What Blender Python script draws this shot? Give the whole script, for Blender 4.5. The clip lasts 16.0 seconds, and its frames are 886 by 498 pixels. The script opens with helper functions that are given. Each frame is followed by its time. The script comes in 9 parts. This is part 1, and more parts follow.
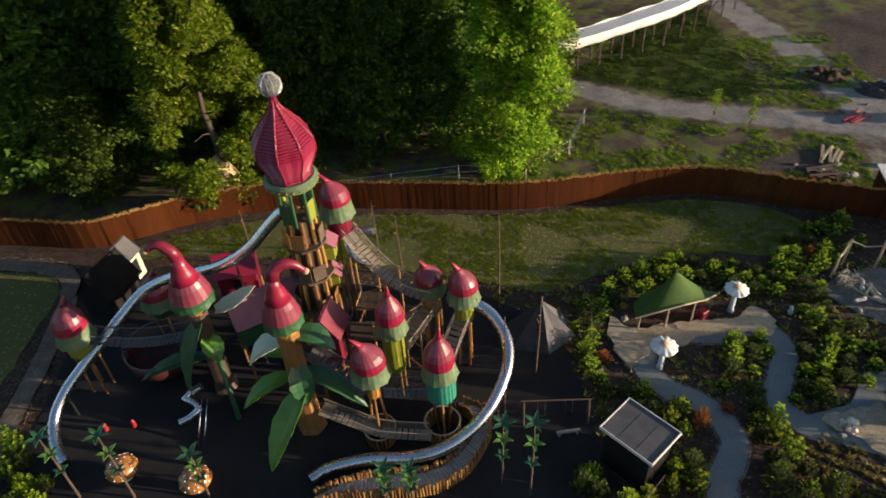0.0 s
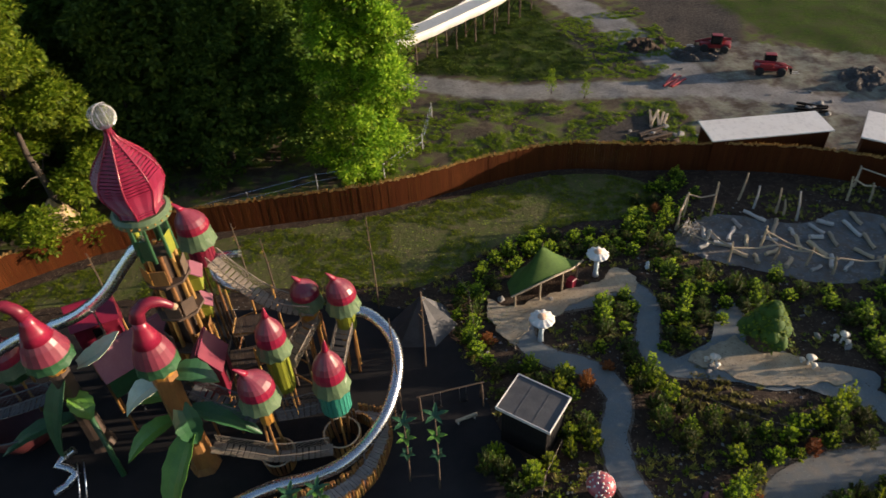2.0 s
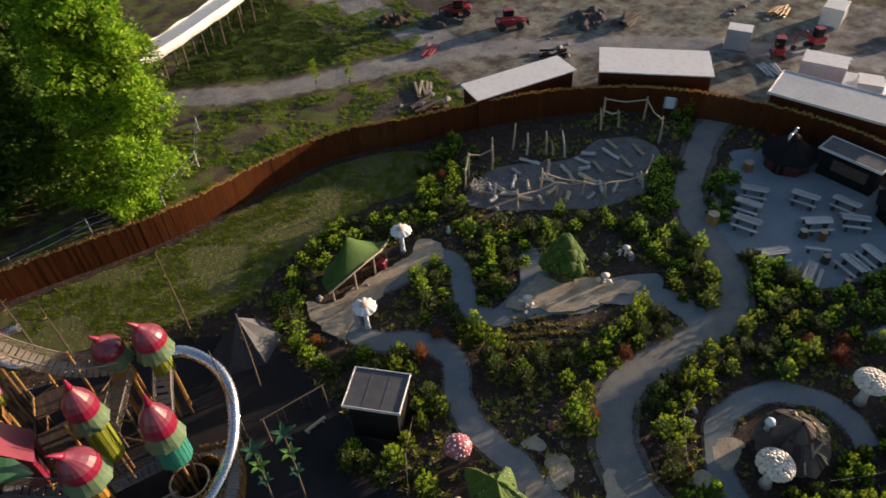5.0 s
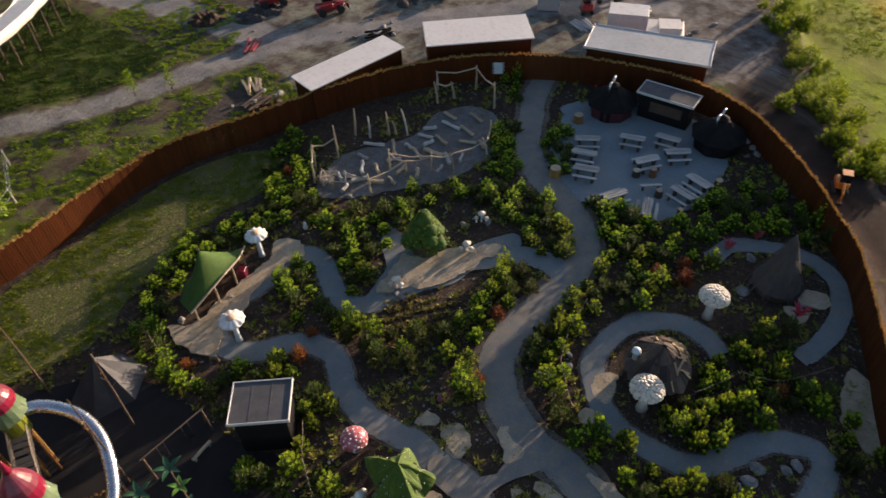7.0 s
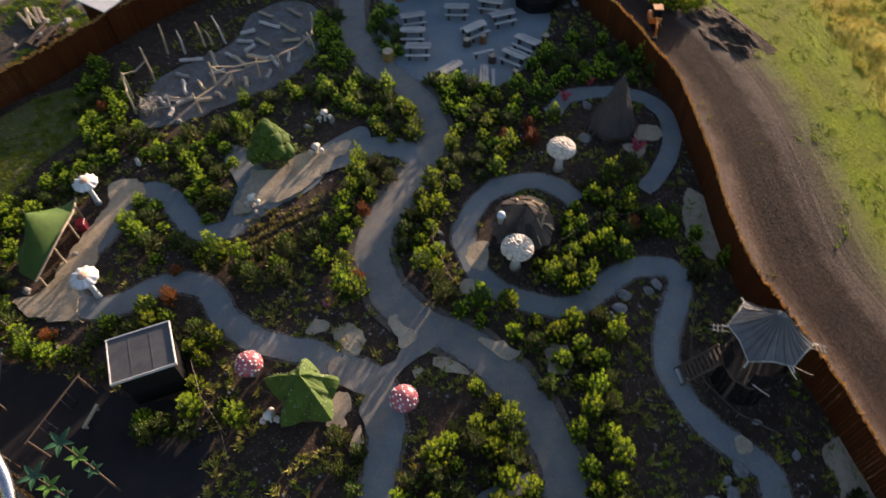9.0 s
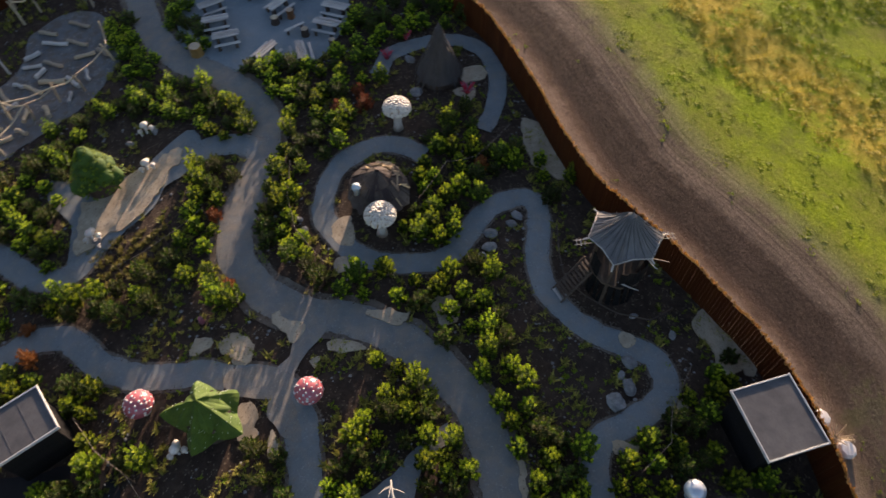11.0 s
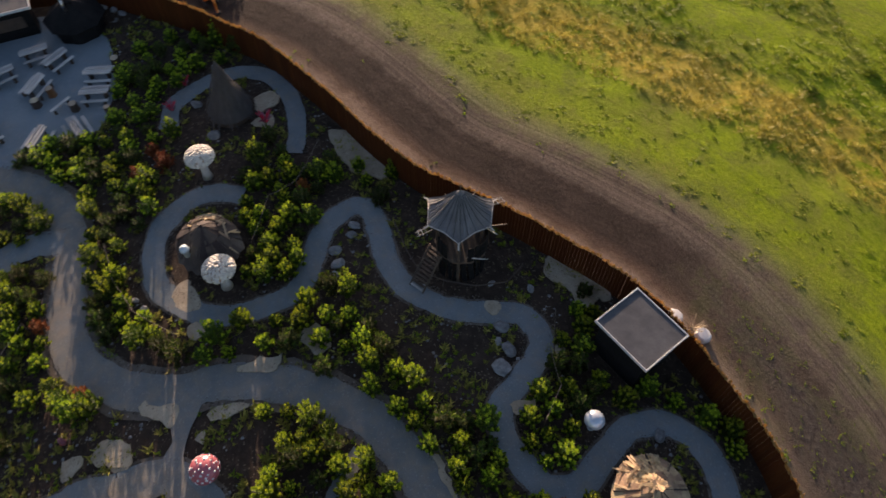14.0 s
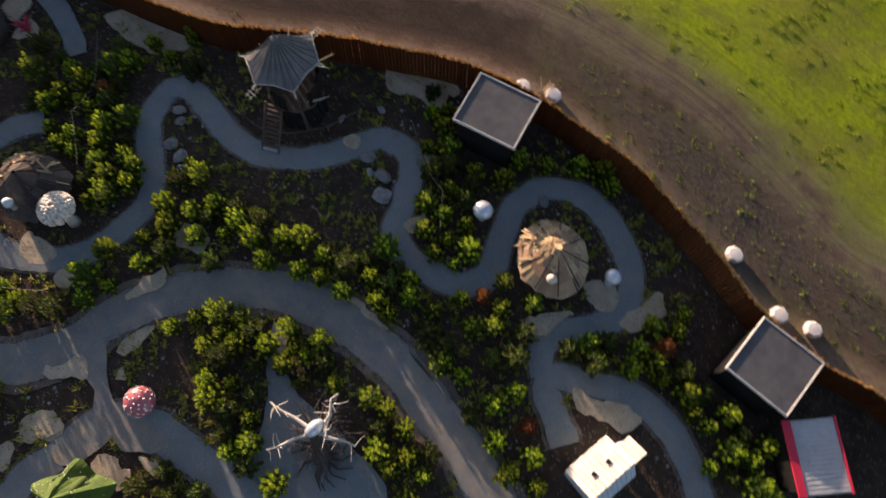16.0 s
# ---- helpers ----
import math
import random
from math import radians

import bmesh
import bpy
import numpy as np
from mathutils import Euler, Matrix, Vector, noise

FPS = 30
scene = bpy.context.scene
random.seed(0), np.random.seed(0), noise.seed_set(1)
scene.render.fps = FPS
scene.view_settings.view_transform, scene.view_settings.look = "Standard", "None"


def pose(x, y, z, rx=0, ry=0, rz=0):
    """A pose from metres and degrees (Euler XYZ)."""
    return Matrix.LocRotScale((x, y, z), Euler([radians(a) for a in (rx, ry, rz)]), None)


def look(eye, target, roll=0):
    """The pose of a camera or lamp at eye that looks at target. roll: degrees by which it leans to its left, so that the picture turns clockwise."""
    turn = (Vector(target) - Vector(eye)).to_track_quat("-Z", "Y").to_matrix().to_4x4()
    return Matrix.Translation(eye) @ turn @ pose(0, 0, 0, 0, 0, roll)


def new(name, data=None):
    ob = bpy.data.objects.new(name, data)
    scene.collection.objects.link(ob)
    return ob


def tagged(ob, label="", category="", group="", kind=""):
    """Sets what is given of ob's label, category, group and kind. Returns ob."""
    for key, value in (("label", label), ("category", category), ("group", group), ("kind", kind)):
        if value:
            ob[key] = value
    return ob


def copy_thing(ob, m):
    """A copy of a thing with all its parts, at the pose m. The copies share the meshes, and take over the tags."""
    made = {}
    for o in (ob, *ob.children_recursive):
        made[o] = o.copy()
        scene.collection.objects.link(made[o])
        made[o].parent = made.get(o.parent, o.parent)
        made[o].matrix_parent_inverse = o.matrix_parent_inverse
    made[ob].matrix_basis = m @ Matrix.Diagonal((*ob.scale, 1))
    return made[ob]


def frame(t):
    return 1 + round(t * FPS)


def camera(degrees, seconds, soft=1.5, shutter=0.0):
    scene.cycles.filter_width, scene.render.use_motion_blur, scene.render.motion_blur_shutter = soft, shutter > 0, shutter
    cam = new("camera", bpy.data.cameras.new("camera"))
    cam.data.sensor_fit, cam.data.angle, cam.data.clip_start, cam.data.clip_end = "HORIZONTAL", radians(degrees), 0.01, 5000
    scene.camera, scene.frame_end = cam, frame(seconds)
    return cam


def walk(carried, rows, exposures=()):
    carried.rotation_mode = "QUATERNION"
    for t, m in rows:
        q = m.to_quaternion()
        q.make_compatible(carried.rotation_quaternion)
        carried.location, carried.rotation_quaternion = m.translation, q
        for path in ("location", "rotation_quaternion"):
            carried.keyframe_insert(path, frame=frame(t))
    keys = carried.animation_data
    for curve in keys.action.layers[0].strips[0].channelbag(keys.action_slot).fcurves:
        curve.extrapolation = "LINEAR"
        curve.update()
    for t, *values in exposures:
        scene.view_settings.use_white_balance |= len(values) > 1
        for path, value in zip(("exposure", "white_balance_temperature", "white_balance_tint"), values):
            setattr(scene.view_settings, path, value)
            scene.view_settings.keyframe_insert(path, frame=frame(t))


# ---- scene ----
cam = camera(64.7, 16.0, shutter=0.5)
PATH = [
    (0, (0.284, -0.337, 33.347), (0.212, 1.411, 31.853), -3.7),
    (0.5, (0.25, -0.315, 33.319), (0.296, 1.428, 31.818), -3.7),
    (1, (0.201, -0.294, 33.329), (0.354, 1.438, 31.824), -3.7),
    (1.5, (0.147, -0.312, 33.363), (0.398, 1.406, 31.855), -3.6),
    (2, (-0.009, -0.29, 33.409), (0.351, 1.406, 31.896), -3.3),
    (2.5, (-0.04, -0.261, 33.472), (0.416, 1.41, 31.957), -3.3),
    (3, (-0.025, -0.253, 33.532), (0.536, 1.383, 32.016), -3.4),
    (5.3, (0.045, -0.135, 33.759), (1.004, 1.224, 32.17), -3.2),
    (5.5, (0.04, -0.117, 33.773), (1.028, 1.21, 32.176), -3.0),
    (6, (0.069, -0.068, 33.797), (1.138, 1.18, 32.187), -2.9),
    (6.5, (0.06, -0.056, 33.78), (1.206, 1.111, 32.163), -2.8),
    (7, (0.074, -0.075, 33.725), (1.293, 0.995, 32.095), -2.6),
    (7.5, (0.03, -0.023, 33.625), (1.312, 0.951, 31.984), -2.4),
    (8, (-0.025, 0.078, 33.552), (1.264, 0.911, 31.839), -2.1),
    (8.5, (-0.048, 0.023, 33.544), (1.235, 0.729, 31.771), -2.1),
    (9, (-0.046, 0.136, 33.606), (1.181, 0.683, 31.74), -1.8),
    (9.5, (-0.02, 0.289, 33.704), (1.19, 0.72, 31.796), -1.3),
    (10, (0.007, 0.287, 33.776), (1.21, 0.615, 31.843), -1.2),
    (10.2, (0.022, 0.283, 33.801), (1.229, 0.574, 31.864), -1.1),
    (12.3, (0.171, 0.635, 34.442), (1.396, 0.493, 32.5), 1.0),
    (12.5, (0.193, 0.658, 34.468), (1.418, 0.515, 32.525), 1.0),
    (13, (0.269, 0.624, 34.51), (1.486, 0.432, 32.568), 1.1),
    (13.5, (0.339, 0.488, 34.486), (1.54, 0.213, 32.544), 1.0),
    (14, (0.314, 0.305, 34.457), (1.483, -0.091, 32.517), 0.8),
    (14.5, (0.338, 0.194, 34.403), (1.447, -0.304, 32.451), 0.7),
    (15, (0.473, 0.117, 34.36), (1.386, -0.428, 32.321), 1.1),
    (15.5, (0.614, 0.02, 34.392), (1.327, -0.521, 32.272), 1.8),
    (16, (0.746, -0.09, 34.409), (1.255, -0.583, 32.221), 2.9),
]
walk(cam, [(t, look(eye, target, roll)) for t, eye, target, roll in PATH],
     [(0.0, 1.16, 6250, 15), (6.5, 1.22, 6400, 20), (9.5, 1.53, 6500, 24), (13.0, 1.47, 6550, 25), (15.0, 1.28, 6600, 26), (16.0, 1.40, 6650, 26)])

# ---- sky, sun, exposure ----
SUN_AZ, SUN_EL = 98.6, 7.5      # compass degrees from +y towards +x, and height
world = bpy.data.worlds.new("evening_sky")
scene.world = world
world.use_nodes = True
wn = world.node_tree
sky = wn.nodes.new("ShaderNodeTexSky")
sky.sky_type, sky.sun_disc = "NISHITA", False
sky.sun_elevation, sky.sun_rotation = radians(SUN_EL), radians(SUN_AZ)
sky.air_density, sky.dust_density, sky.ozone_density = 1.0, 1.2, 1.6
wn.links.new(sky.outputs[0], wn.nodes["Background"].inputs[0])
wn.nodes["Background"].inputs[1].default_value = 0.090
sun = new("sun", bpy.data.lights.new("sun", "SUN"))
sun.data.energy, sun.data.angle, sun.data.color = 4.2, radians(0.6), (1.0, 0.79, 0.54)
s_az, s_el = radians(SUN_AZ), radians(SUN_EL)
to_sun = Vector((math.sin(s_az) * math.cos(s_el), math.cos(s_az) * math.cos(s_el), math.sin(s_el)))
sun.matrix_world = look(to_sun * 200, (0, 0, 0))

rnd = random.Random(7)


# ---- materials ----
def base_mat(name, rough=0.7, metal=0.0):
    m = bpy.data.materials.new(name)
    m.use_nodes = True
    nt = m.node_tree
    bsdf = nt.nodes["Principled BSDF"]
    bsdf.inputs["Roughness"].default_value, bsdf.inputs["Metallic"].default_value = rough, metal
    return m, nt, bsdf


def noise_node(nt, scale, detail=4.0, coord="Object", stretch=None):
    tc = nt.nodes.new("ShaderNodeTexCoord")
    n = nt.nodes.new("ShaderNodeTexNoise")
    n.inputs["Scale"].default_value, n.inputs["Detail"].default_value = scale, detail
    n.inputs["Roughness"].default_value = 0.65
    src = tc.outputs[coord]
    if stretch:
        mp = nt.nodes.new("ShaderNodeMapping")
        mp.inputs["Scale"].default_value = stretch
        nt.links.new(src, mp.inputs[0])
        src = mp.outputs[0]
    nt.links.new(src, n.inputs["Vector"])
    return n.outputs[0]


def ramp(nt, src, lo, hi):
    r = nt.nodes.new("ShaderNodeMapRange")
    r.inputs[1].default_value, r.inputs[2].default_value = lo, hi
    nt.links.new(src, r.inputs[0])
    return r.outputs[0]


def mix(nt, fac, a, b, mode="MIX"):
    n = nt.nodes.new("ShaderNodeMix")
    n.data_type, n.blend_type = "RGBA", mode
    for slot, v in ((0, fac), (6, a), (7, b)):
        if isinstance(v, (int, float)):
            n.inputs[slot].default_value = v
        elif isinstance(v, tuple):
            n.inputs[slot].default_value = (*v, 1)
        else:
            nt.links.new(v, n.inputs[slot])
    return n.outputs[2]


def math_node(nt, op, a, b):
    n = nt.nodes.new("ShaderNodeMath")
    n.operation = op
    for i, v in enumerate((a, b)):
        if isinstance(v, (int, float)):
            n.inputs[i].default_value = v
        else:
            nt.links.new(v, n.inputs[i])
    return n.outputs[0]


def bump(nt, bsdf, src, strength, dist):
    b = nt.nodes.new("ShaderNodeBump")
    b.inputs["Strength"].default_value, b.inputs["Distance"].default_value = strength, dist
    nt.links.new(src, b.inputs["Height"])
    nt.links.new(b.outputs[0], bsdf.inputs["Normal"])


def mat(name, a, b, scale=1.0, rough=0.7, metal=0.0, fine=12.0, relief=0.03, strength=0.5, vary=0.0, stretch=None, island=0.0, coat=0.0):
    """A surface of two tones, broken at two scales, with fine relief. vary, island: how far single pieces differ."""
    m, nt, bsdf = base_mat(name, rough, metal)
    big = noise_node(nt, scale, 4, stretch=stretch)
    small = noise_node(nt, scale * fine, 5, stretch=stretch)
    col = mix(nt, ramp(nt, big, 0.32, 0.68), a, b)
    dark = tuple(0.55 * v for v in a)
    col = mix(nt, math_node(nt, "MULTIPLY", ramp(nt, small, 0.5, 0.8), 0.55), col, dark)
    for amount, node, out in ((vary, "ShaderNodeObjectInfo", "Random"), (island, "ShaderNodeNewGeometry", "Random Per Island")):
        if amount:
            oi = nt.nodes.new(node)
            hs = nt.nodes.new("ShaderNodeHueSaturation")
            nt.links.new(math_node(nt, "ADD", math_node(nt, "MULTIPLY", oi.outputs[out], 2 * amount), 1 - amount), hs.inputs["Value"])
            nt.links.new(math_node(nt, "ADD", math_node(nt, "MULTIPLY", oi.outputs[out], 0.10 * amount), 0.5 - 0.05 * amount), hs.inputs["Hue"])
            nt.links.new(col, hs.inputs["Color"])
            col = hs.outputs[0]
    nt.links.new(col, bsdf.inputs["Base Color"])
    rr = math_node(nt, "ADD", math_node(nt, "MULTIPLY", small, 0.3), max(0.02, rough - 0.15))
    nt.links.new(rr, bsdf.inputs["Roughness"])
    bsdf.inputs["Coat Weight"].default_value = coat
    bump(nt, bsdf, small, strength, relief)
    return m


def leaf_mat(name, dark, light, tip, glow=0.35):
    """Leaves: each one its own green between dark and light, a few with a fresh tip colour, light shining through."""
    m, nt, bsdf = base_mat(name, 0.6)
    bsdf.inputs["Specular IOR Level"].default_value = 0.25
    geo = nt.nodes.new("ShaderNodeNewGeometry")
    oi = nt.nodes.new("ShaderNodeObjectInfo")
    isl = geo.outputs["Random Per Island"]
    col = mix(nt, isl, dark, light)
    col = mix(nt, ramp(nt, isl, 0.72, 1.0), col, tip)
    hs = nt.nodes.new("ShaderNodeHueSaturation")
    nt.links.new(math_node(nt, "ADD", math_node(nt, "MULTIPLY", oi.outputs["Random"], 0.024), 0.488), hs.inputs["Hue"])
    nt.links.new(math_node(nt, "ADD", math_node(nt, "MULTIPLY", oi.outputs["Random"], 0.6), 0.7), hs.inputs["Value"])
    nt.links.new(col, hs.inputs["Color"])
    nt.links.new(hs.outputs[0], bsdf.inputs["Base Color"])
    tr = nt.nodes.new("ShaderNodeBsdfTranslucent")
    nt.links.new(hs.outputs[0], tr.inputs["Color"])
    mx = nt.nodes.new("ShaderNodeMixShader")
    mx.inputs[0].default_value = glow
    nt.links.new(bsdf.outputs[0], mx.inputs[1])
    nt.links.new(tr.outputs[0], mx.inputs[2])
    nt.links.new(mx.outputs[0], nt.nodes["Material Output"].inputs["Surface"])
    return m


def ground_mat():
    """Open ground: rough grassy earth, with field grass, dry grass, bare track and gravel road laid in by the zones of the sheet."""
    m, nt, bsdf = base_mat("open_ground", 0.95)
    bsdf.inputs["Specular IOR Level"].default_value = 0.08
    att = nt.nodes.new("ShaderNodeAttribute")
    att.attribute_name = "zones"
    sep = nt.nodes.new("ShaderNodeSeparateColor")
    nt.links.new(att.outputs["Color"], sep.inputs[0])
    n_big, n_mid, n_small = (noise_node(nt, s, 5) for s in (0.12, 0.55, 4.0))
    earth = mix(nt, ramp(nt, n_mid, 0.4, 0.6), (0.085, 0.066, 0.048), (0.165, 0.132, 0.100))
    earth = mix(nt, math_node(nt, "MULTIPLY", ramp(nt, n_small, 0.45, 0.75), 0.6), earth, (0.075, 0.058, 0.044))
    grass = mix(nt, ramp(nt, n_small, 0.35, 0.7), (0.085, 0.125, 0.020), (0.165, 0.215, 0.036))
    rough = mix(nt, ramp(nt, n_mid, 0.47, 0.62), earth, mix(nt, ramp(nt, n_big, 0.4, 0.6), grass, (0.12, 0.155, 0.028)))
    deep = nt.nodes.new("ShaderNodeAttribute")
    deep.attribute_name = "lush_shaded"
    dug = nt.nodes.new("ShaderNodeAttribute")
    dug.attribute_name = "spoil"

    def blot(att_node):
        v = math_node(nt, "ADD", att_node.outputs["Fac"], math_node(nt, "MULTIPLY", math_node(nt, "SUBTRACT", n_mid, 0.5), 1.2))
        return ramp(nt, v, 0.35, 0.65)
    rough = mix(nt, blot(dug), rough, mix(nt, ramp(nt, n_small, 0.35, 0.65), (0.045, 0.038, 0.033), (0.105, 0.090, 0.078)))
    # one dark green for lush grass and for the painted shade farther off
    rough = mix(nt, blot(deep), rough, mix(nt, ramp(nt, n_mid, 0.40, 0.62), mix(nt, ramp(nt, n_small, 0.35, 0.65), (0.030, 0.058, 0.008), (0.075, 0.118, 0.014)), (0.060, 0.070, 0.022)))

    def edge(channel, soft=0.35):
        v = math_node(nt, "ADD", sep.outputs[channel], math_node(nt, "MULTIPLY", math_node(nt, "SUBTRACT", n_mid, 0.5), 0.9))
        return ramp(nt, v, 0.5 - soft / 2, 0.5 + soft / 2)
    field = mix(nt, ramp(nt, n_small, 0.35, 0.68), (0.150, 0.214, 0.007), (0.258, 0.330, 0.010))
    n_fine = noise_node(nt, 16.0, 4)
    run = nt.nodes.new("ShaderNodeAttribute")
    run.attribute_name = "run"
    mown = nt.nodes.new("ShaderNodeTexNoise")
    mown.inputs["Scale"].default_value, mown.inputs["Detail"].default_value = 1.5, 5.0
    nt.links.new(run.outputs["Vector"], mown.inputs["Vector"])
    field = mix(nt, math_node(nt, "MULTIPLY", ramp(nt, mown.outputs[0], 0.52, 0.70), 0.42), field, (0.105, 0.135, 0.012))
    field = mix(nt, math_node(nt, "MULTIPLY", ramp(nt, n_fine, 0.54, 0.70), 0.45), field, (0.085, 0.10, 0.012))
    field = mix(nt, math_node(nt, "MULTIPLY", ramp(nt, n_mid, 0.47, 0.62), 0.45), field, (0.13, 0.128, 0.035))
    field = mix(nt, math_node(nt, "MULTIPLY", ramp(nt, n_big, 0.46, 0.60), 0.5), field, mix(nt, ramp(nt, n_small, 0.4, 0.6), (0.14, 0.155, 0.018), (0.17, 0.14, 0.05)))
    dry = mix(nt, ramp(nt, n_small, 0.3, 0.7), (0.33, 0.25, 0.03), (0.46, 0.36, 0.06))
    field = mix(nt, math_node(nt, "MULTIPLY", att.outputs["Alpha"], ramp(nt, n_mid, 0.34, 0.52)), field, dry)
    col = mix(nt, edge(0, 0.7), rough, field)
    ruts = nt.nodes.new("ShaderNodeTexNoise")
    ruts.inputs["Scale"].default_value, ruts.inputs["Detail"].default_value = 0.6, 3.0
    nt.links.new(run.outputs["Vector"], ruts.inputs["Vector"])
    across = nt.nodes.new("ShaderNodeSeparateXYZ")
    nt.links.new(run.outputs["Vector"], across.inputs[0])
    reach = math_node(nt, "ADD", across.outputs[0], math_node(nt, "MULTIPLY", math_node(nt, "SUBTRACT", n_mid, 0.5), 2.4))
    track = mix(nt, ramp(nt, n_mid, 0.35, 0.65), (0.036, 0.027, 0.022), (0.056, 0.041, 0.033))
    rutted = mix(nt, ramp(nt, ruts.outputs[0], 0.36, 0.66), (0.094, 0.075, 0.060), (0.190, 0.154, 0.125))
    track = mix(nt, ramp(nt, reach, 8.6, 10.6), track, rutted)
    track = mix(nt, ramp(nt, reach, 4.0, 2.8), track, (0.29, 0.225, 0.17))
    track = mix(nt, math_node(nt, "MULTIPLY", ramp(nt, reach, 5.2, 3.8), 0.38), track, (0.20, 0.125, 0.085))
    lines = nt.nodes.new("ShaderNodeTexNoise")
    lines.inputs["Scale"].default_value, lines.inputs["Detail"].default_value = 3.2, 4.0
    nt.links.new(run.outputs["Vector"], lines.inputs["Vector"])
    scored = math_node(nt, "MULTIPLY", ramp(nt, lines.outputs[0], 0.50, 0.60), ramp(nt, reach, 8.4, 10.4))
    track = mix(nt, math_node(nt, "MULTIPLY", scored, 0.6), track, (0.045, 0.031, 0.026))
    track = mix(nt, math_node(nt, "MULTIPLY", ramp(nt, n_small, 0.5, 0.7), 0.5), track, (0.06, 0.044, 0.036))
    track = mix(nt, math_node(nt, "MULTIPLY", ramp(nt, n_fine, 0.58, 0.72), 0.22), track, (0.22, 0.17, 0.13))
    track = mix(nt, math_node(nt, "MULTIPLY", ramp(nt, n_fine, 0.44, 0.32), 0.35), track, (0.028, 0.020, 0.017))
    track = mix(nt, ramp(nt, reach, 17, 21), track, mix(nt, ramp(nt, n_small, 0.35, 0.65), (0.040, 0.030, 0.026), (0.085, 0.064, 0.052)))
    col = mix(nt, edge(1, 0.8), col, track)
    road = mix(nt, ramp(nt, n_mid, 0.3, 0.7), (0.20, 0.19, 0.18), (0.34, 0.325, 0.31))
    road = mix(nt, math_node(nt, "MULTIPLY", ramp(nt, n_small, 0.45, 0.75), 0.5), road, (0.06, 0.05, 0.045))
    col = mix(nt, edge(2), col, road)
    nt.links.new(col, bsdf.inputs["Base Color"])
    bump(nt, bsdf, math_node(nt, "ADD", math_node(nt, "ADD", math_node(nt, "MULTIPLY", n_fine, 0.35), math_node(nt, "MULTIPLY", ruts.outputs[0], 0.8)), math_node(nt, "MULTIPLY", n_small, 0.6)), 0.7, 0.12)
    return m


def loose_mat(name, a, b, dust, grit, patch=0.6, speck=22.0, dusty=(0.52, 0.68), relief=0.03):
    """Loose ground: two tones in broad patches, drifts of dust, and single specks of grit or litter."""
    m, nt, bsdf = base_mat(name, 0.95)
    bsdf.inputs["Specular IOR Level"].default_value = 0.2
    n1, n2, n3 = noise_node(nt, patch, 5), noise_node(nt, patch * 2.7, 6), noise_node(nt, speck, 3)
    col = mix(nt, ramp(nt, n1, 0.35, 0.65), a, b)
    col = mix(nt, math_node(nt, "MULTIPLY", ramp(nt, n2, *dusty), 0.7), col, dust)
    tc = nt.nodes.new("ShaderNodeTexCoord")
    vo = nt.nodes.new("ShaderNodeTexVoronoi")
    vo.inputs["Scale"].default_value = speck * 0.55
    nt.links.new(tc.outputs["Object"], vo.inputs["Vector"])
    pick = nt.nodes.new("ShaderNodeSeparateColor")
    nt.links.new(vo.outputs["Color"], pick.inputs[0])
    dots = math_node(nt, "MULTIPLY", ramp(nt, pick.outputs[0], 0.80, 0.84), ramp(nt, vo.outputs["Distance"], 0.42, 0.30))
    col = mix(nt, math_node(nt, "MULTIPLY", dots, 0.8), col, grit)
    col = mix(nt, math_node(nt, "MULTIPLY", ramp(nt, n3, 0.5, 0.75), 0.5), col, tuple(0.5 * v for v in a))
    nt.links.new(col, bsdf.inputs["Base Color"])
    bump(nt, bsdf, math_node(nt, "ADD", n3, math_node(nt, "MULTIPLY", n2, 1.5)), 0.9, relief)
    return m


M_GROUND = ground_mat()
M_SOIL = loose_mat("mulch_soil", (0.040, 0.027, 0.020), (0.070, 0.047, 0.034), (0.11, 0.074, 0.051), (0.24, 0.19, 0.13), 0.7, 16, (0.48, 0.70), 0.09)
M_LAWN = loose_mat("rough_lawn", (0.095, 0.118, 0.026), (0.128, 0.118, 0.048), (0.165, 0.125, 0.080), (0.28, 0.34, 0.045), 0.8, 9, (0.50, 0.68), 0.06)
M_PATH = loose_mat("grey_gravel_path", (0.172, 0.200, 0.208), (0.222, 0.243, 0.248), (0.275, 0.240, 0.195), (0.30, 0.31, 0.31), 0.45, 20, (0.46, 0.74), 0.015)
M_PLAZA = loose_mat("pale_gravel", (0.185, 0.228, 0.252), (0.245, 0.283, 0.30), (0.29, 0.26, 0.22), (0.40, 0.41, 0.41), 0.3, 26, (0.56, 0.75), 0.015)
M_COURSE = loose_mat("trodden_gravel", (0.13, 0.135, 0.14), (0.20, 0.205, 0.205), (0.15, 0.115, 0.085), (0.36, 0.33, 0.28), 0.55, 12, (0.42, 0.6), 0.04)
M_CLEARING = loose_mat("dark_grit", (0.060, 0.058, 0.058), (0.095, 0.092, 0.090), (0.085, 0.064, 0.05), (0.24, 0.23, 0.22), 0.6, 14, (0.42, 0.6), 0.05)
M_RUBBER = mat("dark_rubber_crumb", (0.018, 0.018, 0.020), (0.034, 0.031, 0.031), 0.3, 0.95, fine=80, relief=0.01)
M_SAND = loose_mat("pale_bare_sand", (0.36, 0.29, 0.20), (0.48, 0.40, 0.29), (0.54, 0.45, 0.33), (0.20, 0.155, 0.11), 0.9, 14, (0.5, 0.7), 0.03)
M_MAIN = loose_mat("trodden_main_gravel", (0.180, 0.184, 0.176), (0.232, 0.232, 0.220), (0.300, 0.248, 0.186), (0.32, 0.31, 0.29), 0.45, 20, (0.42, 0.66), 0.02)
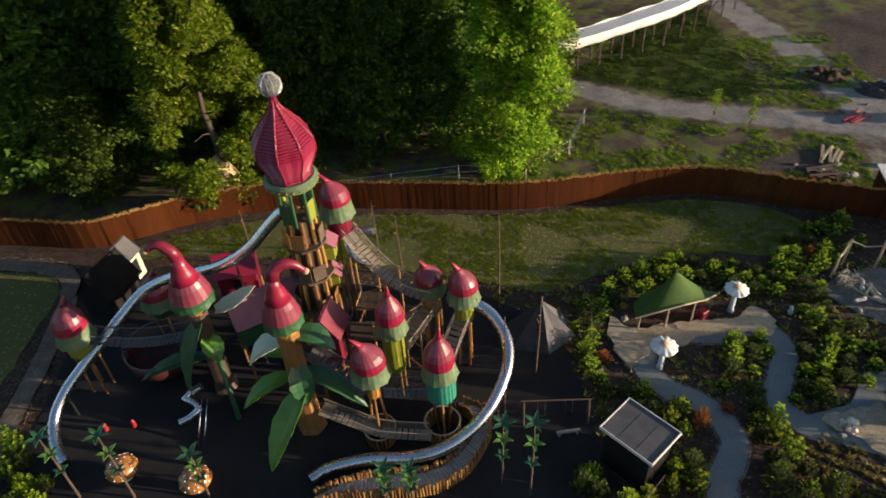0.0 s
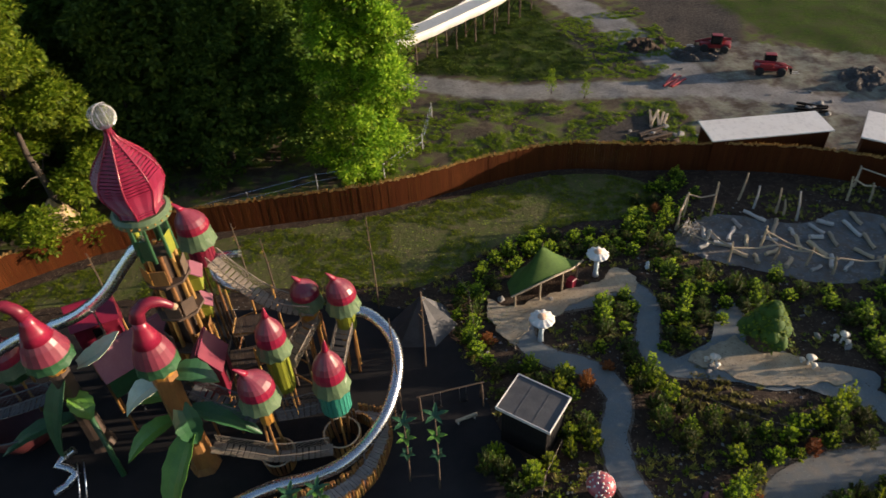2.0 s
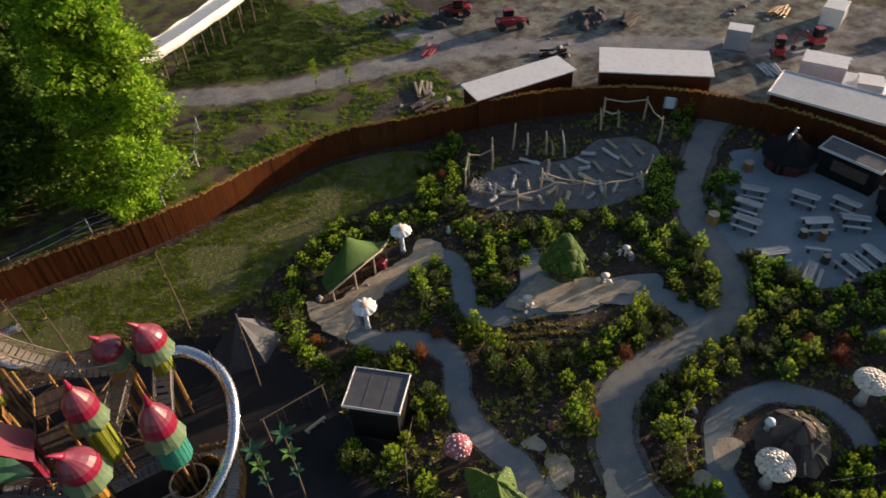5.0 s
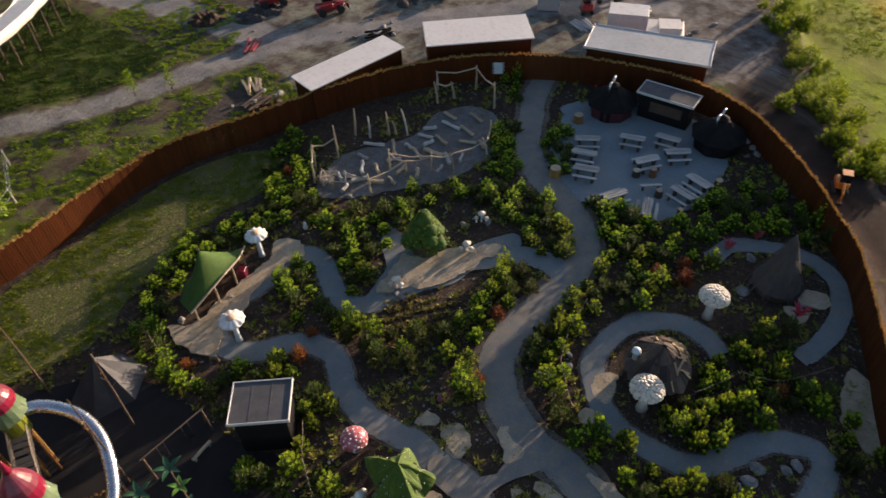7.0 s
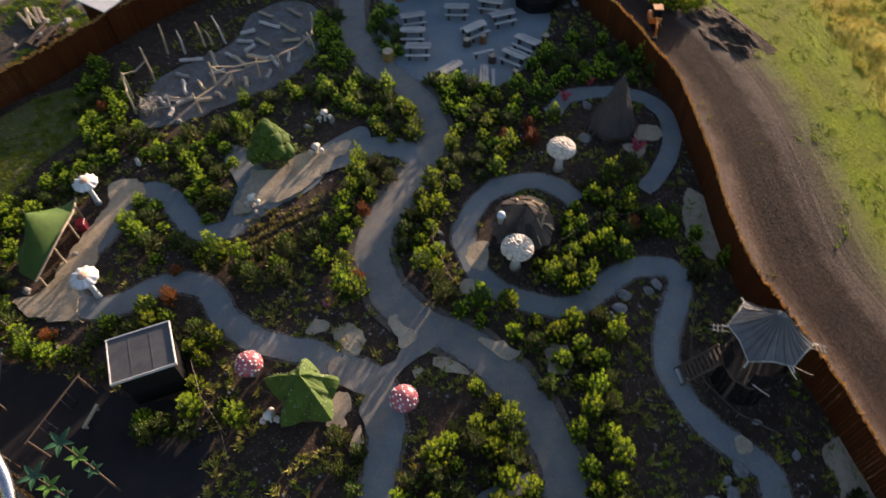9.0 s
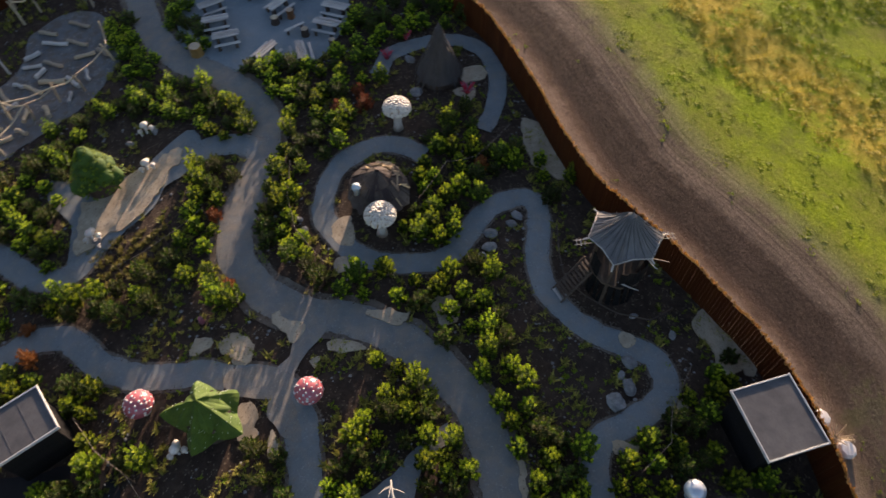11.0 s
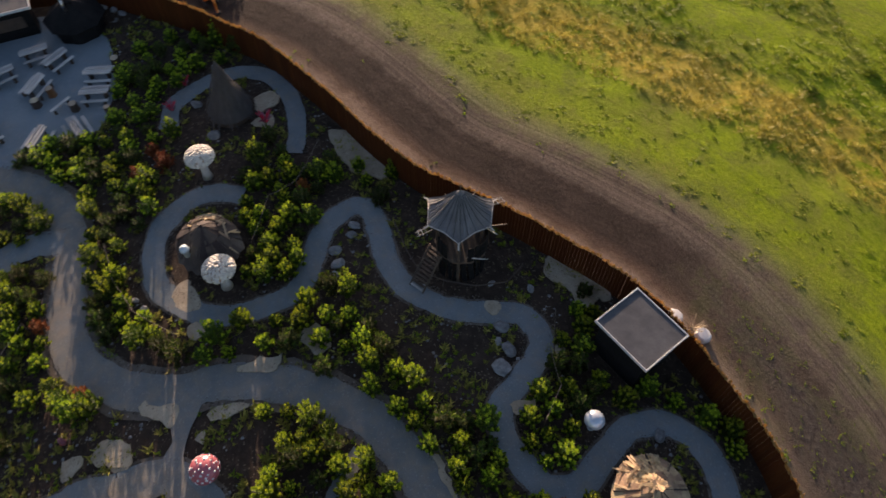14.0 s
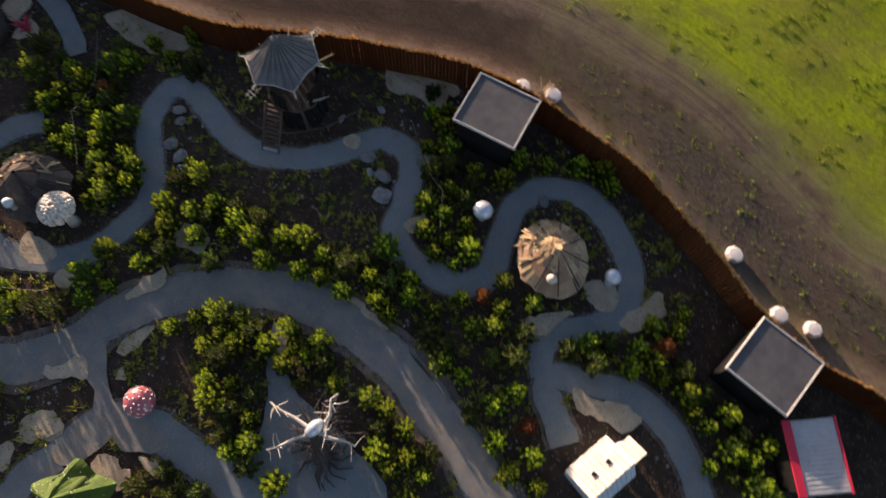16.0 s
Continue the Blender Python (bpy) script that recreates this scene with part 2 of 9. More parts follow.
M_DUST = loose_mat("trodden_dust", (0.115, 0.090, 0.068), (0.18, 0.145, 0.115), (0.24, 0.20, 0.16), (0.30, 0.26, 0.22), 0.5, 14, (0.5, 0.7), 0.04)
M_EDGERED = mat("bright_red_trim", (0.52, 0.02, 0.05), (0.60, 0.03, 0.07), 1.0, 0.4, fine=9)
M_ROCK = mat("grey_rock", (0.17, 0.165, 0.16), (0.34, 0.33, 0.32), 1.5, 0.85, fine=9, relief=0.06, vary=0.3)
M_FENCE = mat("rust_stained_boards", (0.060, 0.0162, 0.004), (0.100, 0.028, 0.007), 1.2, 0.75, fine=14, relief=0.01, vary=0.07, island=0.09, stretch=(1, 1, 0.12))
L_REED = leaf_mat("dry_reed_crest", (0.42, 0.27, 0.10), (0.62, 0.42, 0.17), (0.80, 0.58, 0.28), 0.55)
M_TIMBER = mat("warm_round_timber", (0.20, 0.098, 0.032), (0.36, 0.19, 0.060), 1.5, 0.45, fine=14, relief=0.01, stretch=(1, 1, 0.15), vary=0.3)
M_GREYWOOD = mat("weathered_wood", (0.34, 0.33, 0.31), (0.52, 0.50, 0.47), 2.0, 0.8, fine=12, relief=0.015, vary=0.25, stretch=(0.3, 1, 1))
M_PALEWOOD = mat("peeled_log", (0.36, 0.29, 0.20), (0.52, 0.42, 0.29), 2.0, 0.7, fine=10, relief=0.015, vary=0.2)
M_DARKWOOD = mat("dark_brown_wood", (0.060, 0.040, 0.028), (0.105, 0.070, 0.048), 1.5, 0.7, fine=12, relief=0.015, vary=0.2)
M_BARKROOF = mat("bark_slab_roof", (0.050, 0.036, 0.031), (0.092, 0.068, 0.055), 1.2, 0.9, fine=10, relief=0.03, vary=0.45)
M_MAROON = mat("dark_maroon_boards", (0.060, 0.014, 0.016), (0.095, 0.022, 0.024), 1.0, 0.5, fine=14, relief=0.008)
M_LITBARK = mat("sunlit_tan_bark", (0.30, 0.20, 0.12), (0.46, 0.32, 0.19), 1.2, 0.85, fine=10, relief=0.03, vary=0.35)
M_THATCH = mat("pale_thatch", (0.42, 0.30, 0.16), (0.58, 0.43, 0.25), 2.0, 0.9, fine=12, relief=0.04, vary=0.2)
M_STRAW = mat("grey_brown_thatch", (0.070, 0.062, 0.058), (0.115, 0.10, 0.092), 3.0, 0.95, fine=14, relief=0.04, stretch=(1, 1, 0.2))
M_FELT = mat("charcoal_roof_felt", (0.075, 0.075, 0.080), (0.13, 0.128, 0.13), 0.8, 0.8, fine=18, relief=0.01)
M_BLACK = mat("black_stained_wood", (0.010, 0.0095, 0.010), (0.020, 0.019, 0.019), 1.5, 0.85, fine=14, relief=0.01)
M_TRIM = mat("pale_metal_trim", (0.55, 0.55, 0.54), (0.68, 0.67, 0.65), 2, 0.4, fine=8)
M_WHITEROOF = mat("white_sheet_roof", (0.80, 0.75, 0.70), (0.86, 0.82, 0.77), 0.25, 0.6, fine=10, relief=0.005)
M_GREYROOF = mat("grey_sheet_roof", (0.42, 0.43, 0.43), (0.56, 0.55, 0.53), 0.3, 0.5, fine=10, relief=0.01)
M_CREAM = mat("weathered_cream_paint", (0.42, 0.43, 0.36), (0.60, 0.60, 0.51), 3, 0.6, fine=9, relief=0.01, vary=0.12)
M_WHITE = mat("white_paint", (0.70, 0.69, 0.66), (0.82, 0.81, 0.78), 2, 0.45, fine=9, relief=0.01)
M_CREAM = mat("cream_brown_scales", (0.66, 0.58, 0.48), (0.80, 0.74, 0.65), 2.5, 0.6, fine=6, relief=0.02, vary=0.12)
M_CAPBASE = mat("tan_cap", (0.36, 0.24, 0.14), (0.48, 0.34, 0.22), 3, 0.6, fine=6)
M_BLUEWHITE = mat("pale_blue_stalk", (0.50, 0.60, 0.66), (0.66, 0.73, 0.77), 2, 0.6, fine=6)
M_PEACH = mat("peach_cap_centre", (0.62, 0.38, 0.24), (0.75, 0.54, 0.40), 3, 0.5, fine=6)
M_TOADRED = mat("glossy_dark_pink", (0.42, 0.090, 0.11), (0.54, 0.15, 0.165), 2, 0.35, fine=6, relief=0.005, coat=0.2)
M_TOADBROWN = mat("glossy_orange_brown", (0.30, 0.11, 0.025), (0.46, 0.20, 0.045), 2, 0.28, fine=6, relief=0.005, coat=0.4)
M_RED = mat("crimson_sheet_metal", (0.20, 0.009, 0.032), (0.28, 0.016, 0.048), 1.0, 0.32, fine=16, relief=0.004, coat=0.3)
M_PINKRED = mat("rose_sheet_metal", (0.165, 0.027, 0.048), (0.235, 0.042, 0.070), 1.0, 0.36, fine=16, relief=0.004, coat=0.2)
M_DEEPRED = mat("wine_red_panel", (0.13, 0.008, 0.024), (0.19, 0.014, 0.034), 1.0, 0.4, fine=16, relief=0.004)
M_PINK = mat("pink_panel", (0.27, 0.095, 0.13), (0.34, 0.13, 0.165), 1.0, 0.45, fine=14, relief=0.004)
M_SKIRT = mat("sage_green_sheet", (0.085, 0.14, 0.072), (0.14, 0.20, 0.11), 1.0, 0.38, fine=14, relief=0.004, coat=0.1)
# three greens; on the play leaves the lighter two paint in sunlight
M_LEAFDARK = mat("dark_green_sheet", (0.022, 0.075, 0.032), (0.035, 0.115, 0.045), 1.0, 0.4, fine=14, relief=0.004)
M_LEAFLIT = mat("lit_green_sheet", (0.07, 0.18, 0.022), (0.12, 0.26, 0.035), 1.0, 0.4, fine=14, relief=0.004)
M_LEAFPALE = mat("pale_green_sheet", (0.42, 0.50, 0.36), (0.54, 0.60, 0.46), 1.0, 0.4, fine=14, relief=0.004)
M_YELGREEN = mat("yellow_green_panel", (0.17, 0.19, 0.018), (0.25, 0.27, 0.028), 1.0, 0.45, fine=14, relief=0.004)
M_TEAL = mat("teal_panel", (0.025, 0.19, 0.14), (0.04, 0.26, 0.19), 1.0, 0.45, fine=14, relief=0.004)
M_AMBER = mat("amber_panel", (0.34, 0.16, 0.025), (0.46, 0.24, 0.045), 1.0, 0.45, fine=14, relief=0.004)
M_STEEL = mat("brushed_steel", (0.58, 0.60, 0.64), (0.70, 0.72, 0.75), 1.0, 0.27, metal=1.0, fine=10, relief=0.003, strength=0.2)
M_ROPE = mat("grey_rope_net", (0.20, 0.165, 0.13), (0.30, 0.25, 0.20), 6, 0.9, fine=6, relief=0.01)
M_DARKROPE = mat("dark_rope", (0.08, 0.08, 0.085), (0.14, 0.14, 0.145), 6, 0.9, fine=6, relief=0.01)
M_GREENTENT = mat("mossy_green_canvas", (0.032, 0.078, 0.008), (0.060, 0.125, 0.012), 1.0, 0.85, fine=14, relief=0.03)
M_GREENLEAFY = mat("fresh_green_canvas", (0.040, 0.085, 0.005), (0.085, 0.150, 0.008), 1.6, 0.75, fine=9, relief=0.05, strength=0.8)
M_CANVAS = mat("grey_canvas", (0.150, 0.148, 0.150), (0.24, 0.235, 0.23), 1.0, 0.8, fine=14, relief=0.03)
M_DARKCANVAS = mat("dark_tent_canvas", (0.024, 0.025, 0.030), (0.044, 0.045, 0.052), 1.0, 0.8, fine=14, relief=0.02)
M_BARK = mat("tree_bark", (0.045, 0.034, 0.026), (0.080, 0.062, 0.048), 2.0, 0.9, fine=8, relief=0.04, stretch=(1, 1, 0.2))
M_BLEACHED = mat("bleached_dead_wood", (0.46, 0.43, 0.38), (0.62, 0.58, 0.52), 2.0, 0.8, fine=8, relief=0.03)
M_CABRED = mat("machine_red_paint", (0.26, 0.018, 0.022), (0.34, 0.032, 0.034), 1.0, 0.35, fine=9, relief=0.004)
M_ORANGE = mat("orange_machine_paint", (0.62, 0.20, 0.02), (0.72, 0.28, 0.04), 1.0, 0.4, fine=9)
M_TYRE = mat("black_tyre", (0.018, 0.018, 0.018), (0.034, 0.033, 0.032), 2.0, 0.8, fine=9, relief=0.02)
M_WINDOW, _nt, _b = base_mat("dark_window_glass", 0.08)
_b.inputs["Base Color"].default_value = (0.012, 0.014, 0.016, 1)
M_GLASS, _nt, _b = base_mat("clear_acrylic", 0.03)
_b.inputs["Base Color"].default_value = (0.92, 0.94, 0.95, 1)
_b.inputs["Transmission Weight"].default_value = 0.9
_b.inputs["IOR"].default_value = 1.12
M_SILVER = mat("silver_blue_gloss", (0.60, 0.65, 0.70), (0.74, 0.77, 0.80), 2.0, 0.22, metal=0.35, fine=8, relief=0.004, coat=0.5)
L_BUSH = leaf_mat("shrub_leaves", (0.030, 0.058, 0.008), (0.090, 0.145, 0.013), (0.18, 0.24, 0.018), 0.40)
# leaves of the upper tips, sunlight on the bush tops put into their colour
L_YOUNG = leaf_mat("sunlit_young_leaves", (0.19, 0.28, 0.012), (0.36, 0.45, 0.019), (0.53, 0.57, 0.034), 0.48)
L_DULL = leaf_mat("olive_shrub_leaves", (0.032, 0.048, 0.013), (0.085, 0.10, 0.024), (0.17, 0.15, 0.04), 0.35)
L_RUSSET = leaf_mat("russet_leaves", (0.14, 0.046, 0.012), (0.32, 0.105, 0.028), (0.44, 0.18, 0.06), 0.4)
L_PLANT = leaf_mat("low_plants", (0.13, 0.125, 0.026), (0.30, 0.27, 0.050), (0.48, 0.40, 0.10))
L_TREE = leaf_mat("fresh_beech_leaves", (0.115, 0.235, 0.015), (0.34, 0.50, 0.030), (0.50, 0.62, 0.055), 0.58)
# darker beech leaf: painted shade in the crowns, plain cladding on the tree hut
L_TREESHADE = leaf_mat("shaded_beech_leaves", (0.075, 0.13, 0.012), (0.20, 0.29, 0.022), (0.32, 0.40, 0.035), 0.5)
L_WOOD = leaf_mat("deep_forest_leaves", (0.050, 0.100, 0.014), (0.105, 0.185, 0.024), (0.18, 0.27, 0.032), 0.40)
L_GRASS = leaf_mat("meadow_blades", (0.16, 0.22, 0.012), (0.28, 0.34, 0.02), (0.42, 0.42, 0.06), 0.4)
L_DRY = leaf_mat("dry_grass_blades", (0.25, 0.205, 0.03), (0.38, 0.32, 0.05), (0.50, 0.43, 0.09), 0.4)
L_WEED = leaf_mat("weed_blades", (0.12, 0.18, 0.010), (0.23, 0.31, 0.018), (0.34, 0.38, 0.03), 0.4)

for k, gloss in ((M_BLACK, 0.1), (M_FENCE, 0.12), (M_RUBBER, 0.15), (M_FELT, 0.3)):
    k.node_tree.nodes["Principled BSDF"].inputs["Specular IOR Level"].default_value = gloss


# ---- mesh tools ----
def finish(name, bm, material, smooth=False):
    me = bpy.data.meshes.new(name)
    bmesh.ops.recalc_face_normals(bm, faces=bm.faces)
    bm.to_mesh(me)
    bm.free()
    for k in (material if isinstance(material, (list, tuple)) else [material]):
        me.materials.append(k)
    if smooth:
        me.polygons.foreach_set("use_smooth", [True] * len(me.polygons))
    return me


def part(name, bm, material, parent=None, label="", smooth=False):
    """One mesh object, under a thing or a part."""
    ob = new(name, finish(name, bm, material, smooth))
    if parent:
        ob.parent = parent
    return tagged(ob, label)


def thing(name, place, label, category, group="", turn=0.0):
    ob = new(name)
    ob.empty_display_size = 0.2
    ob.matrix_basis = pose(*place, 0, 0, turn)
    return tagged(ob, label, category, group)


def structure(name, bm, material, label, category, smooth=False):
    return tagged(part(name, bm, material, None, label, smooth), "", category, "", "structure")


def box(bm, c, size, m=None, bevel=0.0):
    """A box round the point c, turned by m, its edges taken off."""
    r = bmesh.ops.create_cube(bm, size=1.0)
    vs = r["verts"]
    bmesh.ops.scale(bm, vec=size, verts=vs)
    if bevel:
        es = list({e for v in vs for e in v.link_edges})
        vs = list({v for v in bmesh.ops.bevel(bm, geom=es, offset=bevel, segments=1, affect="EDGES")["verts"]} | {v for v in vs if v.is_valid})
    if m is not None:
        bmesh.ops.transform(bm, matrix=m, verts=vs)
    bmesh.ops.translate(bm, vec=c, verts=vs)
    return vs


def rotz(a):
    return Matrix.Rotation(radians(a), 4, "Z")


def rings(bm, loops, close_ends=True):
    """Skin a row of vertex loops."""
    made = [[bm.verts.new(p) for p in loop] for loop in loops]
    n = len(made[0])
    for a, b in zip(made, made[1:]):
        for i in range(n):
            bm.faces.new((a[i], a[(i + 1) % n], b[(i + 1) % n], b[i]))
    if close_ends:
        bm.faces.new(made[0][::-1])
        bm.faces.new(made[-1])
    return made


def lathe(bm, profile, seg=16, centre=(0, 0, 0), lobes=0, depth=0.0, bend=None, close=True):
    """Turn (radius, height) pairs round the upright axis. lobes, depth: flutes; bend(z): a sideways shift of the axis."""
    loops = []
    for r, z in profile:
        sx, sy = bend(z) if bend else (0, 0)
        loop = []
        for i in range(seg):
            a = 2 * math.pi * i / seg
            k = r * (1 + depth * math.cos(lobes * a)) if lobes else r
            loop.append((centre[0] + sx + k * math.cos(a), centre[1] + sy + k * math.sin(a), centre[2] + z))
        loops.append(loop)
    return rings(bm, loops, close)


def tube(bm, pts, radius, seg=8, closed_ends=True):
    """A round bar along points; radius: one number or one a point."""
    pts = [Vector(p) for p in pts]
    rs = radius if isinstance(radius, (list, tuple)) else [radius] * len(pts)
    loops, up = [], None
    for i, p in enumerate(pts):
        d = (pts[min(i + 1, len(pts) - 1)] - pts[max(i - 1, 0)]).normalized()
        if up is None:
            up = Vector((0, 0, 1)) if abs(d.z) < 0.9 else Vector((1, 0, 0))
        x = d.cross(up).normalized()
        up = x.cross(d).normalized()
        loops.append([p + rs[i] * (math.cos(2 * math.pi * k / seg) * x + math.sin(2 * math.pi * k / seg) * up) for k in range(seg)])
    return rings(bm, loops, closed_ends)


def spline(pts, step=0.5, closed=False):
    """A smooth line through points, sampled about every step metres."""
    pts = [Vector(p) for p in pts]
    n = len(pts)
    out = []
    for i in range(n if closed else n - 1):
        g = (lambda j: pts[j % n]) if closed else (lambda j: pts[max(0, min(n - 1, j))])
        a, b, c, d = g(i - 1), g(i), g(i + 1), g(i + 2)
        k = max(1, int((c - b).length / step))
        for j in range(k):
            t = j / k
            out.append(0.5 * (2 * b + (c - a) * t + (2 * a - 5 * b + 4 * c - d) * t * t + (3 * b - a - 3 * c + d) * t ** 3))
    if not closed:
        out.append(pts[-1])
    return out


def flat(points, z):
    return [(x, y, z) for x, y in points]


def sheet(bm, points, z, thick=0.03):
    """A low slab over an outline."""
    top = [bm.verts.new((x, y, z)) for x, y in points]
    low = [bm.verts.new((x, y, z - thick)) for x, y in points]
    bm.faces.new(top)
    n = len(top)
    for i in range(n):
        bm.faces.new((low[i], low[(i + 1) % n], top[(i + 1) % n], top[i]))


def inside(x, y, poly):
    hit = False
    for (x0, y0), (x1, y1) in zip(poly, poly[1:] + poly[:1]):
        if (y0 > y) != (y1 > y) and x < (x1 - x0) * (y - y0) / (y1 - y0) + x0:
            hit = not hit
    return hit


def wavy(points, amount=0.12, step=0.5):
    """A closed smooth outline with small irregularities."""
    out = []
    for p in spline(flat(points, 0), step, True):
        n = noise.noise_vector((p.x * 0.9, p.y * 0.9, 3.0)) + 0.45 * noise.noise_vector((p.x * 3.1, p.y * 3.1, 8.0))
        out.append((p.x + amount * n.x, p.y + amount * n.y))
    return out


def line_distance(xs, ys, line):
    """Distance of many places from a line of points."""
    best = np.full(xs.shape, 1e9)
    for (x0, y0), (x1, y1) in zip(line, line[1:]):
        dx, dy = x1 - x0, y1 - y0
        t = np.clip(((xs - x0) * dx + (ys - y0) * dy) / (dx * dx + dy * dy + 1e-9), 0, 1)
        best = np.minimum(best, np.hypot(xs - x0 - t * dx, ys - y0 - t * dy))
    return best


def inside_many(xs, ys, poly):
    hit = np.zeros(xs.shape, bool)
    for (x0, y0), (x1, y1) in zip(poly, poly[1:] + poly[:1]):
        if y0 == y1:
            continue
        hit ^= ((y0 > ys) != (y1 > ys)) & (xs < (x1 - x0) * (ys - y0) / (y1 - y0) + x0)
    return hit


# ---- the plan: fence, paths, open ground ----
FENCE_N = [(-42, 41.6), (-34.5, 41), (-28.6, 40.3), (-25.8, 40.9), (-22, 42.5), (-18, 43.7), (-15.8, 44.1), (-11, 44.2), (-4, 43.7),
           (3, 43.1), (7.5, 43.3), (13, 44), (18, 44.2), (21.5, 43.5), (25, 42.1), (29, 40.9), (33, 39.5), (37.5, 37.5), (41.7, 34.7),
           (44.2, 32.2), (46.7, 28.8), (48.6, 25.3), (50, 21), (50.6, 17), (50.2, 13.6)]
FENCE_S = [(50.2, 13.6), (48.9, 10.5), (46.3, 7.1), (43.8, 4.3), (41.4, 2.2), (39.4, 0.4), (35.9, -1.5), (32.6, -3.1), (29.1, -4.6), (25.6, -6.5),
           (23.7, -8.2), (20.7, -10.9), (17.9, -13), (15.7, -14.6), (13.2, -15.8), (10.9, -16.5), (8.1, -17), (5.1, -17.5), (2.1, -17.3),
           (-0.7, -17.1), (-3.6, -16.6), (-5.7, -16.6), (-7.8, -16.9), (-10.3, -17.7), (-16, -18.8), (-24, -19.5)]
fence_line = [(p.x, p.y) for p in spline(flat(FENCE_N, 0), 0.6)[:-1] + spline(flat(FENCE_S, 0), 0.6)]
compound = fence_line + [(-44, -20), (-48, 10), (-46, 38)]

PATHS = {
    "main_path": (1.02, [(48.0, 28.6), (44.6, 27.6), (40.9, 25.6), (38, 23.8), (35.8, 21.4), (34.5, 18.6), (32.9, 16), (30.9, 14.4), (27.9, 13.8), (24.8, 14.1), (22.1, 14.2), (19.9, 13.6), (18.6, 12.3), (17.7, 11.2), (16.9, 9.1), (16.8, 6.9), (15.9, 4.2), (14, 1.3), (11.8, -0.5), (8.7, -1.7), (5.8, -2.2), (2.8, -2.1), (0.2, -1.9), (-2.4, -1.4), (-4.8, -0.9)]),
    "leaf_tent_path": (0.72, [(12.9, 12.4), (13.1, 13.7), (12.8, 15.4), (12.6, 17.2), (13.1, 19.2), (14.0, 20.7), (14.5, 22.0), (13.7, 23.9), (11.7, 25.4), (10.8, 26.9), (11.1, 28.6), (12.7, 29.6), (14.4, 29.5), (16.2, 29.5), (17.6, 29.9), (19, 29.4), (19.4, 27.8), (18.5, 26), (17.8, 24.4), (18.4, 22.7), (20.3, 22)]),
    "glade_path": (0.85, [(20.3, 22), (22.7, 21.1), (24.9, 20.1), (26.8, 18.6), (28.1, 17.2), (28.5, 15.7), (28.2, 14.2)]),
    "mushroom_path": (0.66, [(28.4, 3.7), (29.2, 5.4), (28.7, 7.4), (27.1, 8.9), (24.8, 9.4), (23, 9), (21.2, 7.4), (20.4, 5.5), (20.5, 3.4), (21.2, 1.6), (23.9, 0), (25.1, -1.2), (25.6, -2.6), (24.9, -3.4), (23.3, -3.5), (21.1, -3.4), (19, -4.1), (17.4, -5.6), (16.4, -7.5), (15.7, -9.4), (14.3, -10), (13, -9.3), (12, -7.9), (11.1, -6.6), (9.7, -6.2), (8.3, -6.5), (6.7, -7.2), (6.2, -8.7), (7, -10.3), (8, -12.3), (7.7, -14.1), (6.4, -15.2), (4.5, -15.4), (2.6, -14.9), (1.1, -13.9), (0.3, -12.4), (0.7, -10.8), (1.6, -9.3), (1.6, -8.1), (0.6, -7.1)]),
    "straw_hut_path": (0.62, [(35.3, 7.4), (37.1, 7), (38.1, 5.8), (38.9, 4.1), (39, 1.8), (37.7, 0.1), (35.4, -0.7), (33, -0.6), (30.8, 0.1)]),
    "white_house_path": (0.66, [(-2.4, -5.7), (-1.2, -6.3), (0.1, -6.9), (0.2, -7.7), (-1.5, -9), (-3.2, -9.9), (-5.2, -10), (-7, -9.5), (-8.6, -8.5), (-9.7, -6.9)]),
    "west_path": (0.65, [(-38, 38.9), (-31, 38.2), (-28.2, 36.4), (-27.2, 31), (-26.9, 25), (-26.8, 18), (-27.4, 9), (-29, 1)]),
    "toadstool_path": (0.80, [(12.9, 12.2), (12.8, 10), (11.3, 8.5), (9, 7.8), (6.9, 7.2), (4.7, 6.9), (2.1, 6.9)]),
}
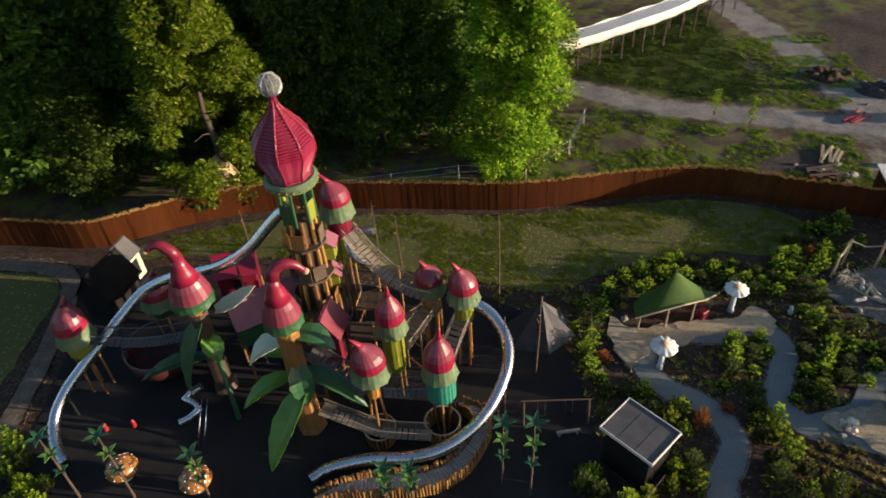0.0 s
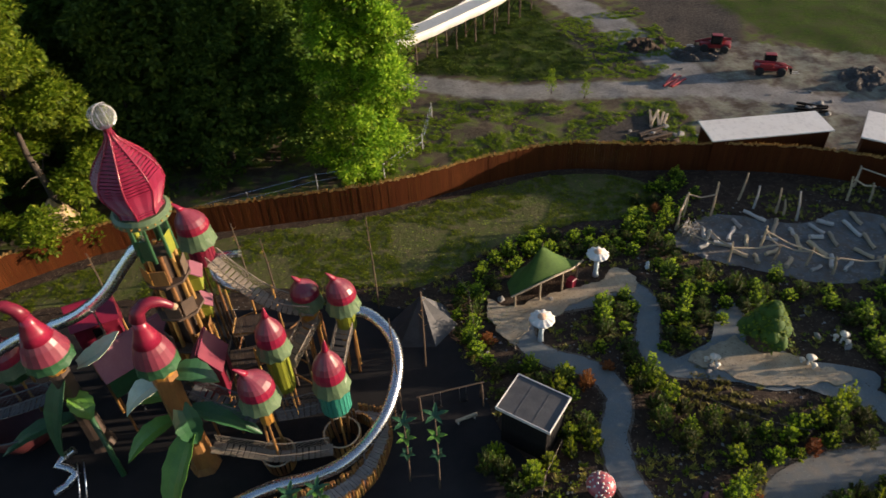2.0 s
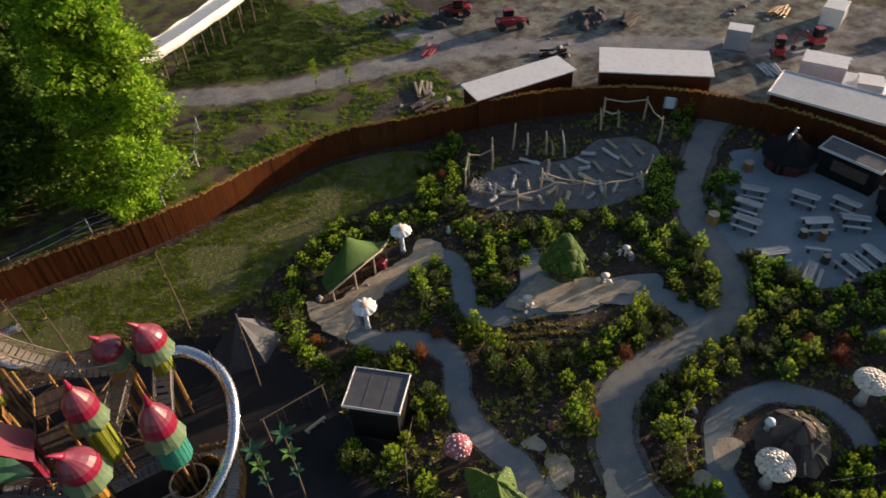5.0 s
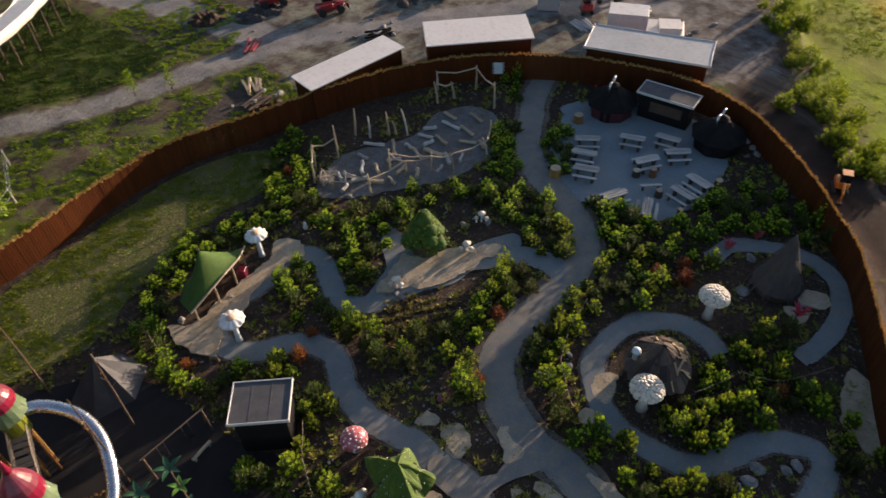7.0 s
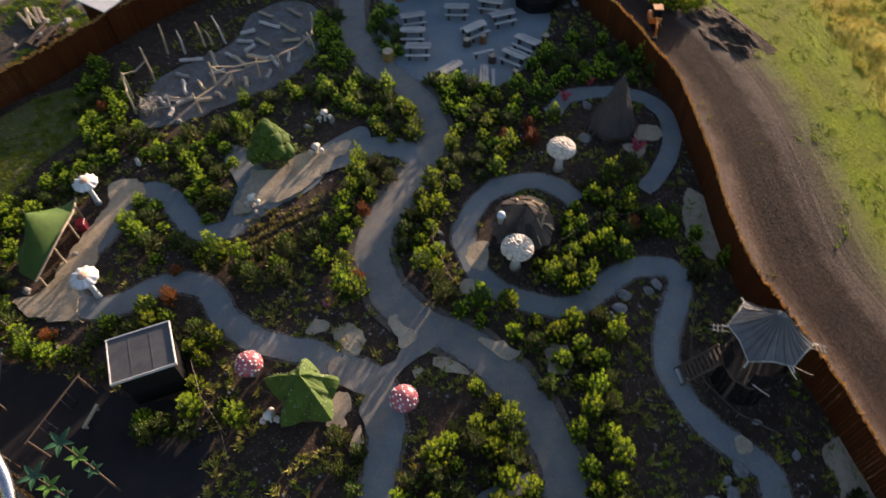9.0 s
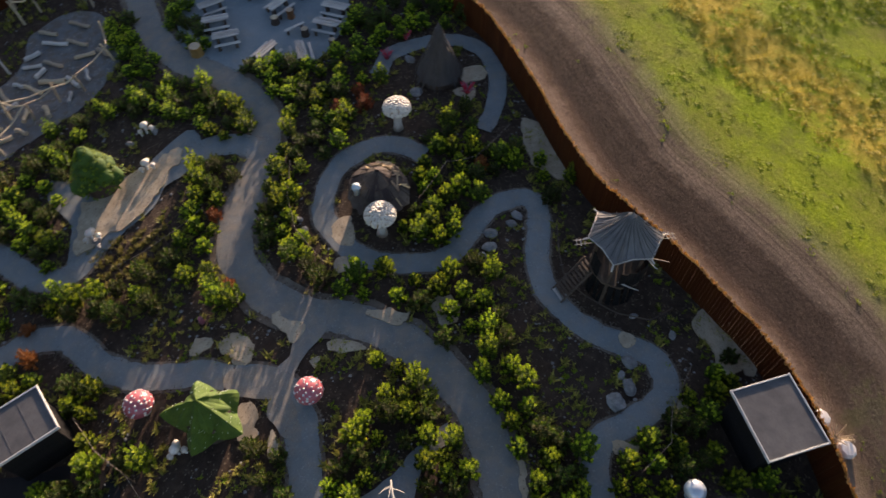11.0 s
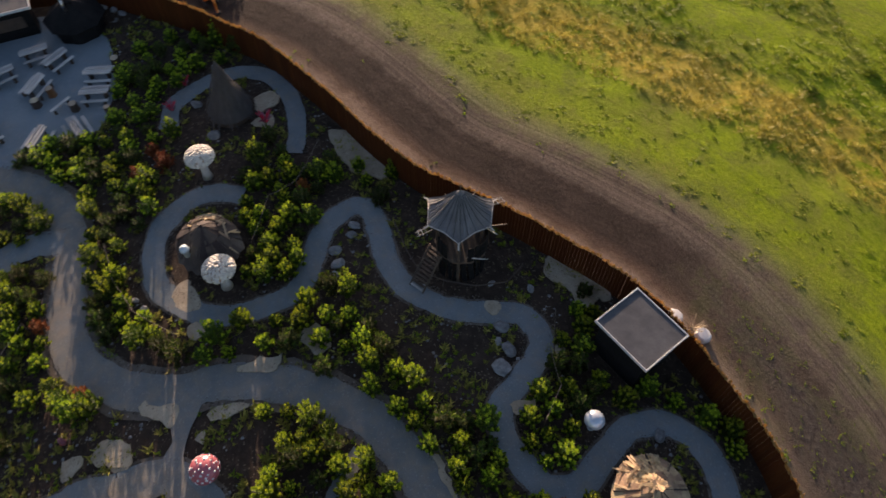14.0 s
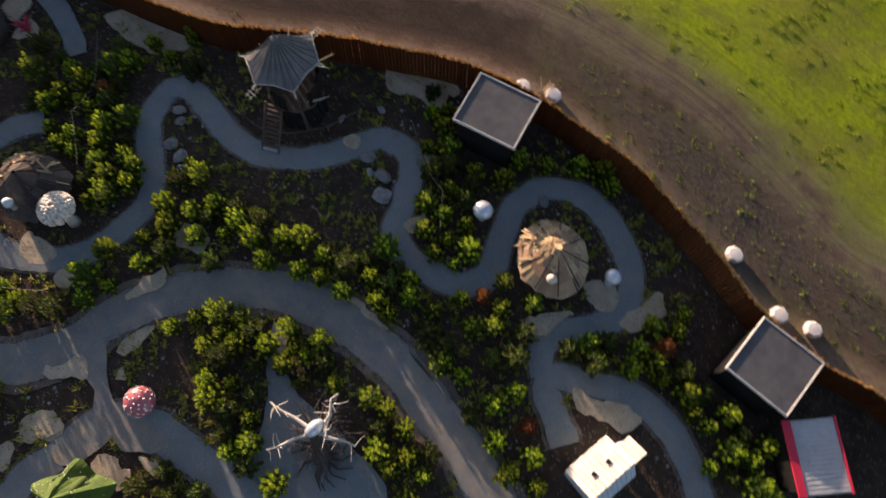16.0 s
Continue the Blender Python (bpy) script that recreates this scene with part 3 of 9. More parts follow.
AREAS = {
    "picnic_plaza": (M_PLAZA, 0.075, "pale grey gravel picnic area", [(44.6, 24.6), (47.6, 22.5), (49.2, 18), (48.6, 13.2), (45.6, 10.7), (40.7, 10.5), (36.6, 11.8), (35.2, 15.6), (34.8, 19.4), (36.8, 21.8), (41.2, 22.8)]),
    "log_course_ground": (M_COURSE, 0.075, "grey gravel ground of the log course", [(24.4, 33.6), (28.6, 34.9), (33.6, 32.2), (37.4, 32.6), (40.2, 30.5), (39.6, 27.8), (35.6, 25.6), (31.3, 26.4), (28.0, 28.7), (24.6, 31.2)]),
    "dead_tree_clearing": (M_PATH, 0.078, "grey gravel clearing round a dead tree", [(11.4, 1.0), (10.1, 2.5), (8.3, 3.8), (7.2, 5.2), (6.9, 7.0), (5.4, 6.2), (3.0, 5.0), (1.6, 3.4), (1.3, 2.0), (2.8, 1.8), (4.9, 1.9), (8.1, 2.3), (9.9, 1.6), (10.6, 0.6)]),
    "tree_hut_clearing": (M_PATH, 0.082, "gravel and sand clearing", [(23.3, 26), (25.1, 26.1), (23.8, 23.3), (25.3, 22.1), (26.1, 21), (28.8, 19.6), (29.5, 18.5), (27.7, 17.9), (25.8, 19.1), (23.9, 19.3), (22.2, 20.2), (21.1, 21.5), (19, 23.2), (21.3, 23.6)]),
    "path_crossing": (M_MAIN, 0.126, "open gravel where the garden paths meet", [(17.4, 9.6), (17.1, 8.2), (15.9, 7.9), (14.9, 8.6), (14, 8.9), (12.7, 9.1), (11.3, 8.5), (9.9, 8), (10.1, 9), (11.2, 10.1), (11.9, 10.2), (11.9, 11.9), (13, 12.8), (13.6, 11.6), (13.7, 10.2), (14.4, 9.6), (15.6, 9.5), (16.5, 10.1)]),
    "play_surface": (M_RUBBER, 0.06, "dark rubber safety surface of the playground", [(6.6, 16.0), (7.2, 21.5), (7.0, 25.0), (6.4, 28.4), (3.2, 32.6), (-3, 34.3), (-10, 35.6), (-17.1, 37.1), (-23.6, 37.4), (-25.4, 31.0), (-25.2, 24), (-24.6, 16), (-10, 12.6)]),
    "west_lawn": (M_LAWN, 0.05, "dim rough grass west of the playground", [(-46, 38.4), (-36, 38.0), (-29.2, 36.6), (-28.8, 28), (-28.6, 18), (-30, 6), (-40, 0), (-46, 4)]),
    "lawn": (M_LAWN, 0.05, "patchy rough grass along the fence", [(-27, 38.5), (-22, 41.3), (-15, 43.0), (-4, 42.9), (3.2, 42.3), (8, 42.6), (14, 43.2), (19, 43.3), (24, 41.4), (25.6, 38.8), (23.6, 36.2), (18, 37.2), (11, 36.0), (6.0, 33.8), (3.0, 34.6), (-4, 36.4), (-12, 38), (-20, 39.0)]),
}
# gravel road, side road and working yard north of the fence; track and meadow east of it
ROADS = [(1.5, [(-2, 70), (6, 65.6), (11.1, 62.9), (16.4, 59.3), (22.0, 57.0), (29.5, 54.9), (34.0, 53.6), (39.1, 52), (46, 47), (54, 41), (61, 33), (66, 26)]),
         (2.0, [(31.5, 86), (33.2, 76.4), (35.6, 68), (36.6, 60), (38, 52.6)]),
         (2.2, [(-46, 41), (-35, 39.6), (-29, 38.6), (-27.9, 33), (-27.3, 28.6), (-26.8, 23), (-27, 10), (-24, 0)])]
SPOIL = [[(30.5, 70.6), (34, 67.5), (35.4, 59.2), (32.1, 57), (29.5, 61.9), (28.3, 66.8)], [(40, 75), (39.2, 64), (41, 57), (46, 60), (50, 66), (49, 78)], [(25, 50.6), (29.6, 51), (30, 46), (27, 44.6), (24, 47)], [(62, 26), (72, 34), (84, 30), (76, 20), (68, 16), (62, 14), (57, 12), (56, 16)]]
# first outline is lush grass; second paints hill shade into the ground colour
LUSH_SHADED = [[(11.5, 64.8), (18.4, 73), (23.6, 78), (29, 80), (29.2, 70), (29.6, 63), (28.4, 58.6), (21.2, 59.8)], [(49, 74), (49.5, 61), (53.5, 55), (61, 50), (80, 52), (90, 80)]]
YARD = [(34, 56), (44, 62), (56, 54), (70, 44), (80, 28), (70, 16), (60, 12), (52, 18), (53, 26), (47, 34), (40, 41), (33, 45)]

WEEDY = [(15, -19.0), (9, -19.2), (5.5, -18.4), (1, -16.6), (-2, -17.0), (-5, -18.2), (-10, -19.2), (-16, -19.4), (-16, -23.6), (-8.5, -23.4), (-3.9, -23.8), (0.6, -24.4), (5.2, -23.4), (9.8, -22.8), (15, -21.2)]
DIRT = [(74, 26), (68.7, 20.7), (63.6, 16.3), (57.7, 12.9), (52.6, 8.6), (49.5, 5.2)]
DRY_BAND = [(88, 10), (70, -0.5), (62, -8), (48, -16), (40.8, -19), (37, -23), (29.6, -28.7), (23.4, -34.4), (17, -37), (4, -43)]

xs, ys = np.meshgrid(np.arange(-90, 150.1, 0.8), np.arange(-110, 130.1, 0.8))
d_fence = line_distance(xs, ys, fence_line[::3])
within = inside_many(xs, ys, compound[::2])
away = np.where(within, 0, d_fence)
east = np.clip((xs - 0.35 * ys - 14) / 14, 0, 1) * (ys < 16) * (ys < 10) + np.clip((xs - 62 - 1.6 * (ys - 10)) / 3, 0, 1) * (ys >= 10)
east = np.clip(east, 0, 1) + np.clip((-ys - 12) / 6, 0, 1)
east = np.clip(east, 0, 1)
relief = np.array([noise.fractal((x * 0.22, y * 0.22, 0.0), 1.0, 2.0, 4) for x, y in zip(xs.ravel(), ys.ravel())]).reshape(xs.shape)
ground_z = np.where(within, -0.02, np.clip(away / 3, 0, 1) * np.where((east > 0.3) & (away < 13), 0.05, 0.16) * relief - 0.02 - 0.085 * east * np.clip(away - 5.5, 0, 60))


def height(x, y):
    """Height of the open ground."""
    i, j = int(round((y + 110) / 0.8)), int(round((x + 90) / 0.8))
    return float(ground_z[min(max(i, 0), ground_z.shape[0] - 1), min(max(j, 0), ground_z.shape[1] - 1)])


def soft_inside(outline):
    """1 well inside an outline, 0 well outside, and half on its edge."""
    d = line_distance(xs, ys, outline + outline[:1])
    return np.clip(0.5 + np.where(inside_many(xs, ys, outline), d, -d) / 4, 0, 1)


def build_ground():
    rows, cols = xs.shape
    verts = np.stack([xs, ys, ground_z], -1).reshape(-1, 3)
    idx = np.arange(rows * cols).reshape(rows, cols)
    quads = np.stack([idx[:-1, :-1], idx[:-1, 1:], idx[1:, 1:], idx[1:, :-1]], -1).reshape(-1, 4)
    # a wide skirt carries the sheet on to the horizon
    rim = np.concatenate([idx[0, :], idx[1:, -1], idx[-1, -2::-1], idx[-2:0:-1, 0]])
    far = verts[rim].copy()
    far[:, :2] = (far[:, :2] - (30, 10)) * 14 + (30, 10)
    far[:, 2] = np.minimum(far[:, 2], 0) - 1
    base = len(verts)
    verts = np.concatenate([verts, far])
    n = len(rim)
    ring = [(int(rim[i]), base + i, base + (i + 1) % n, int(rim[(i + 1) % n])) for i in range(n)]
    me = bpy.data.meshes.new("ground")
    me.from_pydata(verts.tolist(), [], quads.tolist() + ring)
    wide = 8.2
    field = east * np.clip((away - wide + 1.5) / 4.5, 0, 1)
    track = np.where(within, 0, east * np.clip((wide + 2.2 - away) / 4.4, 0, 1))
    dirt = np.clip((4.0 - line_distance(xs, ys, DIRT)) / 2, 0, 1)
    track = np.where(within, 0, np.maximum(track, dirt))
    field = field * (1 - dirt)
    track = track * (1 - 0.75 * soft_inside(WEEDY))
    road = np.zeros(xs.shape)
    for half, line in ROADS:
        pts = [(p.x, p.y) for p in spline(flat(line, 0), 2.0)]
        road = np.maximum(road, np.clip((half + 0.8 - line_distance(xs, ys, pts)) / 1.6, 0, 1))
    road = np.maximum(road, 0.47 * inside_many(xs, ys, YARD))
    road[within & (xs > -20)] = 0
    dry = np.clip((3.8 - line_distance(xs, ys, DRY_BAND)) / 2.5, 0, 1)
    zones = np.stack([field, track, road, dry], -1).reshape(-1, 4)
    lush_shaded = np.zeros(xs.shape)
    for outline in LUSH_SHADED:
        lush_shaded = np.maximum(lush_shaded, soft_inside(outline))
    spoil = np.zeros(xs.shape)
    for outline, k in [(o, 1.0) for o in SPOIL] + [(WEEDY, 0.62)]:
        spoil = np.maximum(spoil, k * soft_inside(outline))
    for key, zone in (("lush_shaded", lush_shaded), ("spoil", spoil)):
        me.attributes.new(key, "FLOAT", "POINT").data.foreach_set("value", np.concatenate([zone.ravel(), np.zeros(n)]))
    zones = np.concatenate([zones, np.tile([0.8, 0, 0, 0.6], (n, 1))])
    att = me.color_attributes.new("zones", "FLOAT_COLOR", "POINT")
    att.data.foreach_set("color", zones.ravel())
    # across and along the track, so that ruts follow it
    near = np.argmin((xs.ravel()[:, None] - np.array([p[0] for p in fence_line[::4]])) ** 2 + (ys.ravel()[:, None] - np.array([p[1] for p in fence_line[::4]])) ** 2, axis=1)
    run = np.concatenate([np.stack([away.ravel() * 1.6, near * 0.05, 0 * near], -1), np.zeros((n, 3))])
    me.attributes.new("run", "FLOAT_VECTOR", "POINT").data.foreach_set("vector", run.ravel())
    me.polygons.foreach_set("use_smooth", [True] * len(me.polygons))
    me.materials.append(M_GROUND)
    return tagged(new("ground", me), "rough grassy ground with gravel roads, bare track and bright meadow", "ground", "", "structure")


build_ground()
bm = bmesh.new()
sheet(bm, compound[::2], 0.03, 0.06)
structure("garden_soil", bm, M_SOIL, "dark mulched soil of the planting beds", "soil")
for key, (m_area, z_area, label, outline) in AREAS.items():
    bm = bmesh.new()
    sheet(bm, wavy(outline, 0.25), z_area)
    structure(key, bm, m_area, label, "ground")


def ribbon(bm, line, half, z):
    pts = spline(flat(line, 0), 0.3)
    loops = []
    for i, p in enumerate(pts):
        d = (pts[min(i + 1, len(pts) - 1)] - pts[max(i - 1, 0)]).normalized()
        side = Vector((-d.y, d.x, 0))
        w1 = half * (1 + 0.16 * noise.noise((p.x * 0.7, p.y * 0.7, 1.0))) + 0.10 * noise.noise((p.x * 2.6, p.y * 2.6, 4.0))
        w2 = half * (1 + 0.16 * noise.noise((p.x * 0.7, p.y * 0.7, 9.0))) + 0.10 * noise.noise((p.x * 2.6, p.y * 2.6, 7.0))
        loops.append([p + side * w1 + Vector((0, 0, z)), p + side * w1 * 0.4 + Vector((0, 0, z + 0.012)), p - side * w2 * 0.4 + Vector((0, 0, z + 0.012)), p - side * w2 + Vector((0, 0, z))])
    made = [[bm.verts.new(q) for q in l] for l in loops]
    for a, b in zip(made, made[1:]):
        for i in range(3):
            bm.faces.new((a[i], a[i + 1], b[i + 1], b[i]))


# crumbs of mulch and grit scattered over the path edges
crumbs = [[], []]
for n_path, (key, (half, line)) in enumerate(PATHS.items()):
    pts = spline(flat(line, 0), 0.3)
    for p, q in zip(pts, pts[1:]):
        d = (q - p).normalized()
        side = Vector((-d.y, d.x, 0))
        for _ in range(7):
            u = p.lerp(q, rnd.random()) + side * rnd.choice((-1, 1)) * (half + rnd.gauss(0.0, 0.10))
            r = rnd.uniform(0.025, 0.085)
            a = rnd.uniform(0, 6.28)
            vs, fs = crumbs
            n = len(vs)
            vs += [(u.x + r * math.cos(a + k * 2.1) * (1.4 if k == 0 else 1), u.y + r * math.sin(a + k * 2.1), 0.03) for k in range(3)] + [(u.x, u.y, 0.115 + 0.003 * n_path + 0.3 * r)]
            fs += [(n, n + 1, n + 3), (n + 1, n + 2, n + 3), (n + 2, n, n + 3)]
me = bpy.data.meshes.new("path_edge_mulch")
me.from_pydata(crumbs[0], [], crumbs[1])
me.materials.append(M_SOIL)
tagged(new("path_edge_mulch", me), "dark mulch crumbs strewn along the path edges", "mulch", "", "stuff")
spilled = [[], []]
for n_path, (key, (half, line)) in enumerate(PATHS.items()):
    pts = spline(flat(line, 0), 0.3)
    for p, q in zip(pts, pts[1:]):
        d = (q - p).normalized()
        side = Vector((-d.y, d.x, 0))
        for _ in range(9):
            u = p.lerp(q, rnd.random()) + side * rnd.choice((-1, 1)) * (half + 0.06 + abs(rnd.gauss(0.0, 0.16)))
            r = rnd.uniform(0.02, 0.075)
            a = rnd.uniform(0, 6.28)
            vs, fs = spilled
            n = len(vs)
            vs += [(u.x + r * math.cos(a + k * 2.1) * (1.5 if k == 0 else 1), u.y + r * math.sin(a + k * 2.1), 0.028) for k in range(3)] + [(u.x, u.y, 0.075 + 0.25 * r)]
            fs += [(n, n + 1, n + 3), (n + 1, n + 2, n + 3), (n + 2, n, n + 3)]
me = bpy.data.meshes.new("path_edge_grit")
me.from_pydata(spilled[0], [], spilled[1])
me.materials.append(M_DUST)
tagged(new("path_edge_grit", me), "pale grit spilled from the paths into the beds", "grit", "", "stuff")
bm = bmesh.new()
for key, extra in (("main_path", 0.42), ("toadstool_path", 0.2), ("leaf_tent_path", 0.16), ("mushroom_path", 0.14), ("white_house_path", 0.2)):
    half, line = PATHS[key]
    ribbon(bm, line, half + extra, 0.058 + 0.02 * extra)
structure("path_verge", bm, M_DUST, "trodden dusty verge along the garden paths", "verge", True)
for n_path, (key, (half, line)) in enumerate(PATHS.items()):
    bm = bmesh.new()
    ribbon(bm, line, half, 0.09 + 0.003 * n_path)
    structure(key, bm, {"west_path": M_DUST, "main_path": M_MAIN}.get(key, M_PATH), "winding grey gravel garden path", "path", True)


# ---- sheds and stalls ----
def quad_shed(name, corners, z, label, wall, roof_mat, roof_label, drop=0.25, trim=True, group="", category="shed"):
    """A flat-roofed timber shed over four roof corners, counted round; z: the roof's height."""
    cx, cy = sum(p[0] for p in corners) / 4, sum(p[1] for p in corners) / 4
    (x0, y0), (x1, y1) = corners[0], corners[1]
    lx = 0.5 * (math.hypot(x1 - x0, y1 - y0) + math.hypot(corners[2][0] - corners[3][0], corners[2][1] - corners[3][1]))
    ly = 0.5 * (math.hypot(corners[2][0] - x1, corners[2][1] - y1) + math.hypot(corners[3][0] - x0, corners[3][1] - y0))
    turn = math.degrees(math.atan2(y1 - y0, x1 - x0))
    ob = thing(name, (cx, cy, 0), label, category, group, turn)
    hz = z - 0.12
    for side, (px, py, sx, sy) in enumerate(((0, -ly / 2 + 0.25, lx - 0.44, 0.08), (0, ly / 2 - 0.25, lx - 0.44, 0.08), (-lx / 2 + 0.25, 0, 0.08, ly - 0.58), (lx / 2 - 0.25, 0, 0.08, ly - 0.58))):
        bm = bmesh.new()
        box(bm, (px, py, hz / 2 + 0.02), (sx, sy * 0.5, hz) if sx > sy else (sx * 0.5, sy, hz))
        back = part("wall", bm, wall, ob)
        n = max(2, int((sx if sx > sy else sy) / (0.18 if lx < 5 else 0.35)))
        bm = bmesh.new()
        box(bm, (0, 0, hz / 2 + 0.02), (sx / n - 0.012 if sx > sy else 0.07, 0.07 if sx > sy else sy / n - 0.012, hz - 0.02), None, 0.005)
        board = finish("board", bm, wall)
        for i in range(n):
            t = (i + 0.5) / n - 0.5
            o = new("board", board)
            o.parent = back
            o.matrix_basis = Matrix.Translation((px + t * sx, py + 0.006 * (i % 2), 0) if sx > sy else (px + 0.006 * (i % 2), py + t * sy, 0))
    bm = bmesh.new()
    box(bm, (0, 0, z), (lx, ly, 0.12), None, 0.015)
    part("roof", bm, roof_mat, ob, roof_label)
    n = max(2, int(lx / 0.95)) if max(lx, ly) < 5 and cy > 0 else 1
    for i in range(1, n):
        bm = bmesh.new()
        box(bm, (-lx / 2 + lx * i / n, 0, z + 0.064), (0.05, ly - 0.1, 0.012))
        part("felt_seam", bm, roof_mat, ob)
    if trim:
        for px, py, sx, sy in ((0, -ly / 2, lx + 0.1, 0.06), (0, ly / 2, lx + 0.1, 0.06), (-lx / 2, 0, 0.06, ly), (lx / 2, 0, 0.06, ly)):
            bm = bmesh.new()
            box(bm, (px, py, z + 0.02), (sx, sy, 0.2), None, 0.01)
            part("roof_trim", bm, M_TRIM, ob, "pale metal roof trim")
    return ob


stalls = [quad_shed("stall", [(6.82, 20.66), (8.9, 18.46), (10.7, 20.2), (8.58, 22.49)], 3.05, "dark timber stall with a charcoal felt roof and pale trim", M_BLACK, M_FELT, "seamed charcoal roof felt", group="garden stalls"),
          quad_shed("stall", [(12.81, -12.08), (9.68, -13.24), (10.68, -16.07), (13.91, -14.9)], 3.0, "black timber stall by the fence with a grey felt roof", M_BLACK, M_FELT, "dusty grey roof felt", group="garden stalls"),
          quad_shed("stall", [(-4.17, -16.04), (-4.55, -13.06), (-7.77, -13.49), (-7.25, -16.6)], 3.0, "black timber stall by the fence with a grey felt roof", M_BLACK, M_FELT, "dusty grey roof felt", group="garden stalls"),
          quad_shed("bar_hut", [(46.75, 19.5), (47.2, 14.8), (49.2, 15.17), (48.6, 19.57)], 2.35, "long black bar hut with a grey roof by the tables", M_BLACK, M_FELT, "grey felt roof", category="hut")]
# serving hatches
for ob, place, size in ((stalls[0], (-1.35, -0.2, 1.35), (0.05, 1.1, 0.8)), (stalls[3], (0.2, -0.78, 1.3), (2.6, 0.05, 0.9))):
    bm = bmesh.new()
    box(bm, place, size, None, 0.01)
    part("serving_hatch", bm, M_DARKWOOD, ob, "closed brown serving hatch")

cabins = [quad_shed("site_cabin", [(31.0, 43.4), (30.6, 40.8), (39.9, 37.6), (40.5, 41.0)], 3.0, "long brown site cabin with a white sheet roof", M_FENCE, M_WHITEROOF, "white sheet roof", trim=False, group="site cabins", category="cabin"),
          quad_shed("site_cabin", [(44.3, 40.0), (41.3, 37.0), (47.6, 29.8), (50.8, 33.2)], 3.2, "long brown site cabin with a white sheet roof", M_FENCE, M_WHITEROOF, "white sheet roof", trim=False, group="site cabins", category="cabin"),
          quad_shed("site_cabin", [(53.2, 27.2), (49.2, 25.9), (52.0, 15.9), (55.9, 17.2)], 3.2, "long brown site cabin with a pale grey roof", M_FENCE, M_GREYROOF, "pale grey sheet roof", group="site cabins", category="cabin")]


# ---- fence ----
def build_fence():
    run = [Vector((x, y, 0)) for x, y in fence_line]
    width = 0.20
    ob = tagged(new("boundary_fence"), "tall rust-brown timber board fence curving round the park", "fence")
    dist, spots, carry = 0.0, [], 0.0
    for a, b in zip(run, run[1:]):
        seg = (b - a).length
        d = (b - a) / seg
        while carry < seg:
            spots.append((a + d * carry, math.degrees(math.atan2(d.y, d.x))))
            carry += width
        carry -= seg
    meshes = []
    for k in range(5):
        bm = bmesh.new()
        h = 2.42 + 0.035 * k
        lean = 0.02 * (k - 2)
        vs = box(bm, (0, 0, h / 2), (width - 0.012, 0.045, h), None, 0.006)
        for v in vs:
            if v.is_valid and v.co.z > h * 0.9:
                v.co.z += lean * v.co.x / width
        meshes.append(finish("board", bm, M_FENCE))
    near = [i for i, (p, a) in enumerate(spots) if 12 < p.x < 32 and p.y < 0]
    near = set(near[:300:1])
    rest, caps = bmesh.new(), bmesh.new()
    for i, (p, a) in enumerate(spots):
        k = rnd.randrange(5)
        off = rnd.uniform(-0.012, 0.012)
        h = 2.42 + 0.035 * k
        m = rotz(a)
        side = m @ Vector((0, off, 0))
        if i in near:
            o = new("board", meshes[k])
            o.parent = ob
            o.matrix_basis = Matrix.Translation(p + side) @ m
        else:
            x, y = m @ Vector((width / 2 - 0.006, 0, 0)), m @ Vector((0, 0.0225, 0))
            q = p + side
            lo = [rest.verts.new(q + s * x + t * y) for s, t in ((-1, -1), (1, -1), (1, 1), (-1, 1))]
            hi = [rest.verts.new(q + s * x + t * y + Vector((0, 0, h))) for s, t in ((-1, -1), (1, -1), (1, 1), (-1, 1))]
            for j in range(4):
                rest.faces.new((lo[j], lo[(j + 1) % 4], hi[(j + 1) % 4], hi[j]))
            rest.faces.new(hi)
        # a frayed crest of cut reed along the top
        for _ in range(6):
            u = m @ Vector((rnd.uniform(-width / 2, width / 2), rnd.uniform(-0.05, 0.05), 0))
            c = p + u + Vector((0, 0, h - 0.02))
            w = m @ Vector((0.05, 0, 0))
            t = m @ Vector((0, 0.05, 0))
            tip = c + Vector((rnd.uniform(-0.05, 0.05), rnd.uniform(-0.05, 0.05), rnd.uniform(0.16, 0.36)))
            v = [caps.verts.new(q) for q in (c - w, c + t, c + w, tip)]
            caps.faces.new((v[0], v[1], v[3]))
            caps.faces.new((v[1], v[2], v[3]))
            caps.faces.new((v[2], v[0], v[3]))
    part("board_run", rest, M_FENCE, ob)["kind"] = "stuff"
    part("reed_crest", caps, L_REED, ob, "pale frayed reed crest")["kind"] = "stuff"
    line = [Vector((x, y, 0)) for x, y in fence_line[::2]]
    for z in (0.5, 1.3, 2.1):
        bm = bmesh.new()
        pts = []
        for i, p in enumerate(line):
            d = (line[min(i + 1, len(line) - 1)] - line[max(i - 1, 0)]).normalized()
            pts.append(p + Vector((-d.y, d.x, 0)) * 0.075 + Vector((0, 0, z)))
        tube(bm, pts, 0.045, 4)
        part("rail", bm, M_DARKWOOD, ob)


build_fence()


# ---- shrubs ----
def leaf(bm, p, d, length, width, up):
    """One folded leaf from p along d."""
    x = d.cross(up)
    if x.length < 1e-4:
        x = d.cross(Vector((1, 0, 0)))
    x = x.normalized() * width / 2
    n = x.cross(d).normalized()
    a, b = bm.verts.new(p), bm.verts.new(p + d * length)
    m = p + d * length * 0.5
    l, r = bm.verts.new(m + x + n * width * 0.12), bm.verts.new(m - x + n * width * 0.12)
    bm.faces.new((a, l, b))
    bm.faces.new((a, b, r))


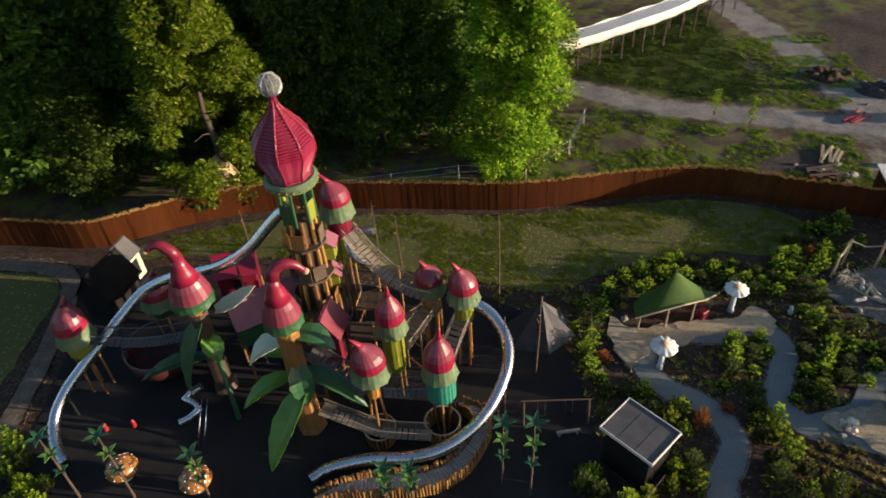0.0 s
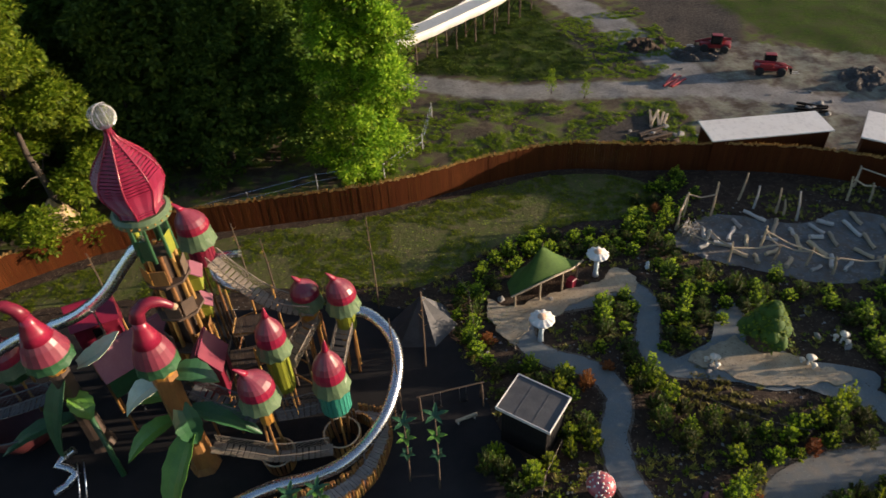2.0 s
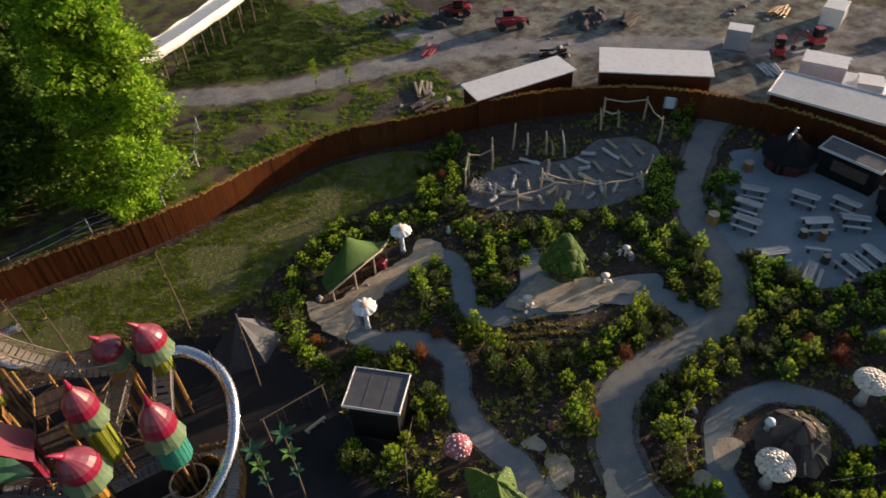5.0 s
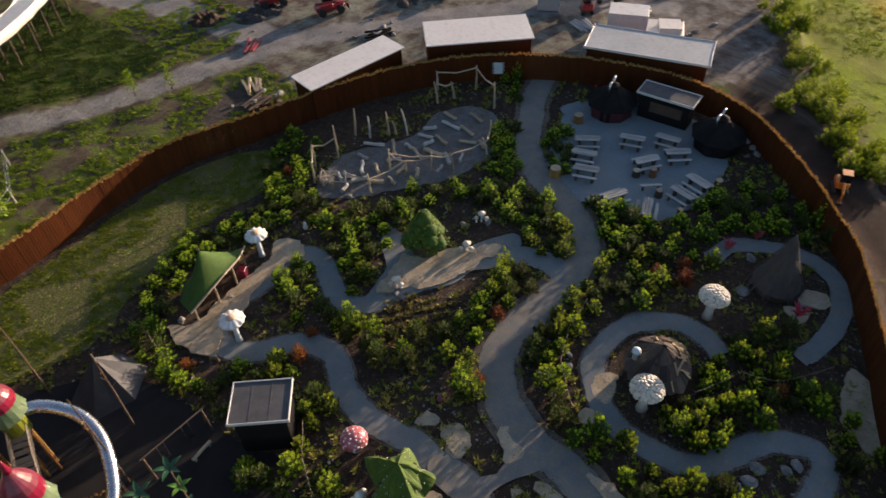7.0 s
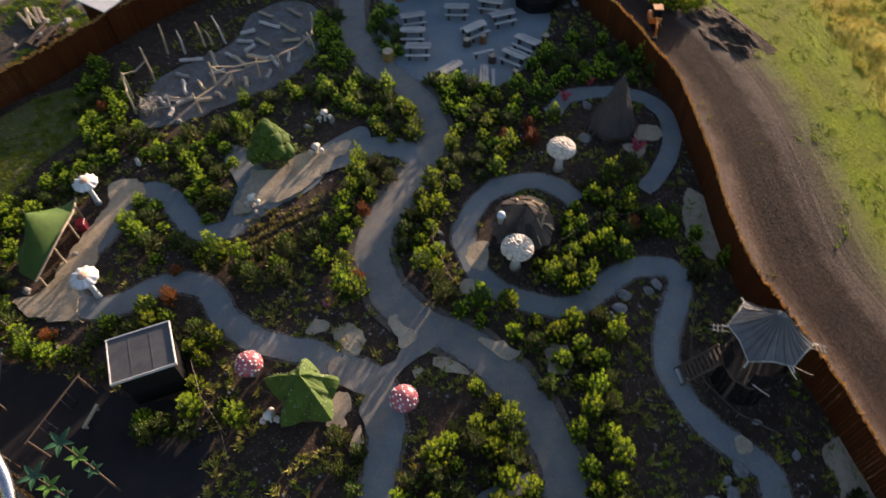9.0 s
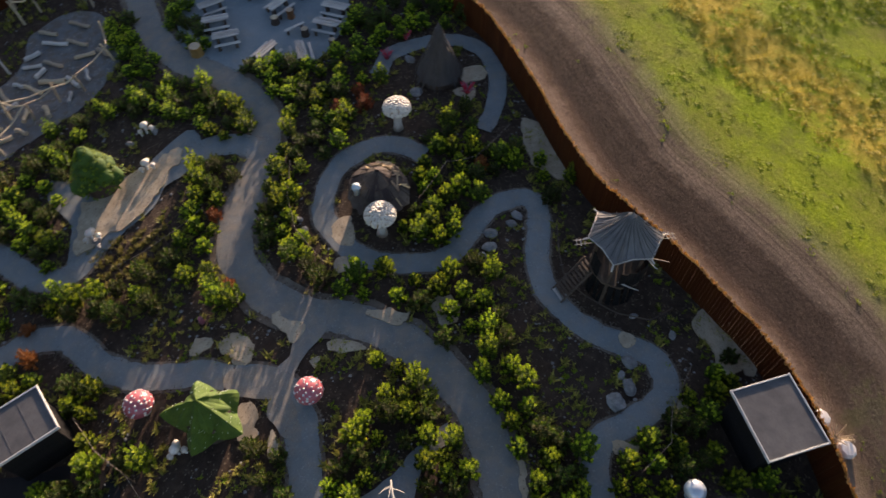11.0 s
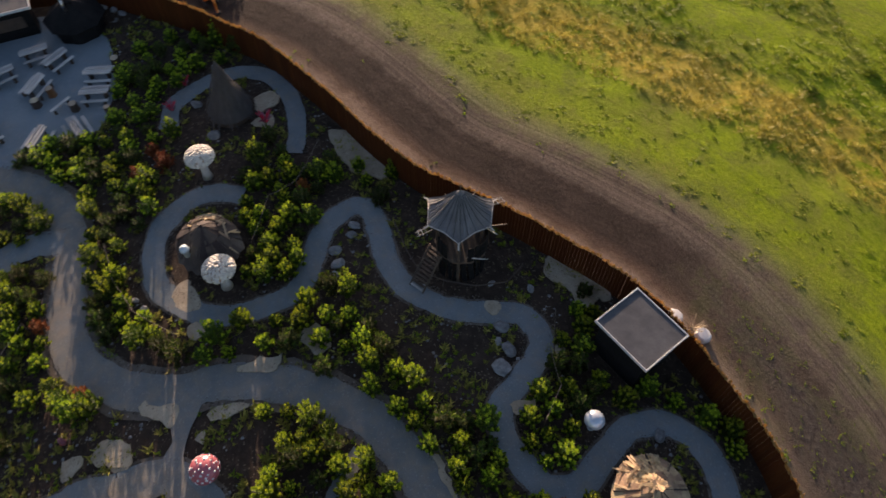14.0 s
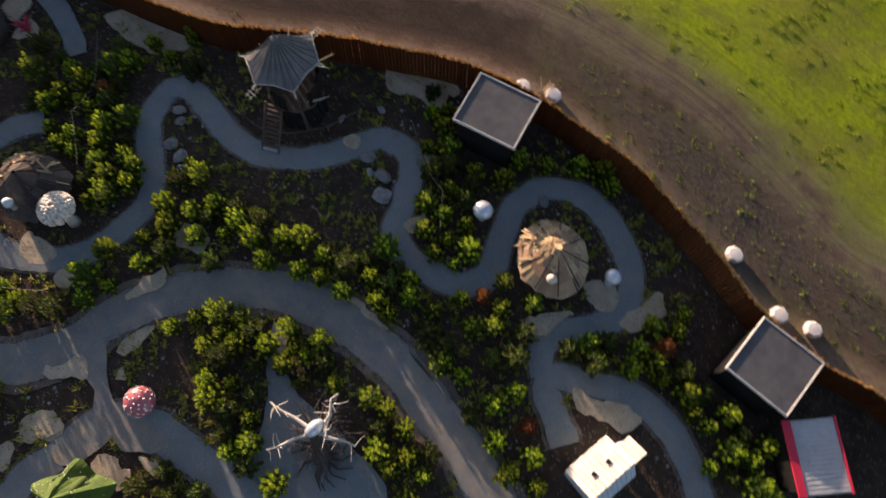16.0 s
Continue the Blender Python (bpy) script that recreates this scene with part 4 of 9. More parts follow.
def shrub_mesh(seed, radius, tall, shoots, whorls, leaves, length, width, crest=0.35):
    """A dense bush: shoots fan out from the foot to an uneven dome, each set with whorls of leaves; the upper tips take
    brighter young leaves, which paint sunlight onto its top.
    """
    r = random.Random(seed)
    bm = bmesh.new()
    tube(bm, [(0, 0, -0.02), (0.02, 0, tall * 0.4)], [0.04, 0.02], 4)
    lean = Vector((r.uniform(-0.10, 0.10), r.uniform(-0.10, 0.10), 0))
    young = []
    for k in range(shoots):
        a = 2.4 * k + r.uniform(-0.35, 0.35)
        u = (k + 0.5) / shoots
        q = radius * u ** 0.55 * r.uniform(0.82, 1.12)
        up = tall * (1.02 - 0.70 * (q / radius) ** 1.5) * r.uniform(0.80, 1.15)
        top = Vector((q * math.cos(a), q * math.sin(a), max(0.22, up))) + lean
        foot = Vector((0.45 * q * math.cos(a), 0.45 * q * math.sin(a), 0.04))
        axis = (top - foot).normalized()
        t1 = axis.orthogonal().normalized()
        t2 = axis.cross(t1)
        fresh = top.z > tall * crest and r.random() < 0.85
        for w in range(whorls):
            t = 0.30 + 0.70 * (w + r.random()) / whorls
            c = foot.lerp(top, t)
            g = (1.25 - 0.55 * t) * r.uniform(0.8, 1.2)
            for j in range(leaves):
                b = 2 * math.pi * j / leaves + w * 1.1 + r.uniform(-0.4, 0.4)
                d = (t1 * math.cos(b) + t2 * math.sin(b) + axis * (0.25 + 0.9 * t)).normalized()
                leaf(bm, c, d, length * g * r.uniform(0.75, 1.25), width * r.uniform(0.8, 1.2), axis)
                young.append(fresh and t > 0.80)
    bm.faces.ensure_lookup_table()
    n = len(bm.faces) - 2 * len(young)
    for i, fresh in enumerate(young):
        if fresh:
            bm.faces[n + 2 * i].material_index = bm.faces[n + 2 * i + 1].material_index = 1
    return bm


SHRUBS = [finish("shrub", shrub_mesh(11 + k, 0.58 + 0.05 * (k % 3), (1.35, 1.6, 1.85, 1.45, 2.0)[k], 26, 7, 6, 0.18, 0.062, 0.25), [L_BUSH, L_YOUNG]) for k in range(5)]
DULLS = [finish("shrub", shrub_mesh(31 + k, 0.66, 1.35 + 0.35 * k, 26, 7, 6, 0.18, 0.062, 0.5), [L_DULL, L_BUSH]) for k in range(2)]
RUSSETS = [finish("shrub", shrub_mesh(41 + k, 0.6, 1.5, 26, 6, 6, 0.16, 0.055), [L_RUSSET, L_RUSSET]) for k in range(2)]

BEDS = []


def bed(gap, outline):
    """A planting bed: how far apart its shrubs stand, and its outline."""
    BEDS.append((gap, outline))


bed(0.92, [(29.5, 12.4), (29.2, 11.1), (27.4, 10.8), (25.3, 11), (22.8, 10.5), (20.9, 9.5), (19, 8.6), (19, 7.3), (18.2, 7.2), (18, 9), (19, 10.3), (20.7, 12), (22.3, 13), (24.6, 12.8), (27.1, 12.7)])
bed(1.05, [(19.6, 7.3), (20.2, 6.7), (20.8, 4.8), (20.2, 2.9), (19.7, 1.6), (21.6, 1.2), (20.7, -0), (19.5, -1.2), (17.3, -1.6), (15.7, -1), (16.1, 0), (15.3, 1.6), (16.7, 2.4), (17.2, 4.2), (18, 6), (18.5, 6.9)])
bed(0.95, [(16.4, 0), (17, -1.6), (15.9, -1.7), (14.5, -3.1), (12.7, -2.6), (11.4, -3.5), (11.2, -5.5), (9.5, -5.9), (7.6, -5.4), (7.6, -3.5), (9, -2.4), (11.6, -1.8), (12.8, -1.1), (14.5, -0.1)])
bed(0.95, [(31.2, 3.2), (32.5, 0.9), (29, -0.3), (29.8, -2.2), (27.9, -2.3), (27.6, -0.9), (25.5, -0), (23.5, 1.4), (22, 1.5), (21.3, 2.8), (21.9, 4.4), (23.9, 4.7), (26.3, 4), (28.5, 3.6)])
bed(1.0, [(35, 16.8), (35.6, 15.1), (36, 13.2), (35, 11.3), (36, 10.6), (41, 10.1), (43.3, 8.6), (40.7, 7.3), (37.3, 7.6), (34.9, 7), (32.6, 7.5), (29.4, 8.5), (28.1, 9.5), (27.4, 11.5), (28.9, 12.6), (30.7, 12.4), (32.7, 13.7), (33.9, 16.3)])
bed(1.1, [(43.3, 8.6), (42.4, 5.3), (42.7, 2), (40.2, 1.7), (40.4, 3.7), (39.5, 6.5), (39, 7.7)])
bed(1.0, [(31.8, 24.4), (32.6, 23.2), (32.9, 21.5), (33.9, 21), (32.5, 19), (32, 16.5), (29.5, 14.4), (27.7, 14.2), (27.8, 15.6), (29.3, 17.8), (29.9, 18.6), (31, 20.8), (30.3, 22.7), (30.4, 24.1)])
bed(0.95, [(28, 18), (27.5, 16.6), (25.2, 14.6), (22.8, 14.5), (19.5, 13.7), (17.3, 12.3), (17.2, 14.6), (18.9, 15.1), (21.9, 16.7), (24.3, 17.4), (26.3, 17.4)])
bed(1.1, [(17.6, 21.9), (18, 19.7), (18.6, 18.6), (18.1, 16.8), (16.4, 16.8), (15.7, 18.4), (16.1, 19.9), (15.7, 21.4)])
bed(1.0, [(20.7, 18.7), (20.9, 17.2), (19.6, 15.2), (18.2, 14.7), (18, 16.2), (18.9, 18.4)])
bed(0.95, [(14.7, 5.1), (14.9, 4.3), (14.2, 3.1), (12.5, 1.5), (11.3, 1.4), (10.3, 1.9), (10.9, 3), (9.7, 4.1), (8.7, 4.7), (8.6, 6.2), (9.6, 6), (10.8, 4.9), (12.8, 4.3)])
bed(1.0, [(10, 1.9), (10.1, 0.5), (9, 0.1), (7.9, -0.1), (8.1, 2)])
bed(1.0, [(15.9, -12.2), (16.1, -13.8), (14.8, -13.5), (13.6, -12.5), (12.3, -12.8), (11.8, -11.1), (10.5, -12.5), (9.9, -13.5), (9.1, -12.1), (9.6, -10), (9.5, -8.3), (8.3, -9.1), (7.1, -8), (7.3, -6.7), (9.3, -7.4), (10.5, -7.1), (11.1, -9.5), (12.5, -10.4)])
bed(1.2, [(10.2, -12.5), (9.4, -14.8), (8.5, -15.9), (8.1, -14.6), (8.5, -12.5)])
bed(1.3, [(29.8, -1.8), (28.6, -4.2), (26.7, -5.7), (25.1, -4.5), (26.5, -2.6)])
bed(1.15, [(7.6, -3.7), (7.3, -4.9), (6.6, -6.5), (6.2, -9.2), (3.8, -10.1), (2.8, -9.1), (2.7, -7.5), (0.5, -5.8), (-1.9, -4.7), (-3.1, -4.6), (-3.8, -3.9), (-2.1, -1.9), (-0.3, -2.9), (1.5, -2.4), (2.3, -3.8), (4.6, -3.7)])
bed(0.85, [(1.4, -8.2), (1, -9.4), (-0.3, -10.5), (-1.2, -11.9), (-1.1, -13.6), (-1.7, -15.1), (-2.4, -15.1), (-2.6, -13.6), (-3.6, -12.6), (-3.6, -11.3), (-2.1, -10.5), (-0.7, -9.3), (0.4, -8)])
bed(0.95, [(-3.9, -11.8), (-5.4, -12.6), (-7.2, -12.2), (-8.4, -13.2), (-8.9, -12.6), (-8.9, -11.1), (-10.9, -11.9), (-9, -9.7), (-6.8, -10.2)])
bed(0.95, [(10.9, 1.1), (10, 0), (8.1, -0.5), (6.1, -0.3), (3.8, -0.5), (1.6, -0.7), (-0.1, 0.4), (1.1, 1.8), (4.1, 1.4), (6.6, 0.7), (8, 1.9), (9.6, 2.1)])
bed(0.95, [(15.1, 4.5), (13.9, 2.7), (12.5, 1.3), (10.9, 1.5), (9.8, 2.7), (8.8, 4.4), (6.8, 5.2), (6.5, 6.4), (7.2, 6.8), (8.8, 6.3), (10.6, 5.7), (12.1, 4.9), (14, 5)])
bed(1.0, [(9.9, 10.6), (8.9, 8.8), (6.8, 7.1), (5.5, 6.8), (9, 10.8)])
bed(1.0, [(6.7, 6.6), (5.3, 5), (4.1, 5.3), (5.7, 7)])
bed(1.0, [(11.1, -7.8), (11, -9.3), (11.9, -11.2), (11.6, -12.6), (10.2, -12.2), (9.6, -10.4), (7.8, -9.2), (7.1, -8.1), (7.6, -7.1), (9.7, -7)])
bed(1.1, [(16.6, -13.1), (15.8, -14), (11.6, -11), (11.3, -9.5), (13.6, -10.8)])
bed(1.1, [(10.3, -12.6), (8.7, -14.9), (8, -16.7), (5.5, -17.1), (4.6, -15.8), (6.2, -14.9), (8.6, -13.5)])
bed(1.0, [(8, 32.8), (8.5, 31.3), (8.8, 28.6), (8.1, 25.7), (8.8, 24.6), (8, 23.2), (7.8, 24.8), (7.1, 27.8), (6.2, 29.8)])
bed(1.0, [(9.4, 33.8), (11.6, 35.6), (14.6, 36.6), (17.4, 35.4), (19.7, 33.9), (22.3, 32.1), (22, 30.6), (20, 32.5), (16.5, 33.7), (14, 34.7), (11.2, 32.8), (8.4, 30.7)])
bed(1.0, [(11.2, 24.5), (13, 24), (13.3, 22.1), (11.9, 21.5), (9.2, 24.1), (9.3, 25.2)])
bed(1.0, [(11.8, 21), (12.4, 19.4), (10.7, 18.2), (9.2, 18), (8.4, 18), (8.5, 15.7), (8.5, 14.6), (5.5, 19), (6.6, 20.7), (7.9, 19.9), (9.1, 18.7)])
bed(0.95, [(17, 29.3), (18.4, 28.6), (18.5, 27.1), (16.8, 24.5), (16.9, 22.7), (17.4, 21.3), (18.2, 18.5), (17.6, 17.1), (16.1, 18), (15.8, 19.9), (15.6, 21.5), (14.4, 24.1), (14.6, 26.2), (15.4, 28.1)])
bed(1.0, [(21.5, 30.2), (24.6, 29.8), (25.5, 27.4), (28.3, 27.6), (31.1, 25.6), (31, 23.5), (28, 25.8), (24.6, 25.6), (22.5, 24.8), (19.6, 23.7), (18.3, 24), (18.6, 25.2), (20, 27.6)])
bed(1.0, [(24.1, 38.7), (28.1, 40.5), (28.3, 37.5), (25.5, 35.3), (22.3, 34.4), (23.2, 30.8), (20.1, 34.4)])
bed(1.0, [(38.4, 27.6), (40, 25.9), (34.8, 22.5), (33.3, 23.6)])
bed(0.95, [(40.4, 23.9), (41.4, 22.3), (37.1, 19.6), (35.8, 20.9)])
bed(1.0, [(32.2, 24.1), (33.2, 22.5), (33.7, 19.4), (31.1, 15.9), (28.5, 14.9), (27.3, 15.8), (29.4, 18.5), (30.5, 22.1)])
bed(1.1, [(40, 10), (43.8, 6.4), (43.2, 3), (41.1, 2), (40.3, 5.2), (37.5, 7.3), (37, 9.1)])
bed(1.0, [(7.6, 32.5), (10.8, 33.9), (14.6, 35.8), (17.5, 35.8), (21.0, 34.3), (26.8, 39.9), (27.7, 38.1), (23.7, 32.9), (21.6, 33.0), (18.4, 34.1), (14.0, 34.8), (10.0, 32.4)])
bed(1.1, [(45.0, 31.6), (46.4, 27.9), (42.8, 25.6), (42.0, 28.4)])
bed(1.0, [(-26.5, 22.8), (-24.8, 22.0), (-22.2, 19.8), (-22.2, 18.1), (-24.7, 16.2)])
path_lines = [(half, [(p.x, p.y) for p in spline(flat(line, 0), 0.8)]) for half, line in PATHS.values()]
# things that shrubs keep clear of: (x, y, reach)
CLEAR = [(5.4, 3.0, 2.2), (9.0, 2.7, 0.4), (20.6, 18.9, 1.5), (19.2, 20.4, 1.4), (18.0, 21.4, 1.0), (8.7, 20.5, 2.0), (11.8, -14.1, 2.3), (-5.9, -14.8, 2.3), (24.8, 6, 2.3), (22.3, 5.6, 0.9), (30.8, 5.5, 0.9), (12.2, 8.0, 0.9), (10.9, 16.2, 1.0), (10.6, 12.6, 2.2), (19.4, -7.2, 2.6),
         (8.8, -10.5, 0.8), (1.9, -13, 0.8), (4.6, -11.3, 2.1), (13.4, 30.9, 2.7), (17.3, 31.4, 0.9), (11.7, 26.9, 0.9), (24.5, 22.9, 1.5), (35.4, 3.3, 2.0), (-3.8, -6, 2.4), (36.4, 20.2, 0.7), (43.5, 22.6, 0.7)]


def free(x, y, reach):
    for half, line in path_lines:
        for x0, y0 in line:
            if (x - x0) ** 2 + (y - y0) ** 2 < (half + reach) ** 2:
                return False
    return all((x - a) ** 2 + (y - b) ** 2 > (c + reach * 0.6) ** 2 for a, b, c in CLEAR)


shrub_spots = []
for gap, bed in BEDS:
    x0, x1 = min(p[0] for p in bed), max(p[0] for p in bed)
    y0, y1 = min(p[1] for p in bed), max(p[1] for p in bed)
    for _ in range(int((x1 - x0) * (y1 - y0) * 14)):
        x, y = rnd.uniform(x0, x1), rnd.uniform(y0, y1)
        g = 1.0 * gap * rnd.uniform(0.82, 1.25)
        if inside(x, y, bed) and free(x, y, 0.12) and all((x - a) ** 2 + (y - b) ** 2 > g * g for a, b in shrub_spots):
            shrub_spots.append((x, y))
shrub_spots.sort(key=lambda p: (p[0] - 13) ** 2 + (p[1] - 3) ** 2)
KINDS = ((SHRUBS, "yellow-green leafy shrub in a mulched bed", "massed yellow-green shrubs in the beds"), (DULLS, "dull olive-green shrub in a mulched bed", "massed olive-green shrubs in the beds"),
         (RUSSETS, "russet leafy shrub in a mulched bed", "massed russet shrubs in the beds"))
far_parts = [([], [], []) for _ in KINDS]
for i, (x, y) in enumerate(shrub_spots):
    tone = rnd.random()
    kind = 2 if tone > 0.985 or math.hypot(x - 13.6, y - 23.2) < 1.5 or (tone > 0.8 and math.hypot(x - 31, y - 8.5) < 2.6) else 1 if tone > 0.66 else 0
    meshes = KINDS[kind][0]
    me = meshes[rnd.randrange(len(meshes))]
    s = rnd.uniform(0.72, 1.16)
    low = 0.72 if (x > 27 and y > 8) or y > 23 else 1.0
    m = pose(x, y, 0.03, 0, 0, rnd.uniform(0, 360)) @ Matrix.Diagonal((s, s, s * low * rnd.uniform(0.8, 1.15), 1))
    if i < 300:
        ob = new("shrub", me)
        ob.matrix_basis = m
        tagged(ob, KINDS[kind][1], "shrub", "garden shrubs")
    else:
        vs, fs, ids = far_parts[kind]
        base = len(vs)
        vs += [tuple(m @ v.co) for v in me.vertices]
        fs += [tuple(base + j for j in p.vertices) for p in me.polygons]
        ids += [p.material_index for p in me.polygons]
for (meshes, _, label), (vs, fs, ids) in zip(KINDS, far_parts):
    me = bpy.data.meshes.new("distant_shrubs")
    me.from_pydata(vs, [], fs)
    for k in meshes[0].materials:
        me.materials.append(k)
    me.polygons.foreach_set("material_index", ids)
    tagged(new("distant_shrubs", me), label, "shrubs", "", "stuff")


# ---- trees ----
def crown_mesh(seed, reach, low, top, clumps, per, size, squash=1.0):
    """A crown of leaf sprays hung on an uneven cone of lumps; the second leaf paints shade into its undersides."""
    r = random.Random(seed)
    bm = bmesh.new()
    lumps, shade = [], []
    for k in range(120):
        t = r.uniform(0, 1) ** 0.8
        a = r.uniform(0, 6.28)
        rr = reach * (0.22 + 0.78 * (1 - t ** 1.7)) * r.uniform(0.12, 0.95) ** 0.7
        lumps.append((Vector((rr * math.cos(a), rr * math.sin(a), low + (top - low) * t)), reach * r.uniform(0.14, 0.26)))
    for i in range(clumps):
        c, s = lumps[i % len(lumps)]
        u = Vector((r.gauss(0, 1), r.gauss(0, 1), r.gauss(0.2, 0.9))).normalized()
        p = c + Vector((u.x, u.y, u.z * 0.8)) * s * r.uniform(0.55, 1.1)
        out = (u + Vector((0, 0, -0.35))).normalized()
        t1 = out.orthogonal().normalized()
        t2 = out.cross(t1)
        for j in range(per):
            b = r.uniform(0, 6.28)
            q = p + (t1 * math.cos(b) + t2 * math.sin(b)) * size * r.uniform(0, 1.6) + out * size * r.uniform(-0.8, 0.8)
            d = (out + t1 * r.uniform(-0.9, 0.9) + t2 * r.uniform(-0.9, 0.9)).normalized()
            leaf(bm, q, d, size * r.uniform(0.7, 1.3), size * 0.6, Vector((r.uniform(-0.5, 0.5), r.uniform(-0.5, 0.5), 1)))
            # downward sprays and every sixth lump take the darker leaf, as painted shade
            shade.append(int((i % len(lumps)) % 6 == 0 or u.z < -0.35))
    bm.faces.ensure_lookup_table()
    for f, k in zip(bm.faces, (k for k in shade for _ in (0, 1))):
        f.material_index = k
    return bm


def trunk_mesh(seed, tall, thick, reach):
    r = random.Random(seed)
    bm = bmesh.new()
    pts = [(0.12 * i * r.uniform(-1, 1), 0.12 * i * r.uniform(-1, 1), tall * i / 6 - 0.1) for i in range(7)]
    tube(bm, pts, [thick * (1.15 - 0.16 * i) for i in range(7)], 9)
    for k in range(9):
        z = tall * r.uniform(0.22, 0.85)
        a = r.uniform(0, 6.28)
        far = reach * r.uniform(0.5, 0.8)
        i = int(z / tall * 6)
        x, y = pts[i][0], pts[i][1]
        tube(bm, [(x, y, z), (x + 0.5 * far * math.cos(a), y + 0.5 * far * math.sin(a), z + 0.25 * far), (x + far * math.cos(a), y + far * math.sin(a), z + 0.3 * far)], [thick * 0.24, thick * 0.13, thick * 0.05], 5)
    return bm


def tree(place, seed, tall, reach, low, leaves, label, clumps=900, per=9, size=0.32, group="", turn=0.0):
    ob = thing("tree", (*place, height(*place)), label, "tree", group, turn)
    part("trunk", trunk_mesh(seed, tall * 0.7, 0.016 * tall, reach * 0.7), M_BARK, ob, "", True)
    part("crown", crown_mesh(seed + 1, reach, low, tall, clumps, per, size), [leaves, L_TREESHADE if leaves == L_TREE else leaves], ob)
    return ob


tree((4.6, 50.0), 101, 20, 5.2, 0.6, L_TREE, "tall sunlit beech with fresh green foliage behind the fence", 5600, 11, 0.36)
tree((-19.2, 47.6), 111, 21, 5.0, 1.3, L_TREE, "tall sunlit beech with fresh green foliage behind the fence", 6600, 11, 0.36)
for place in ((23.4, 56.1), (26.1, 54.3)):
    tree(place, int(place[0] * 10), 2.6, 0.55, 0.5, L_TREE, "slender young sapling beside the gravel road", 90, 7, 0.13, "saplings")
forest = [tree((-8, 58), 121, 22, 5.8, 1.0, L_WOOD, "dark leafy forest tree in deep shade", 1400, 9, 0.58, "forest"),
          tree((-28, 58), 131, 20, 5.4, 1.0, L_WOOD, "dark leafy forest tree in deep shade", 1400, 9, 0.58, "forest"),
          tree((1, 60), 141, 21, 5.4, 1.0, L_WOOD, "dark leafy forest tree in deep shade", 1400, 9, 0.58, "forest")]
for i, (x, y) in enumerate([(-15, 58), (-4, 55.5), (-36, 54), (-42, 60), (-34, 63), (-22, 64), (-14, 66), (-4, 68), (-46, 50), (-50, 66), (-40, 72), (-28, 73), (-17, 75), (-7, 77), (2, 72), (-56, 58), (-48, 80), (-34, 84), (-20, 86), (-6, 88), (-60, 72), (-27, 53.5), (-10, 55), (-33, 50), (-41, 49), (5, 82), (9, 90), (-13.5, 53), (-6.5, 52.2), (-1.5, 53.4), (-24.5, 51.5), (-30, 47.5)]):
    # the last five, smaller, are added to shade the forest floor
    k = 0.66 if i > 26 else 1.0
    copy_thing(forest[i % 3], pose(x, y, height(x, y), 0, 0, rnd.uniform(0, 360)) @ Matrix.Diagonal((k, k, k * rnd.uniform(0.85, 1.15), 1)))


# ---- playground: towers, slides, bridges ----
def skirt(bm, r0, z0, r1, z1, seg=20, bend=(0, 0)):
    """A flared collar with a scalloped rim, as one thin shell with two sides."""
    loops = []
    for r, z, wave in ((r0, z0, 0), ((r0 + r1) / 2 * 0.97, (z0 + z1) / 2, 0.3), (r1, z1, 1), (r1 - 0.04, z1 + 0.03, 1), (r0 * 0.85, z0 - 0.03, 0)):
        loops.append([((r + 0.03 * wave * math.cos(math.pi * i)) * math.cos(2 * math.pi * i / seg) + bend[0], (r + 0.03 * wave * math.cos(math.pi * i)) * math.sin(2 * math.pi * i / seg) + bend[1],
                       z - 0.06 * wave * (1 + math.cos(math.pi * i)) / 2) for i in range(seg)])
    rings(bm, loops, False)


def post(parent, foot, top, r=0.08, material=None, name="post", seg=7):
    bm = bmesh.new()
    tube(bm, [foot, top], [r, r * 0.9], seg)
    return part(name, bm, material or M_TIMBER, parent)


